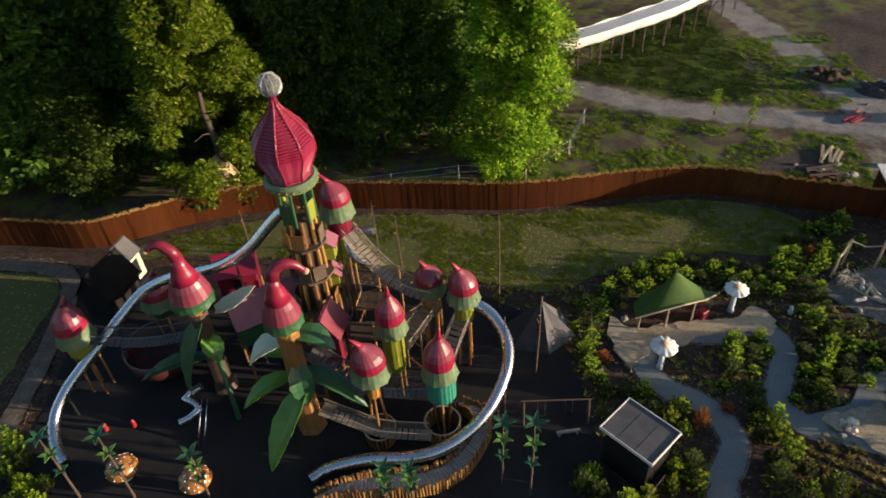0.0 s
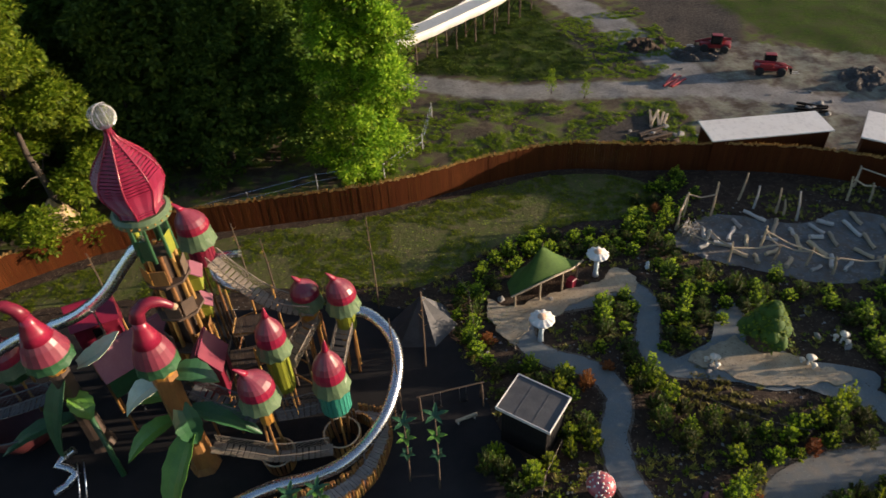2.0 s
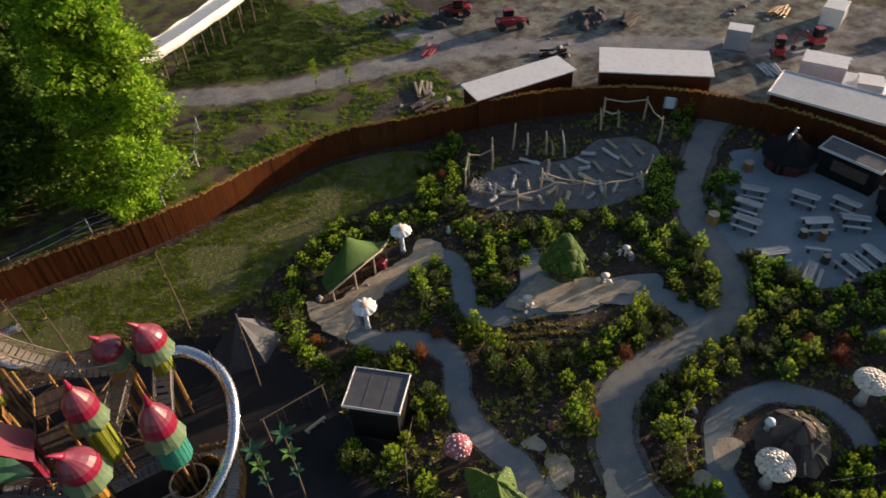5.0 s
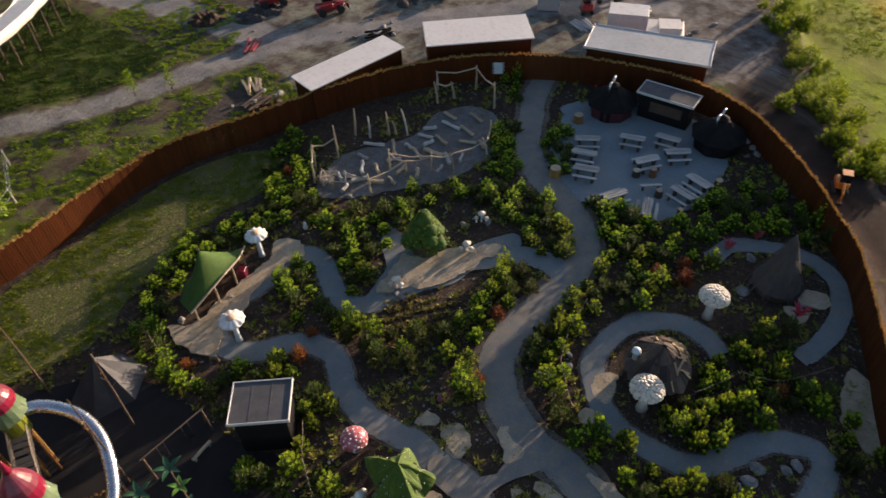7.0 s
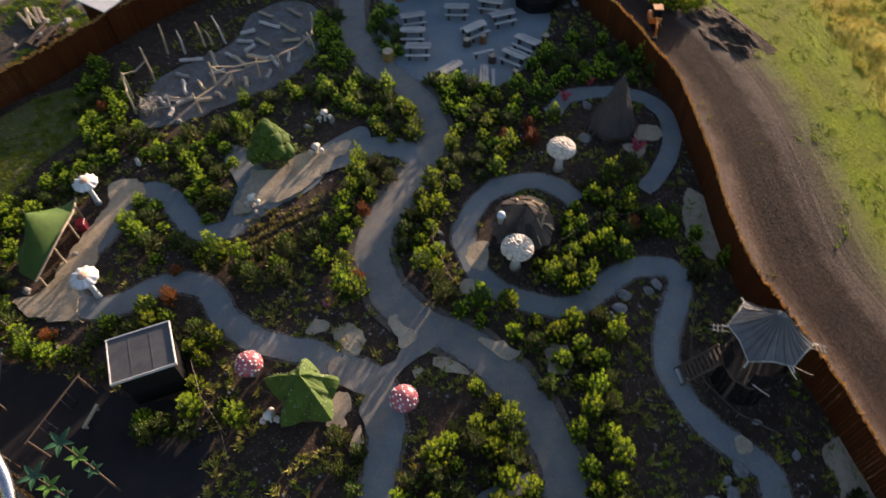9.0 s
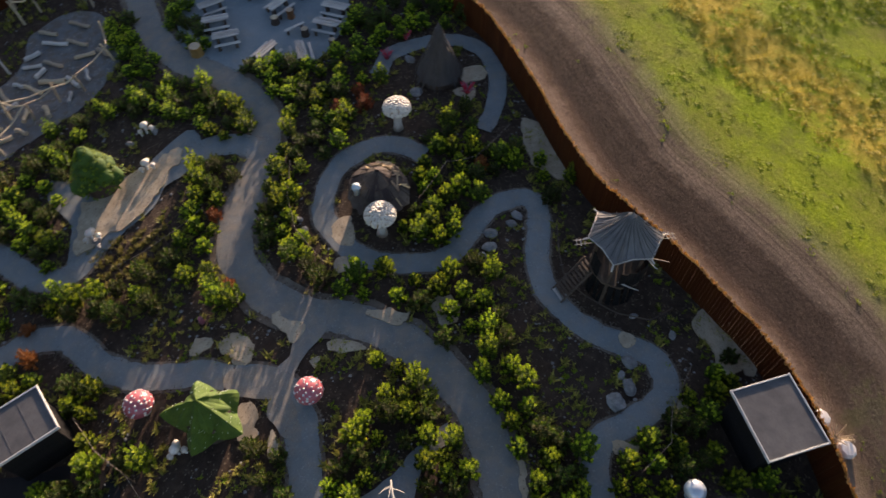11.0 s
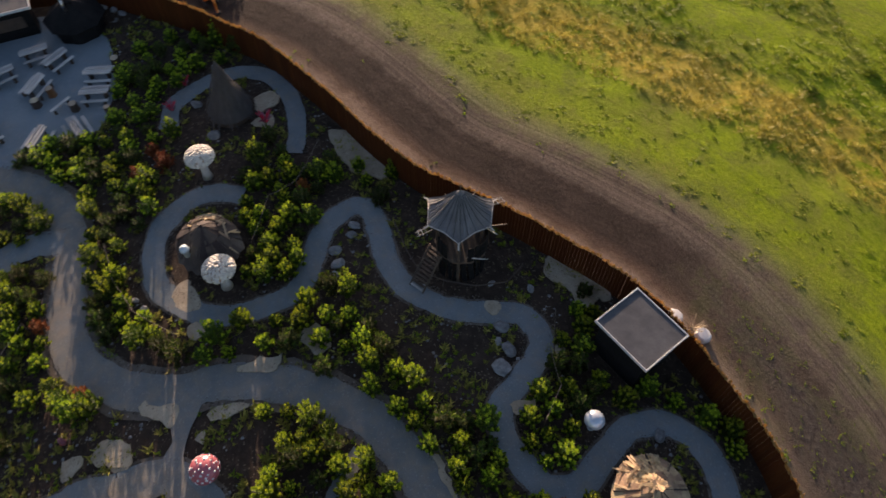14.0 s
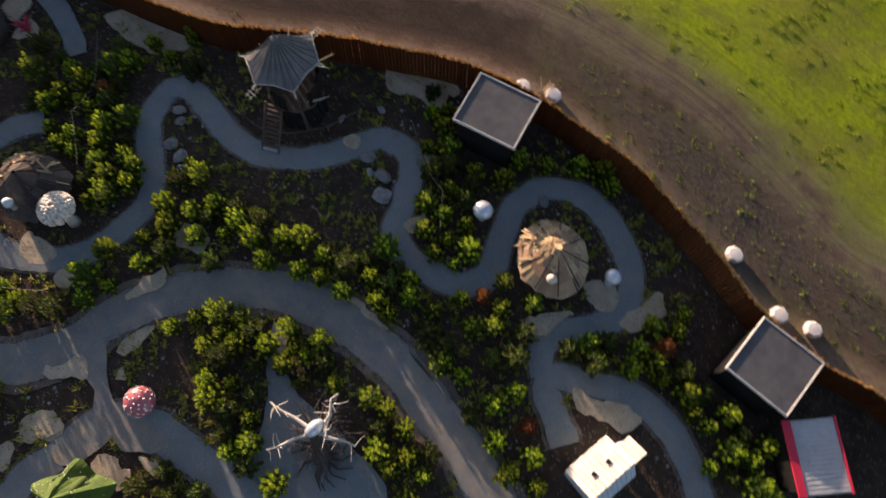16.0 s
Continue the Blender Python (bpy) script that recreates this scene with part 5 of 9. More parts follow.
def turret(place, z_skirt, z_rim, z_tip, r, hook, body_mat, z_body, r_body, label, legs=4, knob=False, body_name="cabin", spread=1.0):
    """A gnome-hat turret on legs: skirt, two-tone hat, bent tip, cabin, posts. hook: how far the tip leans, along x and y."""
    ob = thing("play_turret", (*place, 0), label, "play tower", "play turrets")
    span = z_tip - z_rim

    def bend(z):
        t = max(0.0, (z - z_rim) / span)
        return hook[0] * t ** 2.6, hook[1] * t ** 2.6
    bm = bmesh.new()
    skirt(bm, r * 0.92, z_rim + 0.03, r * 1.13, z_skirt - 0.16)
    part("skirt", bm, M_SKIRT, ob, "flared sage-green collar")
    prof = [(0.95, 0.0), (0.94, 0.13), (0.88, 0.26), (0.74, 0.40), (0.54, 0.52), (0.35, 0.62), (0.222, 0.72)]
    bm = bmesh.new()
    lathe(bm, [(r * k, z_rim + span * t) for k, t in prof[:3]], 20, bend=bend)
    part("hat_band", bm, M_RED, ob, "crimson sheet band")
    bm = bmesh.new()
    lathe(bm, [(r * k * 1.005, z_rim + span * t) for k, t in prof[2:]], 20, bend=bend)
    part("hat_dome", bm, M_PINKRED, ob, "dusky rose sheet panels")
    bm = bmesh.new()
    lathe(bm, [(r * 0.224, z_rim + span * 0.72), (r * 0.17, z_rim + span * 0.80), (r * 0.12, z_rim + span * 0.89), (r * 0.06, z_rim + span * 0.96), (0.02, z_tip)], 12, bend=bend)
    part("hat_tip", bm, M_RED, ob, "crimson bent tip", True)
    if knob:
        bm = bmesh.new()
        bmesh.ops.create_uvsphere(bm, u_segments=10, v_segments=6, radius=0.13, matrix=Matrix.Translation((hook[0], hook[1], z_tip)))
        part("knob", bm, M_TRIM, ob, "pale round knob", True)
    # cabin of upright slats round a core
    n = max(8, int(2 * math.pi * r_body / 0.22))
    bm = bmesh.new()
    lathe(bm, [(r_body * 0.93, z_body), (r_body * 0.96, z_skirt + 0.35)], 14)
    core = part(body_name, bm, body_mat, ob)
    bm = bmesh.new()
    box(bm, (0, 0, (z_skirt + 0.2 - z_body) / 2), (0.03, 2 * math.pi * r_body / n * 0.86, z_skirt + 0.2 - z_body), None, 0.006)
    slat = finish("slat", bm, body_mat)
    for i in range(n):
        if i in (2, 3):
            continue
        a = 2 * math.pi * i / n
        o = new("slat", slat)
        o.parent = core
        o.matrix_basis = pose(r_body * math.cos(a), r_body * math.sin(a), z_body - 0.03 * (i % 2), 0, 0, math.degrees(a))
    bm = bmesh.new()
    box(bm, (r_body * math.cos(0.95), r_body * math.sin(0.95), (z_body + z_skirt) / 2), (0.05, 0.4, 0.4), rotz(54), 0.01)
    part("porthole", bm, M_WINDOW, ob)
    for i in range(legs):
        a = 2 * math.pi * i / legs + 0.6
        k = r_body * 0.8
        post(ob, (k * spread * math.cos(a), k * spread * math.sin(a), 0.03), (k * math.cos(a), k * math.sin(a), z_body + 0.1), 0.075, M_TIMBER, "leg")
    return ob


turret((-22.1, 26.8), 4.75, 5.45, 7.7, 0.99, (0.45, 0.2), M_YELGREEN, 3.5, 0.75, "gnome-hat play turret with a yellow-green cabin on timber legs")
turret((-18.4, 30.0), 4.3, 4.85, 6.7, 1.05, (0.35, 0.25), M_LEAFDARK, 3.3, 0.7, "small gnome-hat play turret with a dark green cabin")
turret((-7.1, 32.2), 8.8, 9.6, 11.4, 0.95, (-0.75, 0.1), M_DEEPRED, 7.2, 0.7, "high gnome-hat play turret with a leaning tip")
turret((-1.85, 28.9), 5.5, 6.1, 7.6, 0.86, (-0.5, 0.0), M_AMBER, 3.6, 0.55, "small gnome-hat play turret with an amber cabin")
turret((0.1, 27.95), 5.65, 6.3, 8.2, 0.88, (-0.6, 0.0), M_YELGREEN, 3.9, 0.55, "gnome-hat play turret at the head of the steel slide")
turret((-3.9, 25.9), 5.5, 6.2, 8.5, 0.84, (0.05, 0.05), M_YELGREEN, 2.3, 0.6, "slim gnome-hat play turret with a yellow-green cabin")
turret((-4.75, 22.6), 5.75, 6.4, 8.3, 0.95, (-0.75, -0.1), M_AMBER, 3.9, 0.32, "gnome-hat play turret on leaning amber posts", 3, spread=2.2)
turret((-1.25, 22.85), 5.35, 6.05, 8.5, 0.87, (0.12, 0.05), M_TEAL, 3.5, 0.78, "gnome-hat play turret with a teal slatted cabin", 3, spread=0.5)


def baskets():
    for x, y, r, h in ((-4.75, 22.5, 0.75, 1.15), (-1.3, 22.7, 0.85, 1.3)):
        ob = thing("climbing_basket", (x, y, 0), "round timber climbing basket at the foot of a turret", "basket", "climbing baskets")
        bm = bmesh.new()
        box(bm, (0, 0, h / 2), (0.05, 2 * math.pi * r / 22 * 0.8, h), None, 0.01)
        stave = finish("stave", bm, M_TIMBER)
        for i in range(22):
            a = 2 * math.pi * i / 22
            o = new("stave", stave)
            o.parent = ob
            o.matrix_basis = pose(r * math.cos(a), r * math.sin(a), 0.02, 0, 8, math.degrees(a))
        bm = bmesh.new()
        tube(bm, [((r + 0.12) * math.cos(2 * math.pi * i / 20), (r + 0.12) * math.sin(2 * math.pi * i / 20), h) for i in range(21)], 0.05, 6)
        part("rim", bm, M_PALEWOOD, ob)


baskets()


def hat_tower(place, z_rim, z_tip, r, neck, label, trunk_r, trunk_mat, knob_r):
    """A broad trunk tower under a tall hat whose neck bends over like a stalk."""
    ob = thing("stalk_tower", (*place, 0), label, "play tower", "stalk towers")
    bm = bmesh.new()
    lathe(bm, [(trunk_r * 1.35, 0.02), (trunk_r * 1.05, 0.5), (trunk_r, 2.0), (trunk_r * 0.9, z_rim * 0.7), (trunk_r * 1.0, z_rim - 0.2)], 12, lobes=6, depth=0.05)
    part("trunk", bm, trunk_mat, ob, "round stem of stained boards")
    bm = bmesh.new()
    lathe(bm, [(trunk_r * 0.8, z_rim - 1.0), (r * 0.72, z_rim - 0.25), (r * 0.7, z_rim)], 14)
    part("collar", bm, M_AMBER, ob, "amber drum under the hat")
    bm = bmesh.new()
    skirt(bm, r * 0.94, z_rim + 0.55, r * 1.04, z_rim - 0.02)
    part("skirt", bm, M_LEAFDARK, ob, "dark green collar")
    span = z_tip - z_rim - 0.5
    z0 = z_rim + 0.5
    bm = bmesh.new()
    lathe(bm, [(r * 0.99, z0), (r * 0.80, z0 + 0.28 * span), (r * 0.66, z0 + 0.42 * span)], 20)
    part("hat_brim", bm, M_PINKRED, ob, "rose-coloured sheet panels")
    bm = bmesh.new()
    lathe(bm, [(r * 0.67, z0 + 0.42 * span), (r * 0.5, z0 + 0.62 * span), (r * 0.34, z0 + 0.82 * span), (r * 0.26, z0 + span)], 20)
    part("hat_tip", bm, M_RED, ob, "crimson upper hat", True)
    bm = bmesh.new()
    pts = spline([(0, 0, z0 + span - 0.05)] + neck, 0.25)
    tube(bm, pts, [0.36 - 0.22 * i / (len(pts) - 1) for i in range(len(pts))], 10)
    stem = part("bent_stalk", bm, M_DEEPRED, ob, "wine-red stalk bent over at the top", True)
    bm = bmesh.new()
    bmesh.ops.create_uvsphere(bm, u_segments=10, v_segments=7, radius=knob_r, matrix=Matrix.Translation(neck[-1]))
    part("knob", bm, M_CAPBASE, stem, "pale knob", True)
    return ob


stalk_b = hat_tower((-14.5, 26.6), 7.4, 10.4, 1.15, [(-0.2, 0.05, 10.8), (-0.55, 0.1, 11.15), (-1.05, 0.1, 11.2), (-1.45, 0.0, 10.9)], "tall stalk tower with a rose hat bent over", 0.55, M_DARKWOOD, 0.16)
stalk_c = hat_tower((-8.8, 23.6), 8.6, 11.5, 0.98, [(0.12, 0.1, 11.9), (0.5, 0.2, 12.15), (1.05, 0.3, 12.05), (1.55, 0.4, 11.5)], "tall stalk tower with a rose hat bent over", 0.62, M_TIMBER, 0.18)


def leaf_sheet(bm, a, b, width, droop, cup=0.18, ribs=9):
    """A pointed, cupped metal leaf from a to b, two-sided, with a keel down the middle."""
    a, b = Vector(a), Vector(b)
    d = (b - a)
    side = d.cross(Vector((0, 0, 1))).normalized()
    nrm = side.cross(d).normalized()
    loops = []
    for i in range(ribs + 1):
        t = i / ribs
        w = width * (math.sin(math.pi * min(1, 0.10 + 0.90 * t)) ** 0.75 * (1 - 0.25 * t) + 0.03) * (1 + 0.05 * (-1) ** i)
        c = a + d * t + nrm * droop * math.sin(math.pi * t)
        loop = [c - side * w / 2 + nrm * cup * w, c - side * w / 4 + nrm * cup * w * 0.35, c, c + side * w / 4 + nrm * cup * w * 0.35, c + side * w / 2 + nrm * cup * w]
        loops.append(loop + [p - nrm * 0.03 for p in reversed(loop)])
    rings(bm, loops, True)


def leaf_part(parent, base, a, b, width, droop, material, label=""):
    bm = bmesh.new()
    o = Vector((*base, 0))
    leaf_sheet(bm, Vector(a) - o, Vector(b) - o, width, droop)
    return part("leaf", bm, material, parent, label)


C0, B0 = (-8.8, 23.6), (-14.7, 26.6)
# pale and bright leaves carry sunlight in their colour, dark ones do not
for a, b, w, dr, m_leaf, tag in (((-8.9, 23.7, 7.2), (-11.1, 23.3, 5.7), 1.6, 0.35, M_LEAFPALE, "metal leaf with sunlight painted in pale green"), ((-8.6, 23.9, 7.4), (-6.5, 23.5, 6.5), 1.5, 0.35, M_LEAFDARK, ""),
                                 ((-9.2, 23.8, 4.2), (-11.9, 22.7, 2.9), 1.3, 0.4, M_LEAFLIT, "metal leaf with sunlight painted in bright green"), ((-8.5, 23.0, 4.1), (-10.5, 20.4, 0.4), 1.6, 0.3, M_LEAFLIT, "metal leaf with sunlight painted in bright green"),
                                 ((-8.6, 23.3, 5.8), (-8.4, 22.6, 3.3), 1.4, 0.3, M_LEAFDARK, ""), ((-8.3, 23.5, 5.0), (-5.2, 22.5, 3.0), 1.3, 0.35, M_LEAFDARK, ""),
                                 ((-9.2, 24.2, 5.4), (-11.6, 25.0, 4.6), 1.3, 0.3, M_LEAFLIT, "metal leaf with sunlight painted in bright green")):
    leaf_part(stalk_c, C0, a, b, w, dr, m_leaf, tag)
for a, b, w, dr, m_leaf, tag in (((-14.5, 26.3, 6.2), (-16.1, 25.0, 1.2), 1.8, 0.3, M_LEAFDARK, ""), ((-13.6, 26.4, 6.7), (-11.3, 27.0, 7.9), 1.4, -0.25, M_LEAFPALE, "metal leaf with sunlight painted in pale green"),
                                 ((-14.6, 26.4, 4.8), (-13.9, 25.4, 3.6), 1.3, 0.25, M_LEAFLIT, "metal leaf with sunlight painted in bright green"), ((-15.0, 26.4, 3.0), (-19.3, 26.0, 1.5), 1.3, 0.35, M_LEAFDARK, "")):
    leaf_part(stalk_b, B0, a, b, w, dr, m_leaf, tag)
bm = bmesh.new()
tube(bm, [(0.3, -0.2, 4.0), (0.8, -1.3, 2.0), (1.35, -2.5, 0.06)], [0.16, 0.14, 0.16], 9)
part("stem", bm, M_LEAFDARK, stalk_b, "dark green leaning stem", True)


def main_tower():
    ob = thing("onion_tower", (-8.2, 28.3, 0), "tall timber play tower with a crimson slatted onion dome", "play tower")
    bm = bmesh.new()
    lathe(bm, [(0.62, 0.02), (0.6, 11.4)], 8)
    part("core", bm, M_DARKWOOD, ob, "dark boarded shaft")
    for i in range(8):
        a = 2 * math.pi * i / 8 + 0.25
        post(ob, (0.95 * math.cos(a), 0.95 * math.sin(a), 0.03), (0.72 * math.cos(a), 0.72 * math.sin(a), 11.6), 0.13, M_TIMBER, "corner_post")
    for k, (z, r) in enumerate(((2.6, 1.5), (5.2, 1.35), (7.6, 1.25), (9.8, 1.15))):
        bm = bmesh.new()
        lathe(bm, [(r, z), (r, z + 0.14)], 8)
        part("platform", bm, M_DARKWOOD, ob)
        for i in range(8):
            if (i + k) % 3 == 0:
                continue
            a = 2 * math.pi * i / 8 + 0.25 + math.pi / 8
            bm = bmesh.new()
            box(bm, (r * 0.86 * math.cos(a), r * 0.86 * math.sin(a), z + 0.65), (0.05, 0.75, 0.95), rotz(math.degrees(a)), 0.01)
            part("side_panel", bm, (M_TIMBER, M_AMBER, M_DARKWOOD, M_TIMBER, M_DARKWOOD)[(i * 2 + k) % 5], ob)
    # green lantern storey
    for i in range(8):
        a = 2 * math.pi * i / 8
        post(ob, (0.92 * math.cos(a), 0.92 * math.sin(a), 11.4), (0.86 * math.cos(a), 0.86 * math.sin(a), 13.8), 0.085, M_LEAFDARK, "lantern_post")
        if i % 2:
            bm = bmesh.new()
            box(bm, (0.84 * math.cos(a + 0.39), 0.84 * math.sin(a + 0.39), 12.1), (0.05, 0.62, 1.2), rotz(math.degrees(a + 0.39)), 0.01)
            part("lantern_panel", bm, M_LEAFDARK if i % 4 == 1 else M_YELGREEN, ob)
    bm = bmesh.new()
    lathe(bm, [(1.08, 13.55), (1.34, 13.7), (1.36, 13.98), (1.2, 14.12), (0.95, 14.1)], 28)
    ring = part("ring", bm, M_SKIRT, ob, "sage-green ring with yellow studs")
    bm = bmesh.new()
    bmesh.ops.create_uvsphere(bm, u_segments=6, v_segments=4, radius=0.05)
    stud = finish("stud", bm, M_AMBER)
    for i in range(24):
        a = 2 * math.pi * i / 24
        o = new("stud", stud)
        o.parent = ring
        o.matrix_basis = pose(1.375 * math.cos(a), 1.375 * math.sin(a), 13.85)
    # onion: stacked slats on eight ribs
    def rad(t):
        pts = [(0, 1.02), (0.08, 1.02), (0.2, 1.22), (0.36, 1.46), (0.48, 1.42), (0.62, 1.12), (0.76, 0.68), (0.86, 0.36), (0.94, 0.18), (1.0, 0.14)]
        for (a, p), (b, q) in zip(pts, pts[1:]):
            if t <= b:
                return p + (q - p) * (t - a) / (b - a)
        return 0.14
    z0, z1, n = 14.1, 18.25, 26
    bm = bmesh.new()
    lathe(bm, [(rad(i / 30) * 0.94, z0 + (z1 - z0) * i / 30) for i in range(31)], 16, lobes=8, depth=0.045)
    part("dome_shell", bm, M_DEEPRED, ob, "", True)
    for i in range(n):
        t = (i + 0.5) / n * 0.9
        z, dz = z0 + (z1 - z0) * t, (z1 - z0) * 0.9 / n
        bm = bmesh.new()
        loops = []
        for r, h in ((rad(t) * 0.99, -dz * 0.42), (rad(t) * 1.040, -dz * 0.12), (rad(t + 0.012) * 0.985, dz * 0.38), (rad(t) * 0.95, 0)):
            loops.append([(r * (1 + 0.045 * math.cos(8 * 2 * math.pi * j / 32)) * math.cos(2 * math.pi * j / 32), r * (1 + 0.045 * math.cos(8 * 2 * math.pi * j / 32)) * math.sin(2 * math.pi * j / 32), z + h) for j in range(32)])
        rings(bm, loops, False)
        part("dome_slat", bm, M_RED, ob)
    for i in range(8):
        a = 2 * math.pi * i / 8
        bm = bmesh.new()
        tube(bm, [(rad(t / 14) * 1.06 * math.cos(a), rad(t / 14) * 1.06 * math.sin(a), z0 + (z1 - z0) * t / 14) for t in range(15)], 0.045, 5)
        part("dome_rib", bm, M_RED, ob, "", True)
    bm = bmesh.new()
    tube(bm, [(0, 0, 18.1), (0, 0, 18.5)], [0.16, 0.22], 10)
    part("dome_neck", bm, M_DEEPRED, ob)
    bm = bmesh.new()
    bmesh.ops.create_uvsphere(bm, u_segments=24, v_segments=16, radius=0.56, matrix=Matrix.Translation((0, 0, 18.95)))
    ball = part("crystal_ball", bm, M_GLASS, ob, "clear acrylic ball", True)
    for k in range(3):
        bm = bmesh.new()
        tube(bm, [(0.565 * math.cos(2 * math.pi * i / 24) * math.cos(k * 1.05), 0.565 * math.cos(2 * math.pi * i / 24) * math.sin(k * 1.05), 18.95 + 0.565 * math.sin(2 * math.pi * i / 24)) for i in range(25)], 0.015, 4)
        part("ball_seam", bm, M_TRIM, ball)
    # jutting gabled bays
    for z, y, w in ((9.3, 1.4, 1.1), (7.2, 1.25, 1.0)):
        for s in (-1, 1):
            bm = bmesh.new()
            box(bm, (0.9 + s * 0.32, y * 0.5, z), (0.75, w, 0.05), Matrix.Rotation(radians(s * 38), 4, "Y"), 0.008)
            part("bay_roof", bm, M_PINK, ob, "pink roof panel")
        bm = bmesh.new()
        box(bm, (0.9, y * 0.5, z - 0.75), (0.9, w * 0.8, 0.8), None, 0.02)
        part("bay", bm, M_YELGREEN, ob, "yellow-green bay")
    return ob


main_tower()


def gabled_house(place, size, turn, wall, roof, label, z0=0.0, pitch=0.9):
    ob = thing("play_house", (*place, z0), label, "play house", "", turn)
    lx, ly, lz = size
    bm = bmesh.new()
    box(bm, (0, 0, lz / 2), (lx, ly, lz), None, 0.02)
    part("body", bm, wall, ob)
    for s in (-1, 1):
        bm = bmesh.new()
        run = ly / 2 + 0.2
        ang = math.atan2(pitch, ly / 2)
        box(bm, (0, s * ly / 4 * 1.05, lz + pitch / 2), (lx + 0.3, run / math.cos(ang), 0.07), Matrix.Rotation(-s * ang, 4, "X"), 0.01)
        part("roof_slope", bm, roof, ob)
    for s in (-1, 1):
        bm = bmesh.new()
        v = [bm.verts.new((s * (lx / 2 - 0.03), p, q)) for p, q in ((-ly / 2, lz), (ly / 2, lz), (0, lz + pitch * 0.95))] + [bm.verts.new((s * (lx / 2 - 0.10), p, q)) for p, q in ((-ly / 2, lz), (ly / 2, lz), (0, lz + pitch * 0.95))]
        bm.faces.new(v[:3])
        bm.faces.new(v[5:2:-1])
        for i in range(3):
            bm.faces.new((v[i], v[(i + 1) % 3], v[3 + (i + 1) % 3], v[3 + i]))
        part("gable", bm, wall, ob)
    if z0:
        for x in (-1, 1):
            for y in (-1, 1):
                post(ob, (x * (lx / 2 - 0.1), y * (ly / 2 - 0.1), -z0 + 0.03), (x * (lx / 2 - 0.1), y * (ly / 2 - 0.1), 0.1), 0.08, M_TIMBER, "leg")
    bm = bmesh.new()
    box(bm, (0, -ly / 2 - 0.012, lz * 0.5), (0.5, 0.03, lz * 0.6), None, 0.005)
    part("doorway", bm, M_BLACK, ob)
    return ob


gabled_house((-14.2, 32.6), (2.4, 2.2, 1.8), 12, M_DEEPRED, M_RED, "wine-red play house raised on timber legs", 2.8)
gabled_house((-11.5, 28.6), (3.9, 2.0, 1.6), 30, M_LEAFDARK, M_PINK, "long play house with a pink gabled roof", 3.2, 1.3)
gabled_house((-7.3, 25.9), (1.6, 1.6, 2.2), 80, M_DEEPRED, M_PINKRED, "tall narrow play house with a rose roof", 3.6, 1.2)
gabled_house((-23.8, 34.0), (3.0, 2.4, 2.2), 70, M_BLACK, M_BLACK, "dark timber hut with a steep roof beside the playground", 0.0, 1.6)
ob = gabled_house((-23.9, 36.9), (1.4, 1.7, 2.2), 75, M_LEAFPALE, M_FELT, "small pale green hut with a dark roof", 0.0, 0.9)

# bowl-shaped climbing pot
ob = thing("climbing_bowl", (-18.6, 28.3, 0), "large wine-red bowl-shaped play pot", "play pot")
bm = bmesh.new()
lathe(bm, [(0.9, 0.05), (1.6, 0.5), (2.0, 1.3), (2.08, 2.1), (1.98, 2.12), (1.9, 1.3), (1.5, 0.6), (0.3, 0.3)], 28)
part("bowl", bm, M_MAROON, ob, "", True)
bm = bmesh.new()
tube(bm, [(2.06 * math.cos(2 * math.pi * i / 28), 2.06 * math.sin(2 * math.pi * i / 28), 2.14) for i in range(29)], 0.06, 6)
part("rim", bm, M_DARKROPE, ob)


# slides
def slide(line, radius, label, open_top=0.0, posts=()):
    ob = thing("tube_slide", (0, 0, 0), label, "slide", "steel slides")
    pts = spline(line, 0.35)
    k = max(1, len(pts) // max(1, int(len(pts) * 0.35 / 2.4)))
    for i in range(0, len(pts) - 1, k):
        bm = bmesh.new()
        run = pts[i:min(len(pts), i + k + 1)]
        if len(run) < 2:
            continue
        tube(bm, run, radius, 14, False)
        part("tube_section", bm, M_STEEL, ob, "", True)
        bm = bmesh.new()
        d = (run[1] - run[0]).normalized() * 0.05
        tube(bm, [run[0] - d, run[0] + d], radius * 1.06, 14)
        part("flange", bm, M_STEEL, ob)
    # black plug in the tube's mouth, painting the shade inside
    bm = bmesh.new()
    d = (pts[-1] - pts[-2]).normalized()
    tube(bm, [pts[-1] - d * 0.1, pts[-1] + d * 0.02], radius * 0.94, 14)
    part("outlet", bm, M_BLACK, ob)
    for i in posts:
        p = pts[min(len(pts) - 1, int(i * len(pts)))]
        post(ob, (p.x, p.y, 0.03), (p.x, p.y, p.z - radius * 0.8), 0.06, M_STEEL, "support")
    return ob


slide([(0.4, 28.15, 4.75), (1.0, 28.1, 4.65), (1.67, 27.68, 4.37), (2.34, 26.59, 3.91), (2.48, 25.31, 3.45), (2.08, 23.92, 2.99), (1.23, 22.42, 2.53), (-0.02, 21.26, 2.07), (-1.52, 20.51, 1.73), (-3.16, 20.35, 1.44),
       (-4.98, 20.53, 1.15), (-6.68, 20.46, 0.8), (-7.74, 20.2, 0.58), (-8.3, 19.82, 0.47)], 0.33, "long curving stainless-steel tube slide", posts=(0.15, 0.35, 0.55, 0.75))
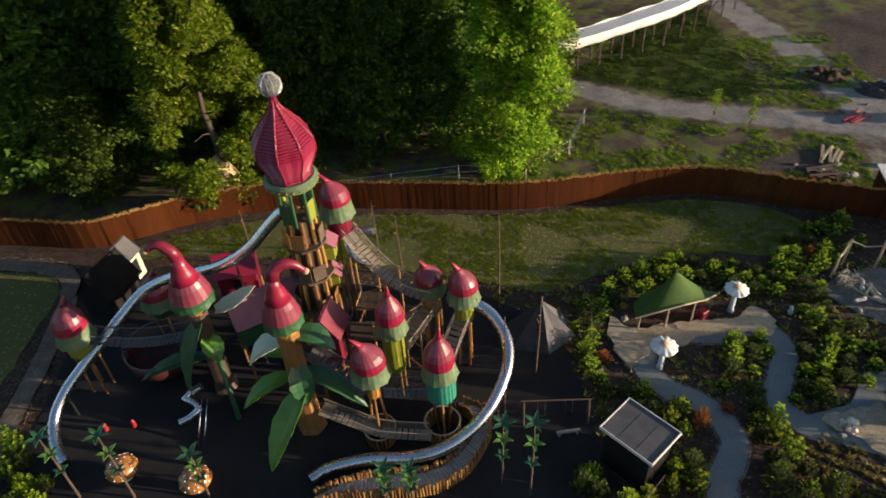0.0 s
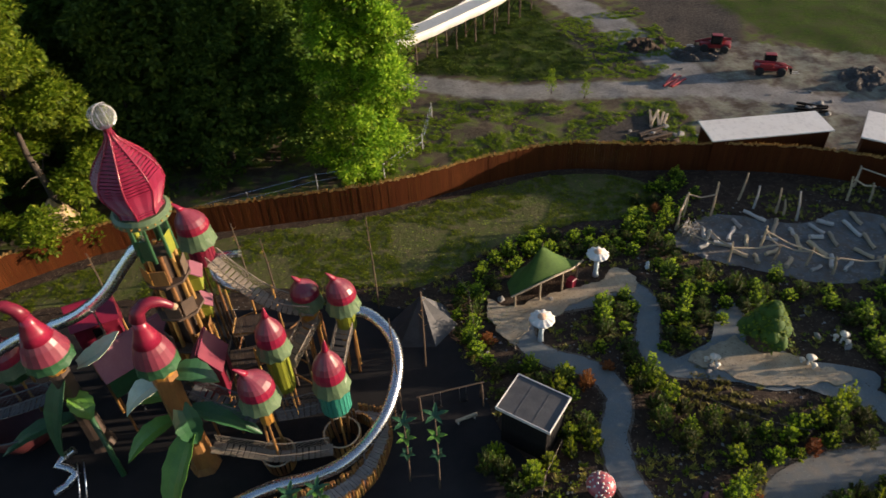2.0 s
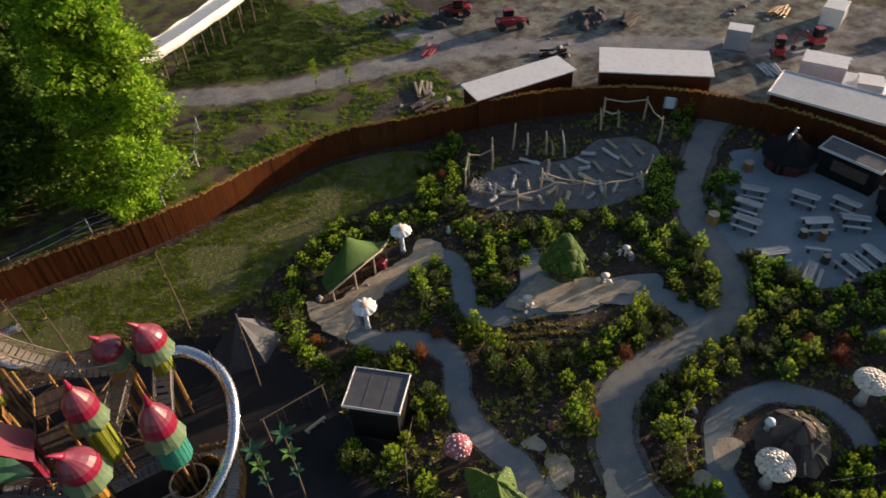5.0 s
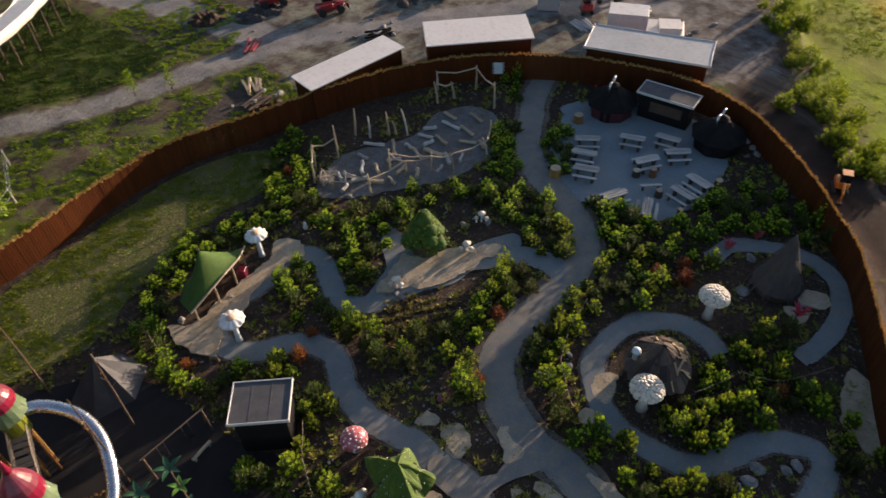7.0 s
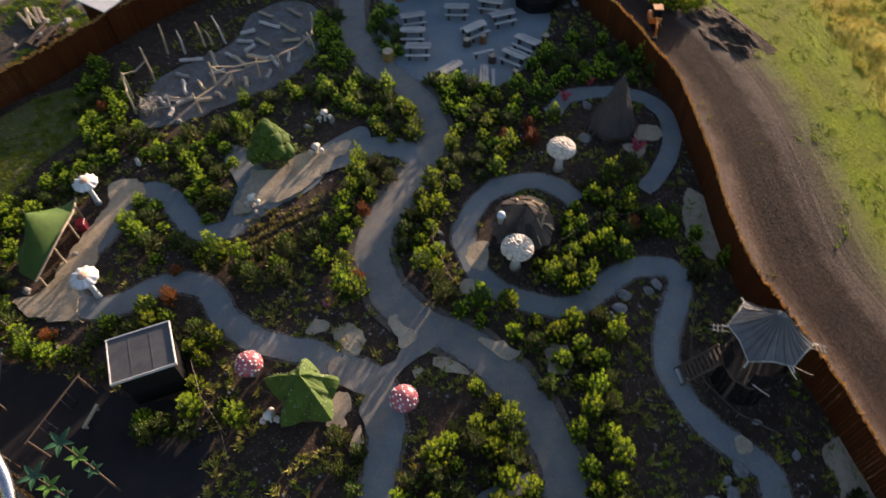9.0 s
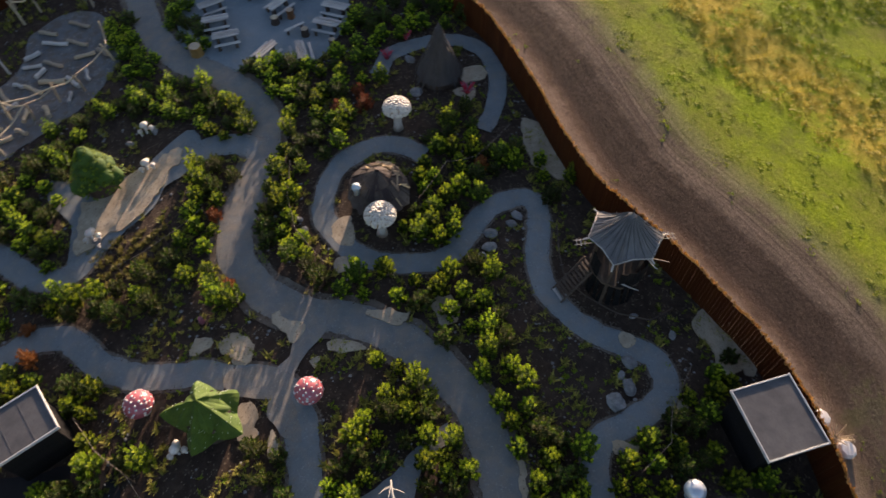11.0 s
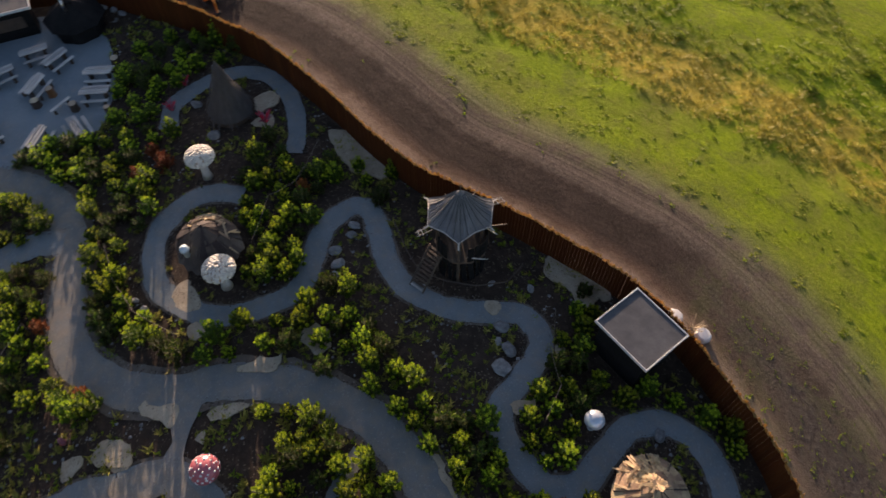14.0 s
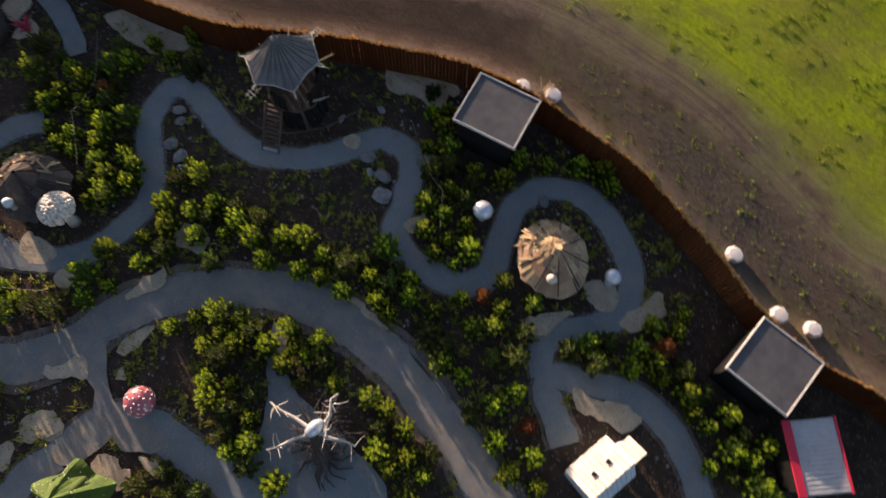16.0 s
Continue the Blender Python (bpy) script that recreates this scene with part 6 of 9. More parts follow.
slide([(-8.7, 28.6, 11.9), (-9.3, 28.6, 11.5), (-10.22, 28.5, 10.58), (-11.35, 28.3, 9.43), (-13.05, 28.4, 8.28), (-15.16, 28.83, 7.36), (-16.79, 29.24, 6.67), (-18.5, 29.08, 5.86), (-19.85, 28.09, 4.83), (-20.78, 27.1, 4.02),
       (-21.88, 26.02, 3.11), (-22.89, 24.75, 2.18), (-23.32, 23.6, 1.38), (-23.0, 22.3, 0.8), (-22.05, 21.15, 0.5)], 0.32, "tall stainless-steel tube slide from the onion tower", posts=(0.2, 0.4, 0.6, 0.8))
slide([(-5.1, 31.8, 7.5), (-6.36, 32.2, 7.24), (-6.74, 31.78, 6.67), (-6.32, 31.11, 5.98), (-5.2, 30.95, 5.5)], 0.22, "short bright steel tube behind the tower", posts=(0.5,))
slide([(-15.4, 25.4, 1.5), (-15.9, 25.2, 1.35), (-16.3, 24.9, 1.15), (-15.7, 24.7, 0.95), (-15.4, 24.4, 0.75), (-15.9, 24.0, 0.5), (-16.5, 23.8, 0.35)], 0.22, "small S-shaped steel slide at the tower's foot", posts=(0.2,))
ob = thing("steel_rails", (-14.9, 23.6, 0), "pair of thin steel sliding rails", "rails")
for s in (-0.17, 0.17):
    bm = bmesh.new()
    tube(bm, [(s, 0.9, 1.6), (s, -0.2, 0.9), (s - 0.1, -1.1, 0.08)], 0.04, 6)
    part("rail", bm, M_STEEL, ob, "", True)


def rope_bridge(line, width, material, label, side=0.75, step=0.26):
    ob = thing("rope_bridge", (0, 0, 0), label, "rope bridge", "rope bridges")
    pts = spline(line, step)
    bm = bmesh.new()
    box(bm, (0, 0, 0), (step * 0.93, width, 0.05), None, 0.008)
    slat = finish("slat", bm, material)
    left, right = [], []
    for i, p in enumerate(pts):
        d = (pts[min(i + 1, len(pts) - 1)] - pts[max(i - 1, 0)]).normalized()
        s = Vector((-d.y, d.x, 0)).normalized() * width / 2
        left.append(p + s)
        right.append(p - s)
        o = new("slat", slat)
        o.parent = ob
        o.matrix_basis = pose(p.x, p.y, p.z, 0, -math.degrees(math.asin(max(-1, min(1, d.z)))), math.degrees(math.atan2(d.y, d.x)))
    up = Vector((0, 0, side))
    for row in (left, right):
        bm = bmesh.new()
        tube(bm, [p + up for p in row], 0.04, 5)
        part("hand_rope", bm, material, ob)
        bm = bmesh.new()
        for i in range(len(row) - 1):
            for j in (0, 1, 2):
                a, b = row[i] + up * j / 3, row[i + 1] + up * (j + 1) / 3
                c, d = row[i + 1] + up * j / 3, row[i] + up * (j + 1) / 3
                tube(bm, [a, b], 0.012, 3, False)
                tube(bm, [c, d], 0.012, 3, False)
        part("net", bm, material, ob, "knotted rope net")
    return ob


rope_bridge([(-6.37, 30.73, 8.05), (-5.33, 29.89, 7.1), (-4.06, 28.93, 6.3), (-2.79, 28.4, 5.7), (-1.7, 28.3, 5.3)], 0.9, M_ROPE, "sagging rope-net bridge between two turrets")
rope_bridge([(-21.3, 26.9, 4.2), (-19.4, 27.0, 3.8), (-17.8, 27.0, 3.8), (-15.5, 26.9, 4.3)], 0.8, M_DARKROPE, "grey rope-net bridge between two turrets")
rope_bridge([(-8.2, 24.6, 4.9), (-7.3, 24.2, 4.4), (-6.0, 23.5, 3.95), (-5.2, 23.0, 3.9)], 0.9, M_DARKROPE, "grey rope-net bridge between two turrets")
rope_bridge([(-4.2, 22.9, 3.7), (-3.1, 23.1, 3.35), (-1.9, 23.0, 3.5)], 0.8, M_DARKROPE, "grey rope-net bridge between two turrets")
rope_bridge([(-7.9, 23.2, 1.85), (-6.0, 22.5, 1.6), (-4.5, 22.0, 1.4), (-2.0, 21.7, 1.4)], 0.7, M_ROPE, "low rope-net bridge between two baskets", 0.6)
rope_bridge([(-3.4, 26.5, 3.3), (-2.4, 27.6, 4.0), (-1.7, 28.4, 4.5)], 0.9, M_ROPE, "steep slatted climbing ramp", 0.6)
rope_bridge([(-1.1, 25.2, 2.7), (-0.5, 26.5, 3.6), (0.0, 27.5, 4.1)], 0.9, M_ROPE, "steep slatted climbing ramp", 0.6)


def climbing_frame():
    ob = thing("timber_climber", (-4, 28.4, 0), "dark timber climbing frame of posts, decks and beams", "climbing frame")
    spots = [(-2.4, 3.2), (-1.2, 3.4), (0.2, 3.0), (-2.6, 1.6), (-1.0, 1.2), (0.4, 1.0), (1.6, 1.8), (-2.9, -0.4), (-1.2, -0.8), (0.6, -0.8), (-3.0, -2.6), (-1.6, -3.0), (1.6, -2.0), (2.6, -3.2), (2.8, -1.0)]
    for i, (x, y) in enumerate(spots):
        post(ob, (x, y, 0.03), (x, y, 3.4 + (i * 37 % 29) / 10), 0.08, M_TIMBER if i % 3 else M_DARKWOOD)
    for i, ((x0, y0), (x1, y1)) in enumerate([(spots[0], spots[1]), (spots[1], spots[2]), (spots[3], spots[4]), (spots[4], spots[5]), (spots[5], spots[6]), (spots[7], spots[8]), (spots[8], spots[9]), (spots[10], spots[11]), (spots[9], spots[12]), (spots[12], spots[13]),
                                              (spots[0], spots[3]), (spots[3], spots[7]), (spots[7], spots[10]), (spots[2], spots[5]), (spots[5], spots[9])]):
        for z in (1.1, 2.6 + 0.2 * (i % 3)):
            bm = bmesh.new()
            tube(bm, [(x0, y0, z), (x1, y1, z + 0.15)], 0.055, 6)
            part("beam", bm, M_DARKWOOD if i % 2 else M_TIMBER, ob)
    for x, y, sx, sy, z in ((-1.7, 2.4, 1.8, 1.6, 2.7), (-1.9, 0.3, 2.0, 1.6, 2.2), (1.0, 0.2, 1.6, 2.0, 2.9), (-2.2, -1.8, 1.6, 1.4, 2.4)):
        n = int(sx / 0.2)
        for i in range(n):
            bm = bmesh.new()
            box(bm, (x - sx / 2 + (i + 0.5) * sx / n, y, z), (sx / n - 0.015, sy, 0.05), None, 0.006)
            part("deck_board", bm, M_DARKWOOD, ob)


climbing_frame()


def palisade_walk():
    outer = [(-8.28, 18.18), (-6.62, 18.75), (-4.31, 18.87), (-1.99, 19.0), (-0.23, 19.92), (0.87, 21.42), (1.33, 22.77), (0.98, 23.94), (-0.11, 24.51)]
    inner = [(-7.81, 18.91), (-6.42, 19.61), (-4.37, 19.95), (-2.3, 20.05), (-0.81, 20.78), (0.18, 21.98), (0.41, 23.18), (-0.28, 24.0), (-1.38, 24.3)]
    ob = thing("timber_walkway", (0, 0, 0), "curved timber walkway between upright log palisades", "walkway")
    bm = bmesh.new()
    tube(bm, [(0, 0, 0), (0, 0, 0.97)], 0.085, 6)
    log = finish("log_post", bm, M_TIMBER)
    so, si = spline(flat(outer, 0), 0.17), spline(flat(inner, 0), 0.17)
    for row in (so, si):
        for p in row:
            o = new("log_post", log)
            o.parent = ob
            o.matrix_basis = pose(p.x, p.y, 0.03, rnd.uniform(-3, 3), rnd.uniform(-3, 3), 0) @ Matrix.Diagonal((1, 1, rnd.uniform(0.85, 1.12), 1))
    bm = bmesh.new()
    n = 60
    pa, pb = [so[int(i * (len(so) - 1) / n)] for i in range(n + 1)], [si[int(i * (len(si) - 1) / n)] for i in range(n + 1)]
    for i in range(n):
        a, b, c, d = pa[i], pa[i + 1], pb[i + 1], pb[i]
        g = 0.06
        q = [a.lerp(b, g), b.lerp(a, g), c.lerp(d, g), d.lerp(c, g)]
        top = [bm.verts.new((p.x, p.y, 0.52)) for p in q]
        low = [bm.verts.new((p.x, p.y, 0.46)) for p in q]
        bm.faces.new(top)
        for j in range(4):
            bm.faces.new((low[j], low[(j + 1) % 4], top[(j + 1) % 4], top[j]))
    part("decking", bm, M_GREYWOOD, ob, "weathered deck boards")["kind"] = "stuff"


palisade_walk()


# poles, star flags, swing
def twig_pole(place, tall, lean, label, category="pole", star=False):
    ob = thing("twig_pole" if not star else "star_pole", (*place, 0.03), label, category, "star poles" if star else "twig poles")
    bm = bmesh.new()
    tube(bm, [(0, 0, 0), (lean[0] * 0.5 + 0.03, lean[1] * 0.5, tall * 0.5), (lean[0], lean[1], tall)], [0.07, 0.055, 0.03], 6)
    part("shaft", bm, M_DARKWOOD, ob)
    for i in range(4 if not star else 0):
        z = tall * (0.55 + 0.11 * i)
        a = 2.1 * i
        x, y = lean[0] * z / tall, lean[1] * z / tall
        bm = bmesh.new()
        tube(bm, [(x, y, z), (x + 0.3 * math.cos(a), y + 0.3 * math.sin(a), z + 0.18)], [0.03, 0.012], 4)
        part("twig", bm, M_TIMBER, ob)
    for k in range(3 if star else 0):
        z = tall * (1.0 - 0.26 * k)
        x, y = lean[0] * z / tall, lean[1] * z / tall
        bm = bmesh.new()
        for j in range(5):
            a = 2 * math.pi * j / 5 + k
            u = Vector((math.cos(a), math.sin(a), 0.25))
            leaf_sheet(bm, Vector((x, y, z)), Vector((x, y, z)) + u * (0.66 - 0.12 * k), 0.24, 0.05, 0.1, 4)
        part("leaf_star", bm, M_LEAFLIT if k == 1 else M_LEAFDARK, ob, "five-pointed green leaf star")


for x, y, h in ((2.4, 32.45, 7.9), (-4.2, 36.1, 4.9), (-6.0, 38.3, 4.9), (2.2, 24.1, 7.8), (4.27, 26.9, 6.4), (-15.5, 38.8, 4.2)):
    twig_pole((x, y), h, (rnd.uniform(-0.1, 0.1), 0.0), "tall bare wooden pole with stubby twigs")
for x, y, h in ((-17.7, 19.3, 5.6), (-20.7, 19.4, 5.4), (3.15, 18.8, 6.3), (1.75, 19.6, 5.2), (-4.15, 18.4, 3.5), (-2.9, 18.5, 3.2), (-13.65, 19.2, 4.0)):
    twig_pole((x, y), h, (0.05, 0.0), "timber pole carrying green leaf stars", "pole", True)
ob = thing("swing_frame", (5.0, 23.45, 0.05), "low weathered timber swing frame", "swing")
for x in (-1.8, 1.8):
    for s in (-0.35, 0.35):
        post(ob, (x, s, 0), (x, 0, 1.75), 0.06, M_DARKWOOD, "leg")
bm = bmesh.new()
tube(bm, [(-1.95, 0, 1.75), (1.95, 0, 1.75)], 0.05, 7)
part("crossbar", bm, M_DARKWOOD, ob)
for x in (-0.8, 0.7):
    for s in (-0.2, 0.2):
        bm = bmesh.new()
        tube(bm, [(x + s, 0, 1.72), (x + s, 0, 0.5)], 0.015, 4)
        part("chain", bm, M_STEEL, ob)
    bm = bmesh.new()
    box(bm, (x, 0, 0.48), (0.5, 0.2, 0.05), None, 0.015)
    part("seat", bm, M_BLACK, ob)
ob = thing("balance_beam", (5.6, 22.4, 0.06), "pale peeled log balance beam", "beam", "", 8)
bm = bmesh.new()
tube(bm, [(-0.65, 0, 0.32), (0.65, 0, 0.32)], 0.1, 8)
part("log", bm, M_PALEWOOD, ob)
for x in (-0.5, 0.5):
    post(ob, (x, 0, 0), (x, 0, 0.26), 0.07, M_GREYWOOD, "foot")


# ---- tents and huts of the garden ----
def mound(bm, rim, apex, z_rim, steps=7, sag=0.5, wave=0.06, thick=0.04):
    """A draped roof: from an apex down to a rim outline, sagging between."""
    n = len(rim)
    for off in (0, -thick):
        made = []
        for k in range(1, steps + 1):
            t = k / steps
            loop = []
            for i, (x, y) in enumerate(rim):
                px, py = apex[0] + (x - apex[0]) * t, apex[1] + (y - apex[1]) * t
                zr = z_rim[i] if isinstance(z_rim, list) else z_rim
                z = zr + (apex[2] - zr) * (1 - t) ** (1 + sag) + wave * noise.noise((px * 1.3, py * 1.3, 4.0))
                loop.append(bm.verts.new((px, py, z + off)))
            made.append(loop)
        top = bm.verts.new((apex[0], apex[1], apex[2] + off))
        for i in range(n):
            bm.faces.new((top, made[0][i], made[0][(i + 1) % n]))
        for a, b in zip(made, made[1:]):
            for i in range(n):
                bm.faces.new((a[i], b[i], b[(i + 1) % n], a[(i + 1) % n]))


def ellipse(rx, ry, n, bump_=0.0, k=0):
    return [((rx + bump_ * math.cos(k * 2 * math.pi * i / n)) * math.cos(2 * math.pi * i / n), (ry + bump_ * math.cos(k * 2 * math.pi * i / n)) * math.sin(2 * math.pi * i / n)) for i in range(n)]


# big leaf-shaped tent with open front
ob = thing("leaf_tent", (13.4, 31.3, 0), "open-fronted shelter under a peaked mossy-green leaf roof", "shelter", "", 15)
rim = [(-3.0, -0.7), (-1.6, -1.0), (0, -1.15), (1.6, -1.0), (3.0, -0.35), (2.2, 0.9), (0.8, 1.9), (-0.8, 1.9), (-2.2, 1.0)]
bm = bmesh.new()
mound(bm, rim, (-0.1, 0.2, 3.7), [1.3, 1.75, 2.0, 1.8, 1.35, 0.9, 0.6, 0.6, 0.8], 9, 0.45, 0.05)
part("canopy", bm, M_GREENTENT, ob, "peaked green canvas roof", True)
bm = bmesh.new()
tube(bm, [(x, y, z) for (x, y), z in zip(rim[:5], (1.3, 1.74, 2.0, 1.8, 1.36))], 0.07, 6)
part("front_rope", bm, M_PALEWOOD, ob, "pale rope edge")
bm = bmesh.new()
tube(bm, [(-0.1, 0.2, 3.4), (-0.1, 0.2, 4.1)], [0.08, 0.02], 6)
part("finial", bm, M_DARKWOOD, ob)
for x, y, h in ((-2.6, -0.6, 1.35), (-0.9, -0.95, 1.8), (0.9, -0.95, 1.85), (2.6, -0.35, 1.35)):
    post(ob, (x, y, 0.03), (x, y, h), 0.07, M_PALEWOOD)
bm = bmesh.new()
box(bm, (0.5, 0.6, 0.55), (2.6, 0.12, 1.0), None, 0.02)
part("back_wall", bm, M_PEACH, ob, "pale plastered back wall")
bm = bmesh.new()
box(bm, (1.7, -0.9, 0.4), (0.55, 0.5, 0.72), rotz(20), 0.03)
part("chest", bm, M_DEEPRED, ob, "dark red box")

# spotted leaf tent: layers of pointed leaf stars, folded along their ridges
ob = thing("spotted_leaf_tent", (10.6, 12.6, 0), "bright green spotted tent with overlapping leaf points", "tent", "", 0)
TIPS = [(math.atan2(y, x), math.hypot(x, y)) for x, y in ((1.65, 1.05), (1.25, -1.25), (-0.9, -1.95), (-2.1, 0.2), (-0.2, 2.35))]


def star(a):
    """Reach of the leaf star at an angle, and how near that is to one of its points."""
    best, reach = 0.0, 1.3
    for b, far in TIPS:
        d = abs((a - b + math.pi) % (2 * math.pi) - math.pi)
        k = max(0.0, 1 - d / 0.63)
        if k > best:
            best, reach = k, 1.3 + (far - 1.3) * k ** 1.4
    return reach, best


def star_top(a, t, scale=1.0, lift=0.0):
    reach, ridge = star(a)
    low = 0.85 + 0.45 * ridge
    z = low + (2.85 - low) * (1 - t ** 1.15) + 0.30 * ridge * math.sin(math.pi * t) - 0.10 * (1 - ridge) * math.sin(math.pi * t)
    x, y = reach * t * scale * math.cos(a), reach * t * scale * math.sin(a)
    return x, y, z + lift + 0.09 * noise.noise((x * 2.2, y * 2.2, 6.0))


for name, scale, lift, spin in (("canopy", 1.0, 0.0, 0.0), ("leaf_layer", 0.60, 0.20, 0.55), ("leaf_cap", 0.34, 0.26, 0.1)):
    bm = bmesh.new()
    for off in (0.0, -0.04):
        loops = []
        for k in range(1, 10):
            loop = []
            for i in range(60):
                a = 2 * math.pi * i / 60
                x, y, z = star_top(a, k / 9 * (1.0 if scale == 1.0 else 0.999), scale, 0)
                if scale < 1.0:
                    t = k / 9 * scale
                    z = star_top(a + spin, t)[2] + lift * (1 - 0.55 * (k / 9)) - 0.05 * (k / 9) ** 3
                    x, y = star(a)[0] * t * math.cos(a + spin), star(a)[0] * t * math.sin(a + spin)
                loop.append(bm.verts.new((x, y, z + off)))
            loops.append(loop)
        peak = bm.verts.new((0, 0, 2.9 + lift + off))
        for i in range(60):
            bm.faces.new((peak, loops[0][i], loops[0][(i + 1) % 60]))
        for u, v in zip(loops, loops[1:]):
            for i in range(60):
                bm.faces.new((u[i], v[i], v[(i + 1) % 60], u[(i + 1) % 60]))
    part(name, bm, M_GREENLEAFY, ob, "" if name == "canopy" else "overlapping green leaf star")
spot = bmesh.new()
bmesh.ops.create_icosphere(spot, subdivisions=1, radius=0.028)
spot_mesh = finish("spot", spot, M_LEAFPALE)
for _ in range(110):
    a, t = rnd.uniform(0, 6.28), rnd.uniform(0.35, 0.97)
    o = new("spot", spot_mesh)
    o.parent = ob
    x, y, z = star_top(a, t)
    o.matrix_basis = pose(x, y, z + (0.19 * (1 - 0.55 * t / 0.6) if t < 0.6 else 0.0) + 0.01)
bm = bmesh.new()
lathe(bm, [(1.15, 0.03), (1.1, 1.5)], 18)
part("wall", bm, M_DARKWOOD, ob)

# hut grown over like a tree
ob = thing("tree_hut", (24.5, 22.9, 0), "small conical hut clad in green ivy-like canvas", "hut")
bm = bmesh.new()
r_ = random.Random(12)
for k in range(34):
    t = (k / 34) ** 0.8
    a = 2.4 * k
    rr = 1.05 * (1 - t) + 0.05
    lump = bmesh.ops.create_icosphere(bm, subdivisions=2, radius=r_.uniform(0.34, 0.66) * (1.15 - 0.6 * t))["verts"]
    for v in lump:
        v.co *= 1 + 0.25 * noise.noise(v.co * 4 + Vector((k, 0, 0)))
    bmesh.ops.translate(bm, vec=(rr * math.cos(a), rr * math.sin(a), 0.95 + 2.45 * t), verts=lump)
part("canopy", bm, M_GREENTENT, ob, "lumpy green cladding", True)
bm = bmesh.new()
r_ = random.Random(5)
for _ in range(420):
    a, t = r_.uniform(0, 6.28), r_.uniform(0.05, 1)
    r = 1.45 * t + 0.12
    z = 1.0 + 2.7 * (1 - t) ** 0.9
    d = Vector((math.cos(a), math.sin(a), -0.6)).normalized()
    leaf(bm, Vector((r * math.cos(a), r * math.sin(a), z)), d, 0.2, 0.15, Vector((0, 0, 1)))
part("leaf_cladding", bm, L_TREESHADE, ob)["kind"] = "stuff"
bm = bmesh.new()
lathe(bm, [(0.95, 0.03), (0.85, 1.2)], 16)
part("wall", bm, M_DARKWOOD, ob)

# straw cone
ob = thing("straw_hut", (35.4, 3.3, 0), "tall conical hut thatched with dark straw", "hut")
bm = bmesh.new()
lathe(bm, [(1.45, 0.6), (1.15, 1.3), (0.78, 2.2), (0.42, 3.2), (0.15, 4.1), (0.05, 4.6)], 26)
part("thatch", bm, M_STRAW, ob, "grey-brown straw thatch")
bm = bmesh.new()
for i in range(620):
    a = rnd.uniform(0, 6.28)
    t = rnd.uniform(0, 1)
    r0, z0 = 1.5 * (1 - t) ** 1.12 + 0.08, 0.6 + 3.9 * t
    p = Vector((r0 * math.cos(a), r0 * math.sin(a), z0))
    d = Vector((math.cos(a) * 0.5, math.sin(a) * 0.5, -0.95)).normalized()
    leaf(bm, p - d * 0.3, d, 0.85, 0.07, Vector((math.cos(a), math.sin(a), 0)))
part("straw_layer", bm, M_STRAW, ob)["kind"] = "stuff"
bm = bmesh.new()
lathe(bm, [(1.25, 0.03), (1.2, 0.95)], 18)
part("wall", bm, M_DARKWOOD, ob)


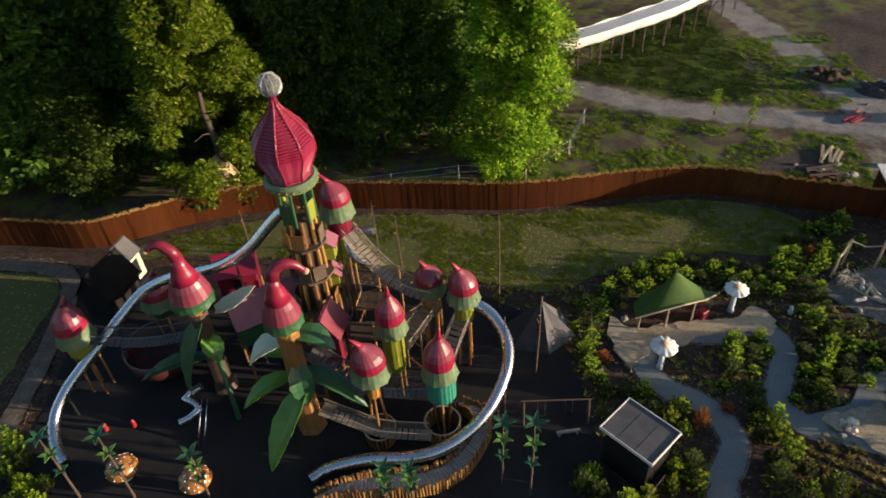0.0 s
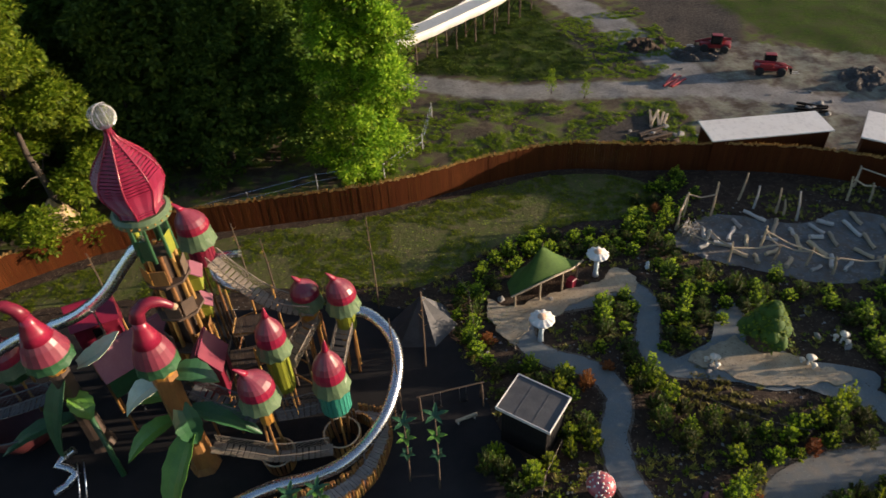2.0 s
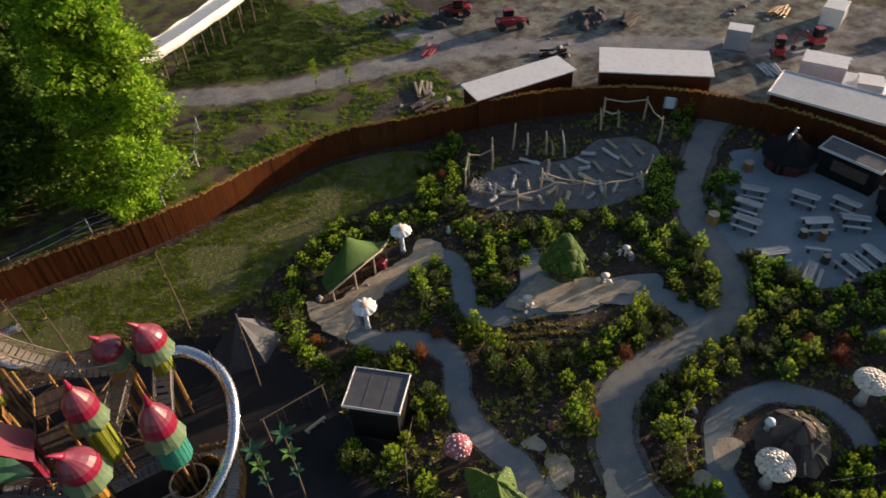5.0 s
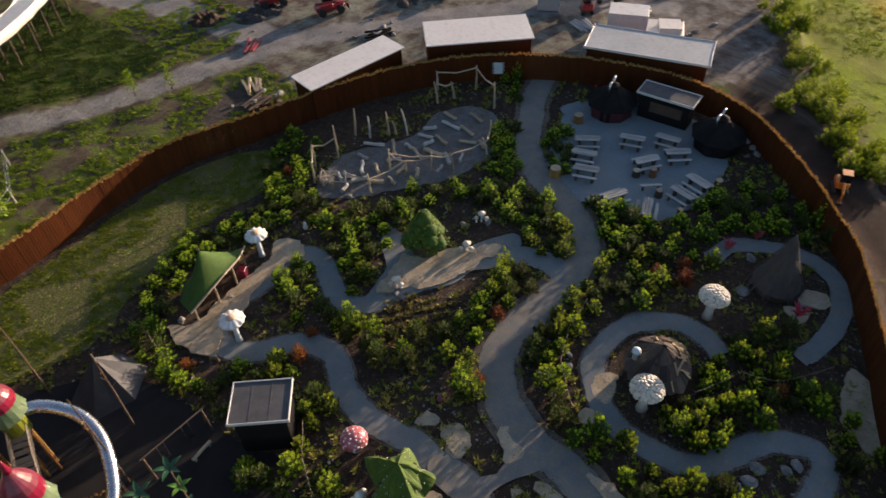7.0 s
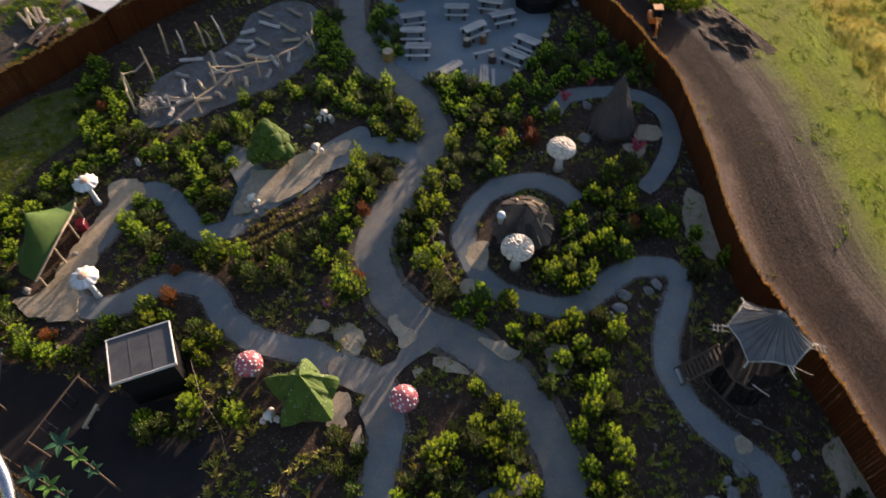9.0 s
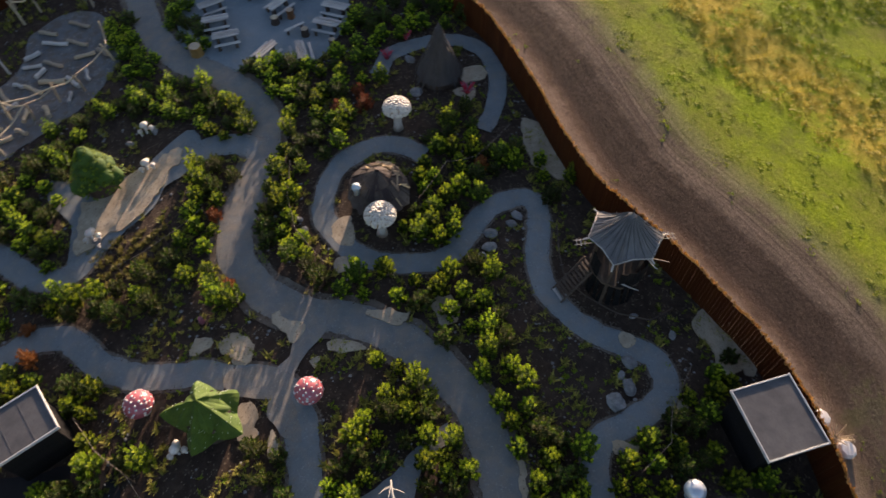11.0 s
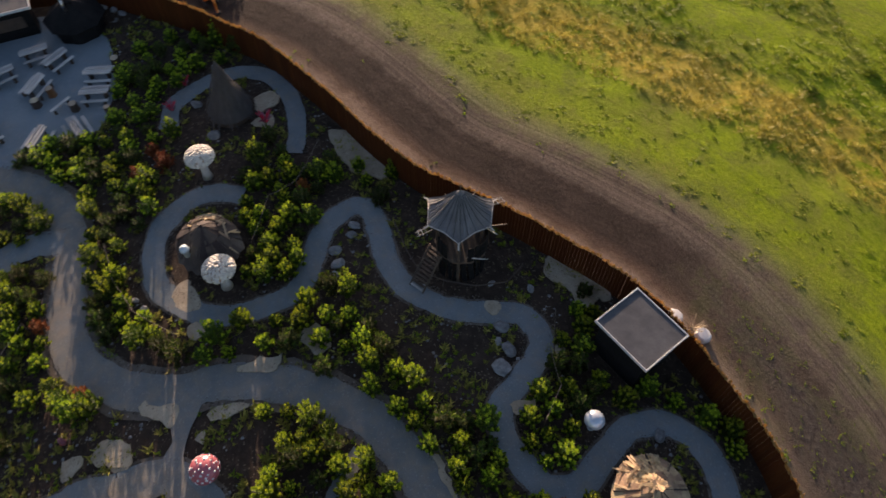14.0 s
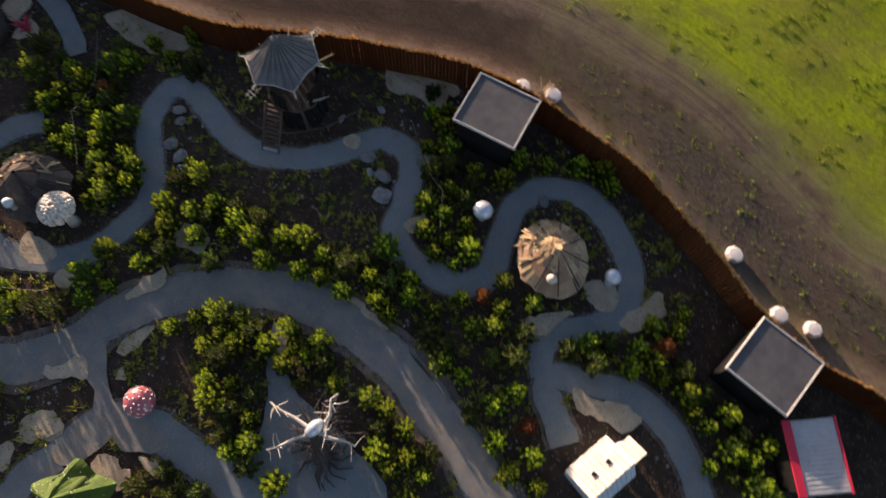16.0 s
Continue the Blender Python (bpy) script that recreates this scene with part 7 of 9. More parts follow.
# huts roofed with bark slabs
def bark_hut(place, turn, label, lit, chimneys, size, splints, side_turn, reach):
    ob = thing("bark_hut", (*place, 0), label, "hut", "bark huts", turn)
    bm = bmesh.new()
    lathe(bm, [(1.45 * size, 0.03), (1.4 * size, 1.2)], 16, lobes=4, depth=0.06)
    part("wall", bm, M_DARKWOOD, ob)
    bm = bmesh.new()
    mound(bm, ellipse(1.95 * size, 1.7 * size, 20, 0.1, 6), (0, 0, 2.7), 1.05, 5, 0.05, 0.12, 0.06)
    part("roof_deck", bm, M_BARKROOF, ob)
    for row, (t0, t1, n) in enumerate(((0.62, 1.06, 20), (0.34, 0.76, 14), (0.06, 0.46, 9))):
        for i in range(n):
            a = 2 * math.pi * (i + 0.5 * (row % 2)) / n + rnd.uniform(-0.06, 0.06)
            e = lambda t, w: Vector((1.95 * size * t * math.cos(a + w), 1.7 * size * t * math.sin(a + w), 1.12 + 1.62 * (1 - t) + 0.05 * row + rnd.uniform(0, 0.06)))
            w = math.pi / n * 1.15
            bm = bmesh.new()
            q = [e(t0, -w * 1.0), e(t1, -w), e(t1 + rnd.uniform(-0.06, 0.08), 0), e(t1, w), e(t0, w * 1.0)]
            top = [bm.verts.new(p + Vector((0, 0, 0.05))) for p in q]
            low = [bm.verts.new(p) for p in q]
            bm.faces.new(top)
            for j in range(5):
                bm.faces.new((low[j], low[(j + 1) % 5], top[(j + 1) % 5], top[j]))
            part("bark_slab", bm, lit, ob)
    for x, y, z, m_c in chimneys:
        bm = bmesh.new()
        lathe(bm, [(0.17, z), (0.15, z + 0.55), (0.27, z + 0.58), (0.22, z + 0.78), (0.03, z + 0.86)], 12, (x, y, 0))
        part("chimney", bm, m_c, ob, "stubby mushroom-capped chimney", True)
    # pale splintered boards heaped on the sun's side, painting its brightness into the roof
    for i in range(splints):
        a = rnd.gauss(0, 0.5) + side_turn
        t = rnd.uniform(1.0 - reach, 1.02)
        c = Vector((1.95 * size * t * math.cos(a), 1.7 * size * t * math.sin(a), 1.24 + 1.62 * (1 - t) + rnd.uniform(0, 0.10)))
        d = rnd.uniform(-0.7, 0.7) + a
        u = Vector((math.cos(d), math.sin(d), -0.75)).normalized()
        if rnd.random() < 0.3:
            u = Vector((-math.sin(a), math.cos(a), rnd.uniform(-0.2, 0.2))).normalized()
        side = u.cross(Vector((0, 0, 1))).normalized() * rnd.uniform(0.035, 0.08)
        p0, p1 = c - u * rnd.uniform(0.2, 0.5), c + u * rnd.uniform(0.2, 0.45)
        q = [p0 - side, p1 - side * 0.8, p1 + side * 0.6 + u * 0.06, p0 + side]
        bm = bmesh.new()
        top = [bm.verts.new(p + Vector((0, 0, 0.05))) for p in q]
        low = [bm.verts.new(p) for p in q]
        bm.faces.new(top)
        for j in range(4):
            bm.faces.new((low[j], low[(j + 1) % 4], top[(j + 1) % 4], top[j]))
        part("splint", bm, M_THATCH if i % 3 else M_LITBARK, ob, "split board, pale for sun on this side")
    # radial battens
    for i in range(9):
        a = 2 * math.pi * i / 9 + 0.2
        bm = bmesh.new()
        tube(bm, [(1.95 * size * t * math.cos(a), 1.7 * size * t * math.sin(a), 1.24 + 1.62 * (1 - t)) for t in (0.05, 0.5, 1.02)], 0.04, 5)
        part("batten", bm, M_BARKROOF, ob)
    bm = bmesh.new()
    box(bm, (0, -1.45 * size, 0.62), (0.7, 0.1, 1.15), None, 0.02)
    part("door", bm, M_TIMBER, ob)
    return ob


# dark and tan slabs are shaded and sunlit copies of one bark
bark_hut((24.8, 6.0), 20, "round dark bark-slab hut with sunlight painted on in pale splints", M_BARKROOF, ((-0.35, 1.35, 1.6, M_BLUEWHITE),), 1.0, 44, -0.75, 0.42)
bark_hut((4.5, -11.4), -30, "round hut roofed with bark slabs and splints painted sunlit tan", M_LITBARK, ((-1.2, 0.5, 1.3, M_CREAM),), 1.0, 80, 0.55, 0.95)


# stilt lookout with canvas hat
def lookout():
    ob = thing("lookout_hut", (19.85, -7.4, 0), "lookout hut on stilts under a pointed grey canvas roof", "hut")
    corners = [(1.55, 1.4), (-0.05, 1.95), (-1.6, 0.8), (-1.1, -1.1), (0.45, -1.85)]
    rim = []
    for (x0, y0), (x1, y1) in zip(corners, corners[1:] + corners[:1]):
        rim += [(x0, y0), (0.5 * (x0 + x1) * 0.98, 0.5 * (y0 + y1) * 0.98)]
    bm = bmesh.new()
    mound(bm, rim, (0.35, 0.1, 6.6), [4.75 if i % 2 == 0 else 4.95 for i in range(10)], 9, 0.30, 0.09)
    part("canvas_roof", bm, M_CANVAS, ob, "sagging grey canvas with drawn-out corners")
    # slats laid over the roof towards the corners; pale frayed hems paint in its sunlit faces
    for i in range(10):
        (x0, y0), (x1, y1) = rim[i], rim[(i + 1) % 10]
        for k in range(4):
            f = (k + 0.5) / 4
            px, py = x0 + (x1 - x0) * f, y0 + (y1 - y0) * f
            bm = bmesh.new()
            pts = [(0.35 + (px - 0.35) * t, 0.1 + (py - 0.1) * t, 4.85 + 1.75 * max(0.0, 1 - t) ** 1.3 + 0.05) for t in (0.12, 0.4, 0.7, 1.02)]
            tube(bm, pts, [0.02, 0.03, 0.03, 0.02], 4)
            part("roof_slat", bm, M_CANVAS if k % 2 else M_FELT, ob)
        bm = bmesh.new()
        tube(bm, [(x0 * 1.01, y0 * 1.01, 4.80 if i % 2 == 0 else 5.0), (x1 * 1.01, y1 * 1.01, 5.0 if i % 2 == 0 else 4.80)], 0.028, 5)
        part("hem", bm, M_BLEACHED, ob, "frayed canvas hem, pale for sun on the roof")
    # lattice frames of bleached sticks reaching out under the eaves
    for x, y, a, n in ((-0.15, 2.2, 95, 3), (0.5, -2.1, -75, 3)):
        for s in (-0.16, 0.16):
            bm = bmesh.new()
            box(bm, (0, s * 0.8, 0), (0.9, 0.035, 0.04), None, 0.008)
            o = part("lattice_bar", bm, M_PALEWOOD, ob, "bleached stick")
            o.matrix_basis = pose(x, y, 4.5, 0, 12, a)
        for j in range(n):
            bm = bmesh.new()
            box(bm, (-0.1 + 0.2 * j, 0.04 * (j % 2), 0.03), (0.035, 0.42, 0.03), None, 0.008)
            o = part("lattice_bar", bm, M_GREYWOOD, ob)
            o.matrix_basis = pose(x, y, 4.5, 0, 12, a)
    bm = bmesh.new()
    tube(bm, [(0.35, 0.1, 6.4), (0.35, 0.1, 7.0)], [0.06, 0.03], 6)
    part("mast", bm, M_DARKWOOD, ob)
    for i in range(0, 10, 2):
        x, y = rim[i]
        post(ob, (x * 0.72, y * 0.72, 0.03), (x * 0.72, y * 0.72, 4.7), 0.1, M_DARKWOOD, "stilt")
        bm = bmesh.new()
        tube(bm, [(x * 0.6, y * 0.6, 4.5), (x * 1.0, y * 1.0, 4.72), (x * 1.18, y * 1.12, 4.62)], 0.045, 5)
        part("outrigger", bm, M_BLEACHED, ob, "bleached branch outrigger")
    bm = bmesh.new()
    lathe(bm, [(1.5, 2.25), (1.5, 2.4)], 10)
    part("floor", bm, M_DARKWOOD, ob)
    for i in range(24):
        a = 2 * math.pi * i / 24
        if 2.3 < a < 2.9:
            continue
        bm = bmesh.new()
        box(bm, (1.42 * math.cos(a), 1.42 * math.sin(a), 3.0), (0.05, 0.34, 1.3 + 0.2 * (i % 2)), rotz(math.degrees(a)), 0.01)
        part("wall_board", bm, M_BLACK, ob)
    # slanted black boards added for the shade of the open undercroft, and leaning branches
    for i in range(20):
        a = 2 * math.pi * i / 20 + 0.1
        if 0.6 < a < 1.5:
            continue
        bm = bmesh.new()
        box(bm, (1.3 * math.cos(a), 1.3 * math.sin(a), 1.15), (0.05, rnd.uniform(0.22, 0.36), rnd.uniform(1.9, 2.3)), rotz(math.degrees(a)) @ Matrix.Rotation(radians(rnd.uniform(-7, 7)), 4, "X"), 0.01)
        part("undercroft_board", bm, M_BLACK, ob)
    for i in range(6):
        a = rnd.uniform(0, 6.28)
        z = rnd.uniform(2.6, 4.6)
        bm = bmesh.new()
        q = Vector((1.5 * math.cos(a), 1.5 * math.sin(a), z))
        d = Vector((math.cos(a + rnd.uniform(-0.9, 0.9)), math.sin(a + rnd.uniform(-0.9, 0.9)), rnd.uniform(-0.2, 0.35)))
        tube(bm, [q - d * 0.4, q + d * 0.4, q + d * rnd.uniform(0.7, 1.2) + Vector((0, 0, rnd.uniform(-0.15, 0.15)))], [0.05, 0.04, 0.02], 5)
        part("branch", bm, M_BLEACHED if i % 3 == 0 else M_DARKWOOD, ob)
    # stair down to the path
    top, bot = Vector((0.0, 1.45, 2.3)), Vector((-0.9, 2.95, 0.1))
    for s in (-0.45, 0.45):
        bm = bmesh.new()
        off = Vector((s * 0.85, s * 0.55, 0))
        tube(bm, [top + off, bot + off], 0.06, 5)
        part("stair_string", bm, M_DARKWOOD, ob)
    for i in range(11):
        p = top.lerp(bot, (i + 0.5) / 11)
        bm = bmesh.new()
        box(bm, p, (0.9, 0.13, 0.05), rotz(33), 0.006)
        part("stair_tread", bm, M_DARKWOOD if i < 10 else M_GREYWOOD, ob)


lookout()


# white cottage, red-edged kiosk
def cottage():
    """Steep-roofed play cottage: the long slope looks towards the sun, the short one falls away behind the ridge."""
    ob = thing("white_cottage", (-3.85, -5.8, 0), "small white play cottage with a bright slatted roof", "play house", "", -3)
    bm = bmesh.new()
    box(bm, (-0.25, 0, 1.1), (1.5, 2.1, 2.15), None, 0.03)
    part("body", bm, M_BLUEWHITE, ob, "pale turquoise board wall")
    for i in range(9):
        y = -1.22 + 0.275 * (i + 0.5)
        for (x0, z0), (x1, z1), m_r in (((0.80, 2.30), (-0.74, 3.12), M_CREAM), ((-1.35, 1.75), (-0.70, 3.12), M_BLUEWHITE)):
            bm = bmesh.new()
            long = math.hypot(x1 - x0, z1 - z0)
            tilt = math.degrees(math.atan2(z0 - z1, x1 - x0)) if x1 > x0 else math.degrees(math.atan2(z1 - z0, x0 - x1))
            box(bm, ((x0 + x1) / 2, y, (z0 + z1) / 2 + 0.012 * (i % 2)), (long + 0.06 * (i % 2), 0.262, 0.05), Matrix.Rotation(radians(tilt), 4, "Y"), 0.012)
            part("roof_board", bm, m_r, ob)
    for y in (-1.06, 1.06):
        bm = bmesh.new()
        v = [bm.verts.new((x, y + o, z)) for o in (-0.03, 0.03) for x, z in ((-1.0, 2.17), (0.5, 2.17), (0.4, 2.42), (-0.74, 3.02))]
        bm.faces.new(v[:4])
        bm.faces.new(v[7:3:-1])
        for i in range(4):
            bm.faces.new((v[i], v[(i + 1) % 4], v[4 + (i + 1) % 4], v[4 + i]))
        part("gable", bm, M_BLUEWHITE, ob)
    bm = bmesh.new()
    box(bm, (-0.45, -1.62, 0.9), (0.85, 0.7, 1.75), None, 0.03)
    part("porch", bm, M_BLUEWHITE, ob, "pale turquoise porch")
    for i in range(3):
        bm = bmesh.new()
        box(bm, (-0.42, -1.42 - 0.29 * i, 2.02), (1.1, 0.275, 0.05), Matrix.Rotation(radians(24), 4, "Y"), 0.012)
        part("porch_roof_board", bm, M_CREAM, ob)
    slope = Matrix.Rotation(math.atan2(0.82, 1.54), 4, "Y")
    for y in (-0.42, 0.42):
        bm = bmesh.new()
        box(bm, (-0.05, y, 2.80), (0.34, 0.30, 0.07), slope, 0.012)
        light = part("roof_light", bm, M_CREAM, ob, "small framed roof light")
        bm = bmesh.new()
        box(bm, (-0.03, y, 2.842), (0.25, 0.21, 0.02), slope, 0.004)
        part("pane", bm, M_WINDOW, light)
    for y in (-0.45, 0.4):
        bm = bmesh.new()
        box(bm, (0.515, y, 1.25), (0.04, 0.4, 0.5), None, 0.01)
        part("window", bm, M_WINDOW, ob)
    return ob


cottage()
ob = thing("kiosk", (-9.91, -13.4, 0), "kiosk with a ribbed grey roof edged in bright red", "kiosk", "", 143.8)
bm = bmesh.new()
box(bm, (0, 0, 1.2), (2.9, 1.8, 2.3), None, 0.02)
part("body", bm, M_BLACK, ob)
lean = Matrix.Rotation(radians(5), 4, "X")
bm = bmesh.new()
box(bm, (0, 0, 2.5), (3.2, 2.1, 0.08), lean, 0.01)
part("roof", bm, M_GREYROOF, ob)
for i in range(16):
    bm = bmesh.new()
    box(bm, (-1.5 + 0.2 * i, 0, 2.555), (0.07, 2.06, 0.05), lean, 0.012)
    part("roof_rib", bm, M_GREYROOF, ob)
for py, sy, sz in ((1.08, 0.09, 0.2), (-1.05, 0.36, 0.14)):
    bm = bmesh.new()
    box(bm, (0, py, 2.55 + 0.087 * py), (3.3, sy, sz), lean, 0.01)
    part("roof_edge", bm, M_EDGERED, ob, "bright red roof edge")

# dark playground tent
ob = thing("dark_tent", (4.8, 30.2, 0), "dark pointed canvas tent at the playground's edge", "tent", "", 12)
for i in range(6):
    a0, a1 = 2 * math.pi * (i - 0.5) / 6, 2 * math.pi * (i + 0.5) / 6
    corner = [Vector((2.35 * math.cos(a), 2.05 * math.sin(a), 0.1)) for a in (a0, a1)]
    top = Vector((0.1, 0, 2.75))
    bm = bmesh.new()
    rows = []
    for k in range(6):
        t = k / 5
        p, q = top.lerp(corner[0], 0.03 + 0.97 * t), top.lerp(corner[1], 0.03 + 0.97 * t)
        rows.append([p, p.lerp(q, 0.5) * (1 - 0.05 * t * (1 - t) * 4) - Vector((0, 0, 0.12 * t * (1 - t) * 4)), q])
    for off in (0.0, -0.03):
        made = [[bm.verts.new(v + Vector((0, 0, off))) for v in row] for row in rows]
        for u, v in zip(made, made[1:]):
            for k in range(2):
                bm.faces.new((u[k], v[k], v[k + 1], u[k + 1]))
    part("canvas_panel", bm, M_FELT if i in (0, 5) else M_DARKCANVAS, ob, "paler grey canvas panel" if i in (0, 5) else "")
post(ob, (0.1, 0, 0), (0.1, 0, 3.1), 0.06, M_DARKWOOD, "pole")


# grill huts at the picnic place
def kota(place, turn):
    ob = thing("grill_hut", (*place, 0), "dark eight-sided grill hut with a smoke hood and bent steel flues", "hut", "grill huts", turn)
    bm = bmesh.new()
    lathe(bm, [(1.75, 0.03), (1.75, 1.35)], 8)
    part("wall", bm, M_MAROON if turn else M_BLACK, ob, "low panelled wall")
    for i in range(8):
        a0, a1 = 2 * math.pi * i / 8, 2 * math.pi * (i + 1) / 8
        bm = bmesh.new()
        q = [(2.15 * math.cos(a0), 2.15 * math.sin(a0), 1.2), (2.15 * math.cos(a1), 2.15 * math.sin(a1), 1.2), (0.4 * math.cos(a1), 0.4 * math.sin(a1), 2.45), (0.4 * math.cos(a0), 0.4 * math.sin(a0), 2.45)]
        top = [bm.verts.new((x, y, z + 0.05)) for x, y, z in q]
        low = [bm.verts.new(p) for p in q]
        bm.faces.new(top)
        for j in range(4):
            bm.faces.new((low[j], low[(j + 1) % 4], top[(j + 1) % 4], top[j]))
        part("roof_panel", bm, M_BLACK, ob)
    bm = bmesh.new()
    lathe(bm, [(0.42, 2.4), (0.42, 2.6), (0.5, 2.65), (0.1, 2.85)], 8)
    part("smoke_hood", bm, M_BLACK, ob)
    for s in (0.3, -0.7):
        bm = bmesh.new()
        tube(bm, [(s, 0.2, 2.1), (s, 0.2, 2.8), (s + 0.15, 0.2, 3.0), (s + 0.45, 0.2, 2.95)], 0.1, 8)
        part("flue", bm, M_STEEL, ob, "bent steel flue", True)
    bm = bmesh.new()
    box(bm, (-1.65, 0, 0.75), (0.12, 0.8, 1.3), None, 0.02)
    part("door", bm, M_BLACK, ob)


kota((46.2, 21.2), 12)
kota((47.0, 12.4), 0)


# ---- mushrooms ----
def cap_profile(r, h, n=8):
    return [(r * math.sin(math.pi / 2 * i / n) if i else 0.02, h * math.cos(math.pi / 2 * i / n)) for i in range(n + 1)]


def parasol(place, r, tall):
    ob = thing("parasol_mushroom", (*place, 0), "white frilled parasol mushroom with a peach centre", "mushroom", "parasol mushrooms")
    bm = bmesh.new()
    lathe(bm, [(0.22, 0.03), (0.16, 0.4), (0.15, tall * 0.7), (0.26, tall)], 12)
    part("stalk", bm, M_BLUEWHITE, ob, "", True)
    bm = bmesh.new()
    loops = []
    for q, z in ((0.1, 0.02), (0.5, 0.0), (0.85, -0.06), (1.0, -0.02), (1.02, 0.05), (0.86, 0.10), (0.55, 0.2), (0.25, 0.3), (0.03, 0.33)):
        k = max(0, (q - 0.5) / 0.5)
        loops.append([(r * q * (1 + 0.035 * k * math.cos(11 * a)) * math.cos(a), r * q * (1 + 0.035 * k * math.cos(11 * a)) * math.sin(a), tall + z + 0.035 * k * math.cos(11 * a + 0.7)) for a in (2 * math.pi * i / 55 for i in range(55))])
    rings(bm, loops, True)
    cap = part("cap", bm, M_WHITE, ob, "white frilled cap", True)
    bm = bmesh.new()
    lathe(bm, [(r * 0.42, tall + 0.24), (r * 0.3, tall + 0.30), (r * 0.1, tall + 0.36), (0.02, tall + 0.37)], 16)
    part("cap_centre", bm, M_PEACH, cap, "peach centre", True)


parasol((17.25, 31.4), 0.72, 1.95)
parasol((11.66, 26.9), 0.76, 1.95)


def scaly(place, r, tall):
    ob = thing("scaly_mushroom", (*place, 0), "large cream mushroom with a scaly cobbled cap", "mushroom", "scaly mushrooms")
    bm = bmesh.new()
    lathe(bm, [(0.34, 0.03), (0.26, 0.5), (0.24, tall * 0.75), (0.32, tall)], 12)
    part("stalk", bm, M_CREAM, ob, "", True)
    bm = bmesh.new()
    lathe(bm, [(0.3, tall - 0.05), (r * 0.92, tall - 0.08)] + [(a, tall + b) for a, b in reversed(cap_profile(r, r * 0.62))], 26)
    cap = part("cap", bm, M_CAPBASE, ob, "tan domed cap", True)
    sc = bmesh.new()
    bmesh.ops.create_icosphere(sc, subdivisions=1, radius=0.115)
    bmesh.ops.scale(sc, vec=(1.0, 1.25, 0.5), verts=sc.verts)
    me = finish("scale", sc, M_CREAM, True)
    for ring_ in range(1, 8):
        t = ring_ / 7.4 * math.pi / 2
        n = max(4, int(2 * math.pi * r * math.sin(t) / 0.21))
        for i in range(n):
            a = 2 * math.pi * (i + 0.5 * (ring_ % 2)) / n + rnd.uniform(-0.08, 0.08)
            o = new("scale", me)
            o.parent = cap
            o.matrix_basis = pose(r * math.sin(t) * math.cos(a), r * math.sin(t) * math.sin(a), tall + 0.62 * r * math.cos(t), 0, math.degrees(t) * 0.75, math.degrees(a)) @ Matrix.Diagonal((rnd.uniform(0.8, 1.15), rnd.uniform(0.8, 1.15), 1, 1))


scaly((22.4, 5.6), 0.88, 1.9)
scaly((30.6, 5.55), 0.86, 1.9)


def toadstool(place, r, tall, paint, label, spots, group):
    ob = thing("toadstool", (*place, 0), label, "toadstool", group)
    bm = bmesh.new()
    lathe(bm, [(0.3, 0.03), (0.24, 0.4), (0.24, tall)], 12)
    part("stalk", bm, M_WHITE, ob, "white stalk", True)
    bm = bmesh.new()
    lathe(bm, [(0.25, tall - 0.05), (r * 0.9, tall - 0.1), (r * 1.0, tall)] + [(a, tall + b) for a, b in reversed(cap_profile(r, r * 0.85)[:-1])], 26)
    cap = part("cap", bm, paint, ob, "glossy spotted cap", True)
    sp = bmesh.new()
    bmesh.ops.create_icosphere(sp, subdivisions=1, radius=0.075)
    bmesh.ops.scale(sp, vec=(1, 1, 0.4), verts=sp.verts)
    me = finish("spot", sp, M_WHITE, True)
    for i in range(spots):
        t = math.acos(1 - (i + 0.5) / spots * 0.95)
        a = i * 2.39996 + rnd.uniform(-0.25, 0.25)
        o = new("spot", me)
        o.parent = cap
        s = rnd.uniform(0.6, 1.15)
        o.matrix_basis = pose(r * math.sin(t) * math.cos(a), r * math.sin(t) * math.sin(a), tall + 0.85 * r * math.cos(t), 0, math.degrees(t), math.degrees(a)) @ Matrix.Diagonal((s, s, 1, 1))


for x, y in ((12.2, 7.98), (10.9, 16.2)):
    toadstool((x, y), 0.74, 0.95, M_TOADRED, "glossy dark pink toadstool with white spots", 46, "pink toadstools")
toadstool((-18.5, 20.5), 0.85, 0.9, M_TOADBROWN, "glossy orange-brown toadstool with white spots", 34, "brown toadstools")
toadstool((-14.3, 19.7), 0.85, 0.9, M_TOADBROWN, "glossy orange-brown toadstool with white spots", 34, "brown toadstools")
for x, y, r, h in ((8.7, -10.5, 0.52, 1.1), (1.85, -13.0, 0.42, 1.1)):
    ob = thing("silver_mushroom", (x, y, 0), "small shiny silver-blue dome mushroom", "mushroom", "silver mushrooms")
    bm = bmesh.new()
    lathe(bm, [(0.2, 0.03), (0.15, h)], 10)
    part("stalk", bm, M_BLUEWHITE, ob)
    bm = bmesh.new()
    lathe(bm, [(0.16, h - 0.04), (r, h - 0.02)] + [(a, h + b) for a, b in reversed(cap_profile(r, r * 0.9)[:-1])], 24)
    part("cap", bm, M_SILVER, ob, "", True)


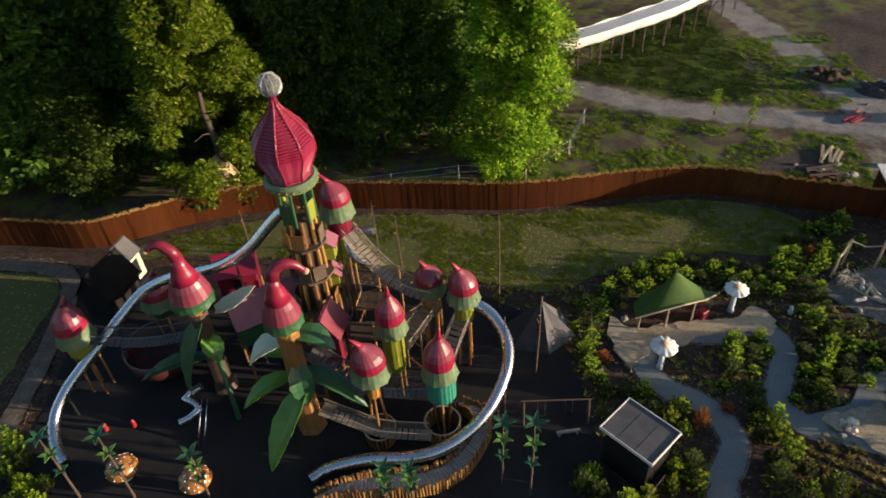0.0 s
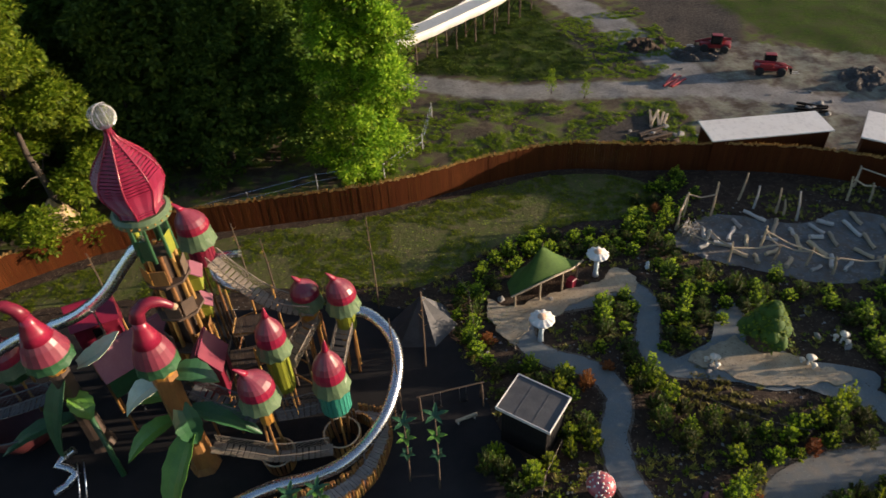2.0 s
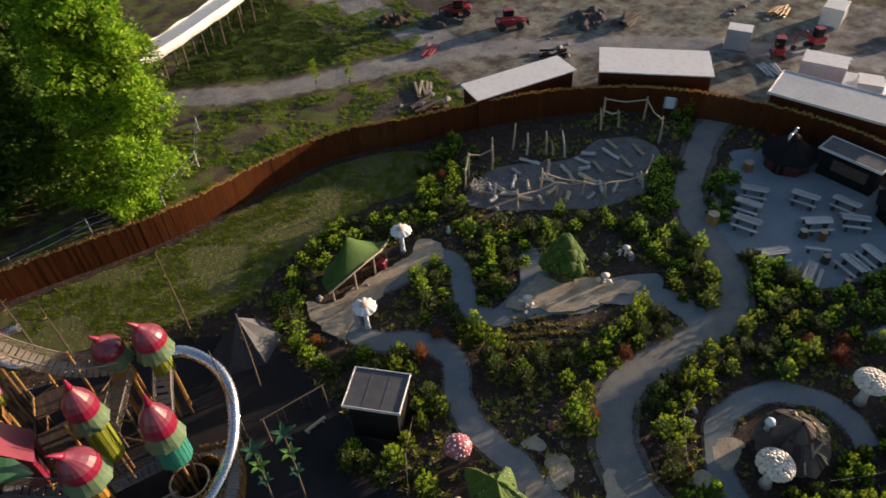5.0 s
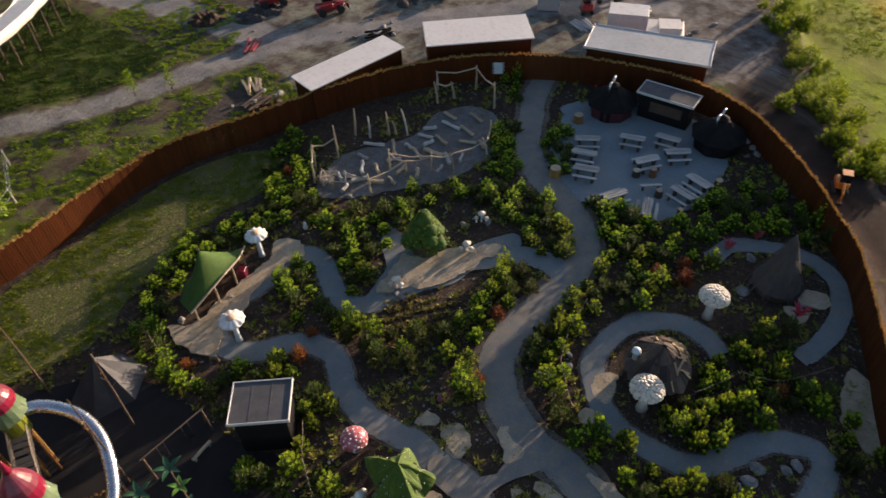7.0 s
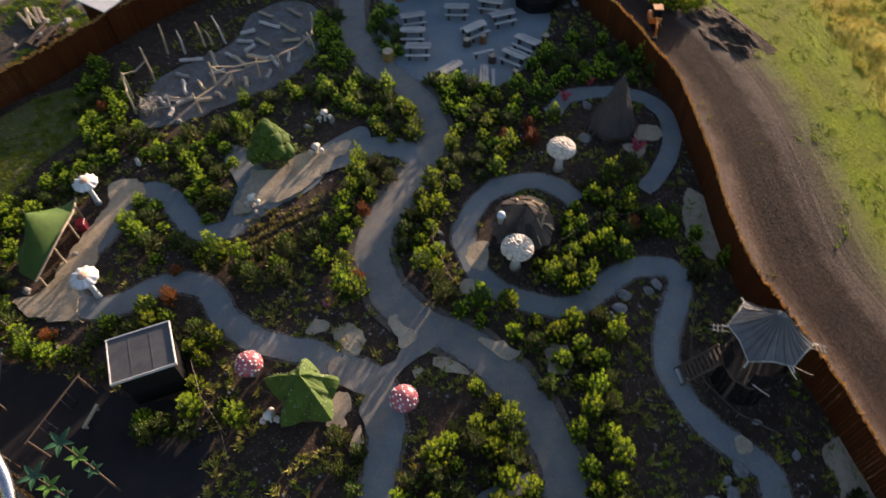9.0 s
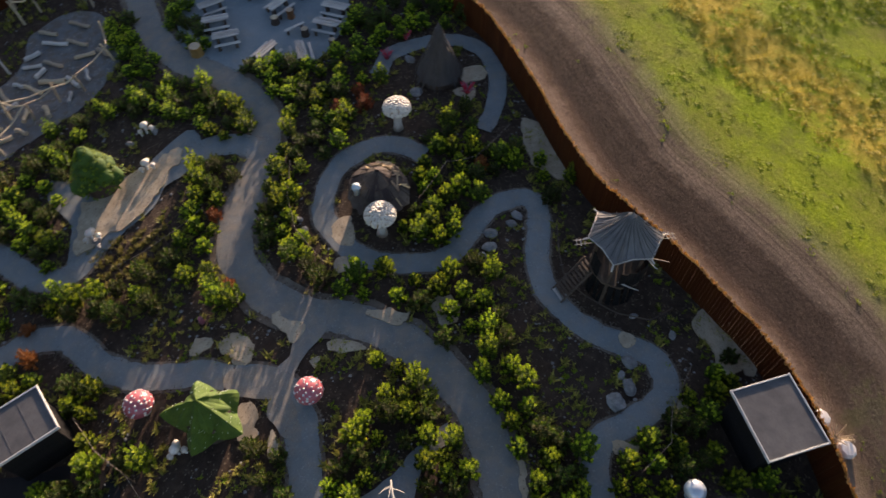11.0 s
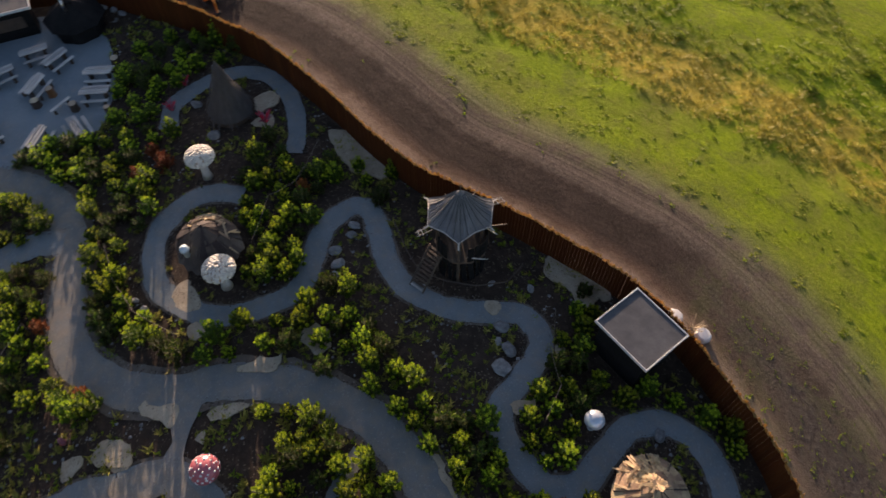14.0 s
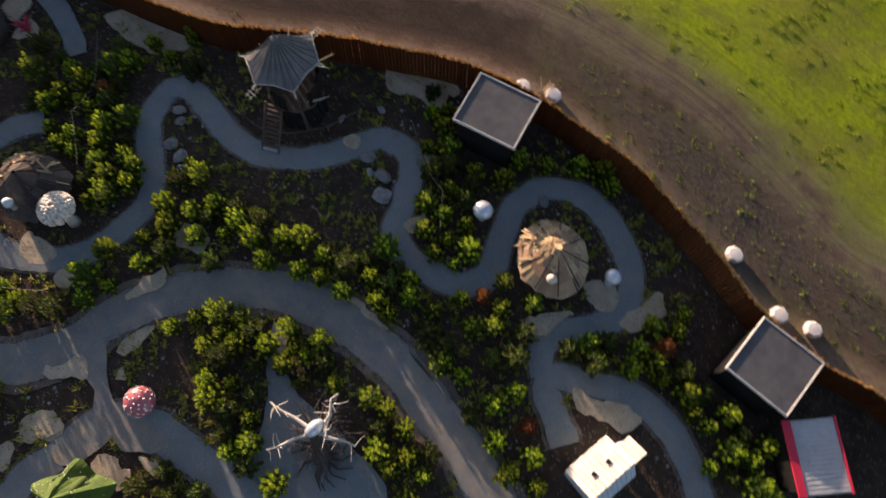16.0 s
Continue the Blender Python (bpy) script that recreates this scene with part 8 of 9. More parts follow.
# ---- picnic tables, stumps, logs ----
def picnic_table():
    ob = thing("picnic_table", (0, 0, 0), "weathered half-log picnic table with benches", "picnic table", "picnic tables")
    r = random.Random(3)
    for k, y in enumerate((-0.22, 0.0, 0.22)):
        bm = bmesh.new()
        vs = box(bm, (0.03 * (k - 1), y, 0.76), (1.85 + 0.1 * (k % 2), 0.20, 0.10), None, 0.025)
        part("top_slab", bm, M_GREYWOOD, ob)
    for s in (-1, 1):
        bm = bmesh.new()
        box(bm, (0, s * 0.66, 0.44), (1.8, 0.24, 0.10), None, 0.03)
        part("bench_slab", bm, M_GREYWOOD, ob)
        for x in (-0.6, 0.6):
            bm = bmesh.new()
            tube(bm, [(x, s * 0.66, 0.0), (x, s * 0.66, 0.40)], 0.11, 8)
            part("stump_leg", bm, M_DARKWOOD, ob)
            bm = bmesh.new()
            tube(bm, [(x, s * 0.15, 0.0), (x, s * 0.15, 0.72)], 0.08, 8)
            part("leg", bm, M_DARKWOOD, ob)
    return ob


first = picnic_table()
SPOTS = [(40.96, 20.3, -56), (39.26, 19.58, -69), (37.7, 18.45, -69), (43.15, 17.6, -70), (44.75, 15.4, -80), (43.6, 14.0, -49), (41.36, 15.4, -34), (41.31, 11.29, -103), (39.47, 11.61, -102), (36.41, 15.3, -28), (36.6, 12.9, -159)]
first.matrix_basis = pose(SPOTS[0][0], SPOTS[0][1], 0.08, 0, 0, SPOTS[0][2])
for x, y, a in SPOTS[1:]:
    copy_thing(first, pose(x, y, 0.08, 0, 0, a))
ob = thing("log_bench", (39.2, 13.9, 0.08), "single weathered log bench", "bench", "", -50)
bm = bmesh.new()
box(bm, (0, 0, 0.42), (1.6, 0.26, 0.12), None, 0.03)
part("seat", bm, M_GREYWOOD, ob)
for x in (-0.55, 0.55):
    post(ob, (x, 0, 0), (x, 0, 0.4), 0.1, M_DARKWOOD, "leg")
for x, y, r, h, pale in ((40.0, 15.5, 0.3, 0.55, 0), (40.7, 14.5, 0.26, 0.7, 1), (38.9, 13.1, 0.28, 0.6, 0), (42.5, 10.2, 0.3, 0.6, 0), (37.6, 10.9, 0.22, 0.9, 0), (36.4, 20.3, 0.42, 0.75, 1), (43.4, 22.6, 0.4, 0.7, 1)):
    ob = thing("tree_stump", (x, y, 0.06), "sawn tree stump with a pale cut face" if pale else "dark sawn tree stump", "stump", "sawn stumps")
    bm = bmesh.new()
    lathe(bm, [(r * 1.15, 0), (r, h * 0.3), (r * 0.97, h)], 12, lobes=5, depth=0.04)
    part("bark", bm, M_DARKWOOD if not pale else M_TIMBER, ob)
    bm = bmesh.new()
    lathe(bm, [(r * 0.9, h - 0.01), (r * 0.9, h + 0.015)], 12)
    part("cut_face", bm, M_PALEWOOD, ob, "pale sawn face")


def lying_log(x, y, a, length, r, z=0.08, tilt=0.0):
    ob = new("balance_log", None)
    bm = bmesh.new()
    n = 5
    tube(bm, [(length * (i / (n - 1) - 0.5), 0.05 * math.sin(i * 1.7), r + 0.02 * math.cos(i * 2.3)) for i in range(n)], [r * (1 + 0.1 * math.sin(i * 2.1)) for i in range(n)], 8)
    bpy.data.objects.remove(ob)
    ob = part("balance_log", bm, M_GREYWOOD if rnd.random() < 0.6 else M_PALEWOOD)
    ob.matrix_basis = pose(x, y, z, 0, tilt, a)
    return tagged(ob, "barked balance log lying on gravel", "log", "course logs")


for x, y, a, n in ((30.9, 33.8, -60, 1.9), (31.5, 32.2, -131, 2.2), (36.6, 30.5, -89, 2.0), (38.7, 29.5, -103, 1.8), (34.6, 29.9, -103, 1.6), (32.9, 29.3, -80, 1.9), (28.2, 32.5, -136, 1.7), (28.8, 31.5, -121, 1.3), (33.8, 27.2, -148, 1.4),
                   (36.8, 29.0, -102, 1.8), (32.1, 30.3, -110, 1.6), (33.0, 27.9, -124, 1.5), (27.0, 31.6, -30, 1.4), (29.8, 29.9, 10, 1.3), (35.6, 28.0, -60, 1.5), (37.6, 31.4, -95, 1.5), (26.4, 33.2, 70, 1.2), (30.2, 28.6, 40, 1.2), (34.2, 31.2, -70, 1.4), (27.6, 30.4, -50, 1.1), (25.6, 31.8, 20, 1.0), (26.8, 32.6, -75, 1.2), (28.4, 29.6, 75, 1.0), (31.6, 27.6, 15, 1.1), (35.2, 31.6, -40, 1.2), (33.6, 30.4, -15, 1.0), (29.2, 33.4, -85, 1.1), (30.4, 31.2, -35, 1.2), (36.0, 26.8, 65, 1.2), (32.4, 31.4, 80, 0.9)):
    lying_log(x, y, a, n * 0.9, 0.12 + 0.05 * rnd.random())

posts = [(31.0, 36.0, 2.6), (31.5, 34.8, 2.2), (32.7, 33.8, 2.2), (33.6, 32.6, 2.6), (33.1, 33.4, 1.4), (26.0, 35.4, 2.4), (29.2, 36.4, 1.6), (40.2, 34.9, 2.0), (40.0, 32.9, 1.8), (42.4, 32.4, 2.4), (40.9, 29.3, 2.6), (37.2, 26.9, 1.8),
         (29.5, 30.8, 1.8), (29.6, 29.3, 1.6), (26.2, 32.4, 1.3), (26.5, 30.0, 1.6), (31.3, 28.2, 1.5), (32.4, 26.9, 1.7), (25.0, 32.6, 1.0), (35.4, 25.9, 1.7), (38.6, 33.6, 2.2), (28.0, 34.9, 2.4), (24.8, 34.2, 1.9)]
for x, y, h in posts:
    bm = bmesh.new()
    lx, ly = rnd.uniform(-0.3, 0.3), rnd.uniform(-0.3, 0.3)
    tube(bm, [(0, 0, 0), (lx * 0.4 + 0.05, ly * 0.5, h * 0.5), (lx, ly, h)], [0.10, 0.085, 0.06], 7)
    o = part("course_post", bm, M_PALEWOOD if rnd.random() < 0.7 else M_GREYWOOD)
    o.matrix_basis = pose(x, y, 0.05)
    tagged(o, "crooked peeled post of the log course", "post", "course posts")
for i, j in ((7, 20), (7, 9), (9, 10), (20, 8), (12, 13), (13, 16), (16, 17), (15, 14), (15, 18), (17, 19), (19, 11), (5, 22), (5, 21), (13, 15), (16, 12)):
    (x0, y0, h0), (x1, y1, h1) = posts[i], posts[j]
    bm = bmesh.new()
    m_ = Vector(((x0 + x1) / 2, (y0 + y1) / 2, (h0 + h1) * 0.5 * 0.75))
    tube(bm, [(x0, y0, h0 * 0.9), m_, (x1, y1, h1 * 0.85)], 0.06, 6)
    tagged(part("course_rail", bm, M_PALEWOOD), "crooked peeled pole slung between posts", "rail", "course rails")


ob = thing("brush_heap", (25.6, 33.6, 0.06), "heap of dry peeled branches in the log course", "brushwood")
for i in range(46):
    a, b = rnd.uniform(0, 6.28), rnd.uniform(0, 6.28)
    p = Vector((0.9 * rnd.random() * math.cos(a), 0.9 * rnd.random() * math.sin(a), rnd.uniform(0.05, 0.5)))
    d = Vector((math.cos(b), math.sin(b), rnd.uniform(-0.2, 0.7))) * rnd.uniform(0.35, 0.8)
    bm = bmesh.new()
    tube(bm, [p - d * 0.5, p + Vector((0, 0, 0.05)), p + d], [0.035, 0.03, 0.012], 4)
    part("branch", bm, M_PALEWOOD if i % 3 else M_GREYWOOD, ob)


# ---- rocks, slabs ----
def rock_mesh(seed, lump=0.5):
    bm = bmesh.new()
    bmesh.ops.create_icosphere(bm, subdivisions=2, radius=1.0)
    for v in bm.verts:
        n = noise.noise_vector(v.co * 1.1 + Vector((seed * 7.3, 0, 0)))
        v.co += v.co.normalized() * (lump * n.x + 0.2 * noise.noise(v.co * 2.6 + Vector((seed, 5, 0))))
        v.co.z = max(-0.35, v.co.z)
    return finish("rock", bm, M_ROCK)


ROCKS = [rock_mesh(k) for k in range(4)]
for i, (x, y, s) in enumerate(((22.8, -0.7, 0.5), (21.9, -0.65, 0.55), (21.1, -0.2, 0.5), (23.6, -1.9, 0.4), (24.2, -2.2, 0.45), (15.3, -8.2, 0.55), (13.9, -8.1, 0.6), (13.1, -7.4, 0.6), (14.5, -7.7, 0.35), (25.2, 31.0, 0.3), (20.6, 22.0, 0.35), (20.3, 21.8, 0.25),
                               (29.2, 21.2, 0.4), (28.0, 22.4, 0.35), (7.2, -13.6, 0.45), (36.9, 5.4, 0.5), (33.8, 4.7, 0.5), (22.3, 10.2, 0.3), (23.0, 10.6, 0.3), (18.9, -4.9, 0.25), (10.5, -7.5, 0.3), (49.0, 10.6, 0.4), (48.4, 10.0, 0.35), (47.8, 9.4, 0.4),
                               (48.6, 9.2, 0.3), (47.2, 9.9, 0.3), (32.0, 6.0, 0.25), (29.2, -5.2, 0.3), (18.0, -8.6, 0.3), (17.0, -10.6, 0.35), (13.5, 30.0, 0.3), (10.4, 31.0, 0.35))):
    o = new("rock", ROCKS[i % 4])
    o.matrix_basis = pose(x, y, 0.1, 0, 0, rnd.uniform(0, 360)) @ Matrix.Diagonal((s * 0.82, s * rnd.uniform(0.5, 0.8), s * 0.55, 1))
    tagged(o, "rounded grey boulder in a planting bed", "rock", "garden boulders")
SLABS = []
for spot in (
        [(14.9, 14.9), (15.2, 14.1), (14.5, 13.8), (14.1, 14.5)],
        [(15, 13.2), (15.2, 11.6), (13.9, 11.2), (13.6, 12.3), (14.2, 12.9)],
        [(16.7, 10.7), (16.1, 9.3), (15.3, 9.4), (16, 10.4)],
        [(15.6, 7.5), (15.4, 5.8), (15, 5.6), (15, 7.2)],
        [(14.2, 8.5), (14.7, 8), (13.8, 8.1)],
        [(22.6, 8.6), (23.6, 7.9), (22.8, 7.2), (21.6, 7.5), (21.5, 8.3)],
        [(20.6, 8.1), (20.7, 7.4), (19.7, 7), (19.7, 8)],
        [(32.1, -2.4), (31.4, -3.8), (29.4, -4.7), (27.3, -5.1), (28.1, -3.4), (30.1, -2.4)],
        [(18.6, -12), (18.5, -13.3), (16.2, -14.6), (14.9, -14.5), (15.6, -13.8), (16.8, -11.9)],
        [(32, -3), (29.9, -4.3), (27.2, -5.1), (27.6, -3.9), (29.9, -2.4)],
        [(18.9, -12.8), (16.1, -14.1), (14.9, -13.5), (16.1, -12.4)],
        [(-0, -12), (-0.1, -14.4), (-1.2, -13.9), (-1, -12.2)],
        [(2.4, -12), (1.4, -13.2), (0.7, -12.1), (1.4, -11.5)],
        [(15.5, 7.6), (15.2, 5.9), (14.8, 5.8), (15, 7.6)],
        [(16.9, 10.7), (15.9, 9.1), (15.2, 9.5), (16.3, 10.8)],
        [(14.8, 13.2), (14.8, 11.6), (14.1, 11.2), (13.7, 11.7), (14.2, 13.2)],
        [(-0.9, -7.6), (-2.3, -8.9), (-3.8, -9.3), (-3.7, -8.3), (-2.2, -7.4)],
        [(11.2, -7), (11.1, -8.4), (10.5, -8.5), (10.5, -7.1)],
        [(13.6, -10.7), (13.6, -11.2), (12.5, -10.7), (12.7, -10.4)],
        [(36.1, 1.7), (36.5, 0.3), (35.4, 0.2), (35, 1.4)],
        [(34, 2.4), (34.7, 1), (33.4, 1.3)],
        [(16.9, -7.8), (16.6, -8.7), (16.1, -8.4), (16.3, -7.9)],
        [(11.3, 11.6), (11.5, 10.7), (10.1, 10.4), (9.9, 11.2)],
        [(10.2, 9.8), (10, 9.2), (9.2, 8.7), (9.2, 9.5)],
        [(17.4, 5.9), (17.3, 3.6), (16.6, 3.4), (16.9, 5.5)],
        [(17.9, 2.7), (18.5, 1.4), (17.4, 0.6), (16.8, 1.5)],
        [(10.5, -2.4), (9.2, -2.8), (7.4, -3.1), (8.6, -2.6)],
        [(5.8, -3.2), (3, -3), (3.8, -3)],
        [(3.4, -8.6), (1.9, -10.3), (1.8, -9.4), (2.6, -8.3)],
        [(9.5, 31), (11, 30), (12.5, 29.7), (16.2, 30.2), (18.9, 30.9), (17, 30), (14.8, 29.7), (11.4, 28.3), (9.5, 28.1), (9.3, 29.9)],
        [(22.3, 23), (24.3, 22.9), (24.9, 21), (27.3, 19.9), (25.3, 19.4), (22.7, 20.7), (21.3, 21.9)],
        [(9.5, 31.1), (11, 30), (13, 30.3), (16.6, 30.6), (19.3, 31.3), (19.1, 29.2), (17.2, 29.6), (15.2, 29.1), (13, 28.6), (11.3, 28.1), (9.9, 26.6), (9.5, 28.2), (9.2, 29.9)],
        [(23.1, 23.9), (23.7, 22.8), (25.1, 22), (26.7, 20.2), (27.7, 18.9), (25.8, 19.1), (22.8, 20), (21.4, 21.3), (19.6, 22.9), (21.3, 23.1)],
):
    SLABS.append(spot)
for k, outline in enumerate(SLABS):
    bm = bmesh.new()
    sheet(bm, wavy(outline, 0.42, 0.22), 0.10 + 0.003 * k, 0.1)
    tagged(part("sand_patch", bm, M_SAND), "patch of pale bare sand beside a path", "sand", "sand patches")


# dead tree with a blue-white globe
def dead_tree():
    ob = thing("dead_tree", (5.6, 2.7, 0.08), "bleached dead tree with forked limbs over dark roots", "tree")
    r = random.Random(9)
    bm = bmesh.new()
    tube(bm, [(-0.9, 0.5, 0), (-0.6, 0.3, 0.8), (0.0, 0.0, 1.5)], [0.5, 0.35, 0.3], 9)
    part("trunk", bm, M_BARK, ob, "dark split trunk")
    for tip in ((2.5, 0.7, 1.3), (1.0, 2.2, 0.7), (-1.6, -1.0, 0.9), (0.6, -1.9, 2.0), (-0.4, -0.6, 2.6)):
        t = Vector(tip)
        pts = [Vector((0, 0, 1.4)), t * 0.45 + Vector((r.uniform(-0.2, 0.2), r.uniform(-0.2, 0.2), 0.7)), t * 0.8 + Vector((r.uniform(-0.2, 0.2), 0, 0.25)), t]
        bm = bmesh.new()
        tube(bm, spline(pts, 0.3), [0.12 - 0.09 * i / len(spline(pts, 0.3)) for i in range(len(spline(pts, 0.3)))], 7)
        limb = part("limb", bm, M_BLEACHED, ob, "bleached bare limb", True)
        for _ in range(6):
            p = t * r.uniform(0.45, 1.0) + Vector((0, 0, 0.15))
            d = Vector((r.uniform(-1, 1), r.uniform(-1, 1), r.uniform(-0.1, 0.9)))
            bm = bmesh.new()
            tube(bm, [p, p + d * 0.35, p + d * 0.65 + Vector((r.uniform(-0.15, 0.15), r.uniform(-0.15, 0.15), 0.05))], [0.03, 0.02, 0.008], 4)
            part("twig", bm, M_BLEACHED, limb)
    for _ in range(16):
        a = r.uniform(0, 6.28)
        bm = bmesh.new()
        tube(bm, [(-0.9 + 0.2 * math.cos(a), 0.5 + 0.2 * math.sin(a), 0.3), (-0.9 + 0.9 * math.cos(a), 0.5 + 0.9 * math.sin(a), 0.12), (-0.9 + 1.5 * math.cos(a + 0.3), 0.5 + 1.5 * math.sin(a + 0.3), 0.03)], [0.08, 0.05, 0.02], 5)
        part("root", bm, M_BARK, ob)
    for _ in range(90):
        a = r.uniform(0, 6.28)
        n0, n1 = r.uniform(0.3, 1.0), r.uniform(1.1, 2.2)
        bm = bmesh.new()
        tube(bm, [(n0 * math.cos(a), n0 * math.sin(a), r.uniform(0.3, 1.3)), (0.5 * (n0 + n1) * math.cos(a + 0.1), 0.5 * (n0 + n1) * math.sin(a + 0.1), r.uniform(0.4, 1.3)), (n1 * math.cos(a + r.uniform(-0.25, 0.25)), n1 * math.sin(a + r.uniform(-0.25, 0.25)), r.uniform(0.1, 1.0))], [0.025, 0.02, 0.008], 4)
        part("twig", bm, M_STRAW, ob, "grey brushy twig")
    bm = bmesh.new()
    bmesh.ops.create_uvsphere(bm, u_segments=18, v_segments=12, radius=0.42, matrix=Matrix.Translation((0.15, -0.15, 1.75)) @ Matrix.Diagonal((0.8, 1.25, 0.8, 1)))
    part("globe", bm, M_SILVER, ob, "pale blue globe in the fork", True)


dead_tree()
# small painted garden ornaments
for x, y, z, c in ((15.95, 14.6, 0.05, M_PINK), (-19.2, 23.8, 0.06, M_CABRED), (-20.8, 23.6, 0.06, M_CABRED), (20.9, 31.0, 0.05, M_BLUEWHITE)):
    bm = bmesh.new()
    lathe(bm, [(0.18, 0), (0.24, 0.2), (0.15, 0.5), (0.19, 0.62), (0.15, 0.8), (0.02, 1.0)], 10)
    o = part("garden_ornament", bm, c, None, "", True)
    o.matrix_basis = pose(x, y, z) @ Matrix.Diagonal((0.7, 0.7, 0.7, 1))
    tagged(o, "small painted garden ornament", "ornament", "garden ornaments")


def coral(place, size):
    """A painted coral: tapering arms that fork from one foot."""
    ob = thing("coral_ornament", (*place, 0.06), "bright pink branching coral ornament", "ornament", "coral ornaments")
    for i in range(9):
        a = 2 * math.pi * i / 9 + rnd.uniform(-0.2, 0.2)
        tip = Vector((0.55 * math.cos(a), 0.55 * math.sin(a), rnd.uniform(0.5, 1.0))) * size
        mid = tip * 0.55 + Vector((0, 0, 0.12 * size))
        bm = bmesh.new()
        tube(bm, [(0, 0, 0), mid, tip], [0.10 * size, 0.08 * size, 0.03 * size], 6)
        arm = part("arm", bm, M_EDGERED if i % 3 else M_PINK, ob)
        bm = bmesh.new()
        tube(bm, [mid, mid + Vector((0.2 * math.cos(a + 1), 0.2 * math.sin(a + 1), 0.25)) * size], [0.06 * size, 0.025 * size], 5)
        part("fork", bm, M_PINK, arm)


for x, y, size in ((39, 5.9, 0.75), (34, 1.3, 0.95), (36.9, 7.0, 0.8)):
    coral((x, y), size)


def button_cluster(place):
    """A clump of small pale mushrooms."""
    ob = thing("button_mushrooms", (*place, 0.06), "clump of small pale mushrooms in the bed", "mushroom", "mushroom clumps")
    for dx, dy, h, r in ((0, 0, 0.75, 0.26), (0.35, 0.1, 0.5, 0.2), (-0.25, 0.25, 0.4, 0.17), (0.1, -0.35, 0.45, 0.18)):
        bm = bmesh.new()
        lathe(bm, [(0.07, 0), (0.055, h)], 8, (dx, dy, 0))
        part("stalk", bm, M_WHITE, ob)
        bm = bmesh.new()
        lathe(bm, [(0.06, h - 0.02), (r, h - 0.01)] + [(a, h + b) for a, b in reversed(cap_profile(r, r * 0.8, 5)[:-1])], 12, (dx, dy, 0))
        part("cap", bm, M_CREAM, ob, "", True)


for place in ((20.7, 22.2), (29.0, 21.6), (26.0, 20.6), (8.9, 13.9)):
    button_cluster(place)


# ---- beyond the fence ----
def boardwalk():
    line = [(7.0, 64.6, 2.2), (10.6, 66.2, 2.4), (14.5, 67.8, 2.6), (18.6, 69.9, 2.8), (22.8, 72.2, 3.0), (27.2, 75.7, 3.2), (33, 81, 3.6)]
    pts = spline(line, 0.8)
    ob = thing("raised_boardwalk", (0, 0, 0), "raised timber boardwalk screened with white sheeting", "boardwalk")
    for s, h in ((0.9, 1.1), (-0.9, 0.9)):
        bm = bmesh.new()
        loops = []
        for i, p in enumerate(pts):
            d = (pts[min(i + 1, len(pts) - 1)] - pts[max(i - 1, 0)]).normalized()
            n = Vector((-d.y, d.x, 0))
            q = p + n * s
            w = 0.07 * math.sin(i * 1.9) + 0.05 * math.sin(i * 0.7)
            top = q + Vector((0, 0, h + 0.10 * math.sin(i * 1.3)))
            loops.append([q + n * w, q + n * (w * 0.5) + Vector((0, 0, h * 0.5)), top, top + n * 0.04, q + n * 0.04 + n * w])
        rings(bm, loops, True)
        part("white_sheeting", bm, M_WHITE, ob, "billowing white sheeting", True)
    bm = bmesh.new()
    loops = []
    for i, p in enumerate(pts):
        d = (pts[min(i + 1, len(pts) - 1)] - pts[max(i - 1, 0)]).normalized()
        n = Vector((-d.y, d.x, 0)) * 0.95
        loops.append([p + n, p - n, p - n - Vector((0, 0, 0.15)), p + n - Vector((0, 0, 0.15))])
    rings(bm, loops, True)
    bmesh.ops.translate(bm, vec=(0, 0, 0.98), verts=bm.verts)
    part("deck", bm, M_WHITE, ob, "white sheeted deck")
    for i in range(0, len(pts), 3):
        p = pts[i]
        d = (pts[min(i + 1, len(pts) - 1)] - pts[max(i - 1, 0)]).normalized()
        n = Vector((-d.y, d.x, 0)) * 0.8
        for s in (-1, 1):
            q = p + n * s
            post(ob, (q.x, q.y, -0.1), (q.x, q.y, p.z - 0.1), 0.09, M_DARKWOOD, "stilt")
        bm = bmesh.new()
        a, b = p + n, p - n
        tube(bm, [(a.x, a.y, 0.3), (b.x, b.y, p.z - 0.3)], 0.05, 5)
        part("brace", bm, M_DARKWOOD, ob)


boardwalk()


def wheel(parent, x, y, r, w):
    bm = bmesh.new()
    lathe(bm, [(r * 0.55, -w / 2), (r * 0.9, -w / 2), (r, -w * 0.35), (r, w * 0.35), (r * 0.9, w / 2), (r * 0.55, w / 2)], 16)
    bmesh.ops.transform(bm, matrix=Matrix.Translation((x, y, r)) @ Matrix.Rotation(radians(90), 4, "X"), verts=bm.verts)
    t = part("wheel", bm, M_TYRE, parent, "black tyre")
    bm = bmesh.new()
    lathe(bm, [(r * 0.5, -w * 0.3), (r * 0.5, w * 0.3), (r * 0.2, w * 0.36)], 12)
    bmesh.ops.transform(bm, matrix=Matrix.Translation((x, y, r)) @ Matrix.Rotation(radians(90), 4, "X"), verts=bm.verts)
    part("rim", bm, M_TRIM, t)


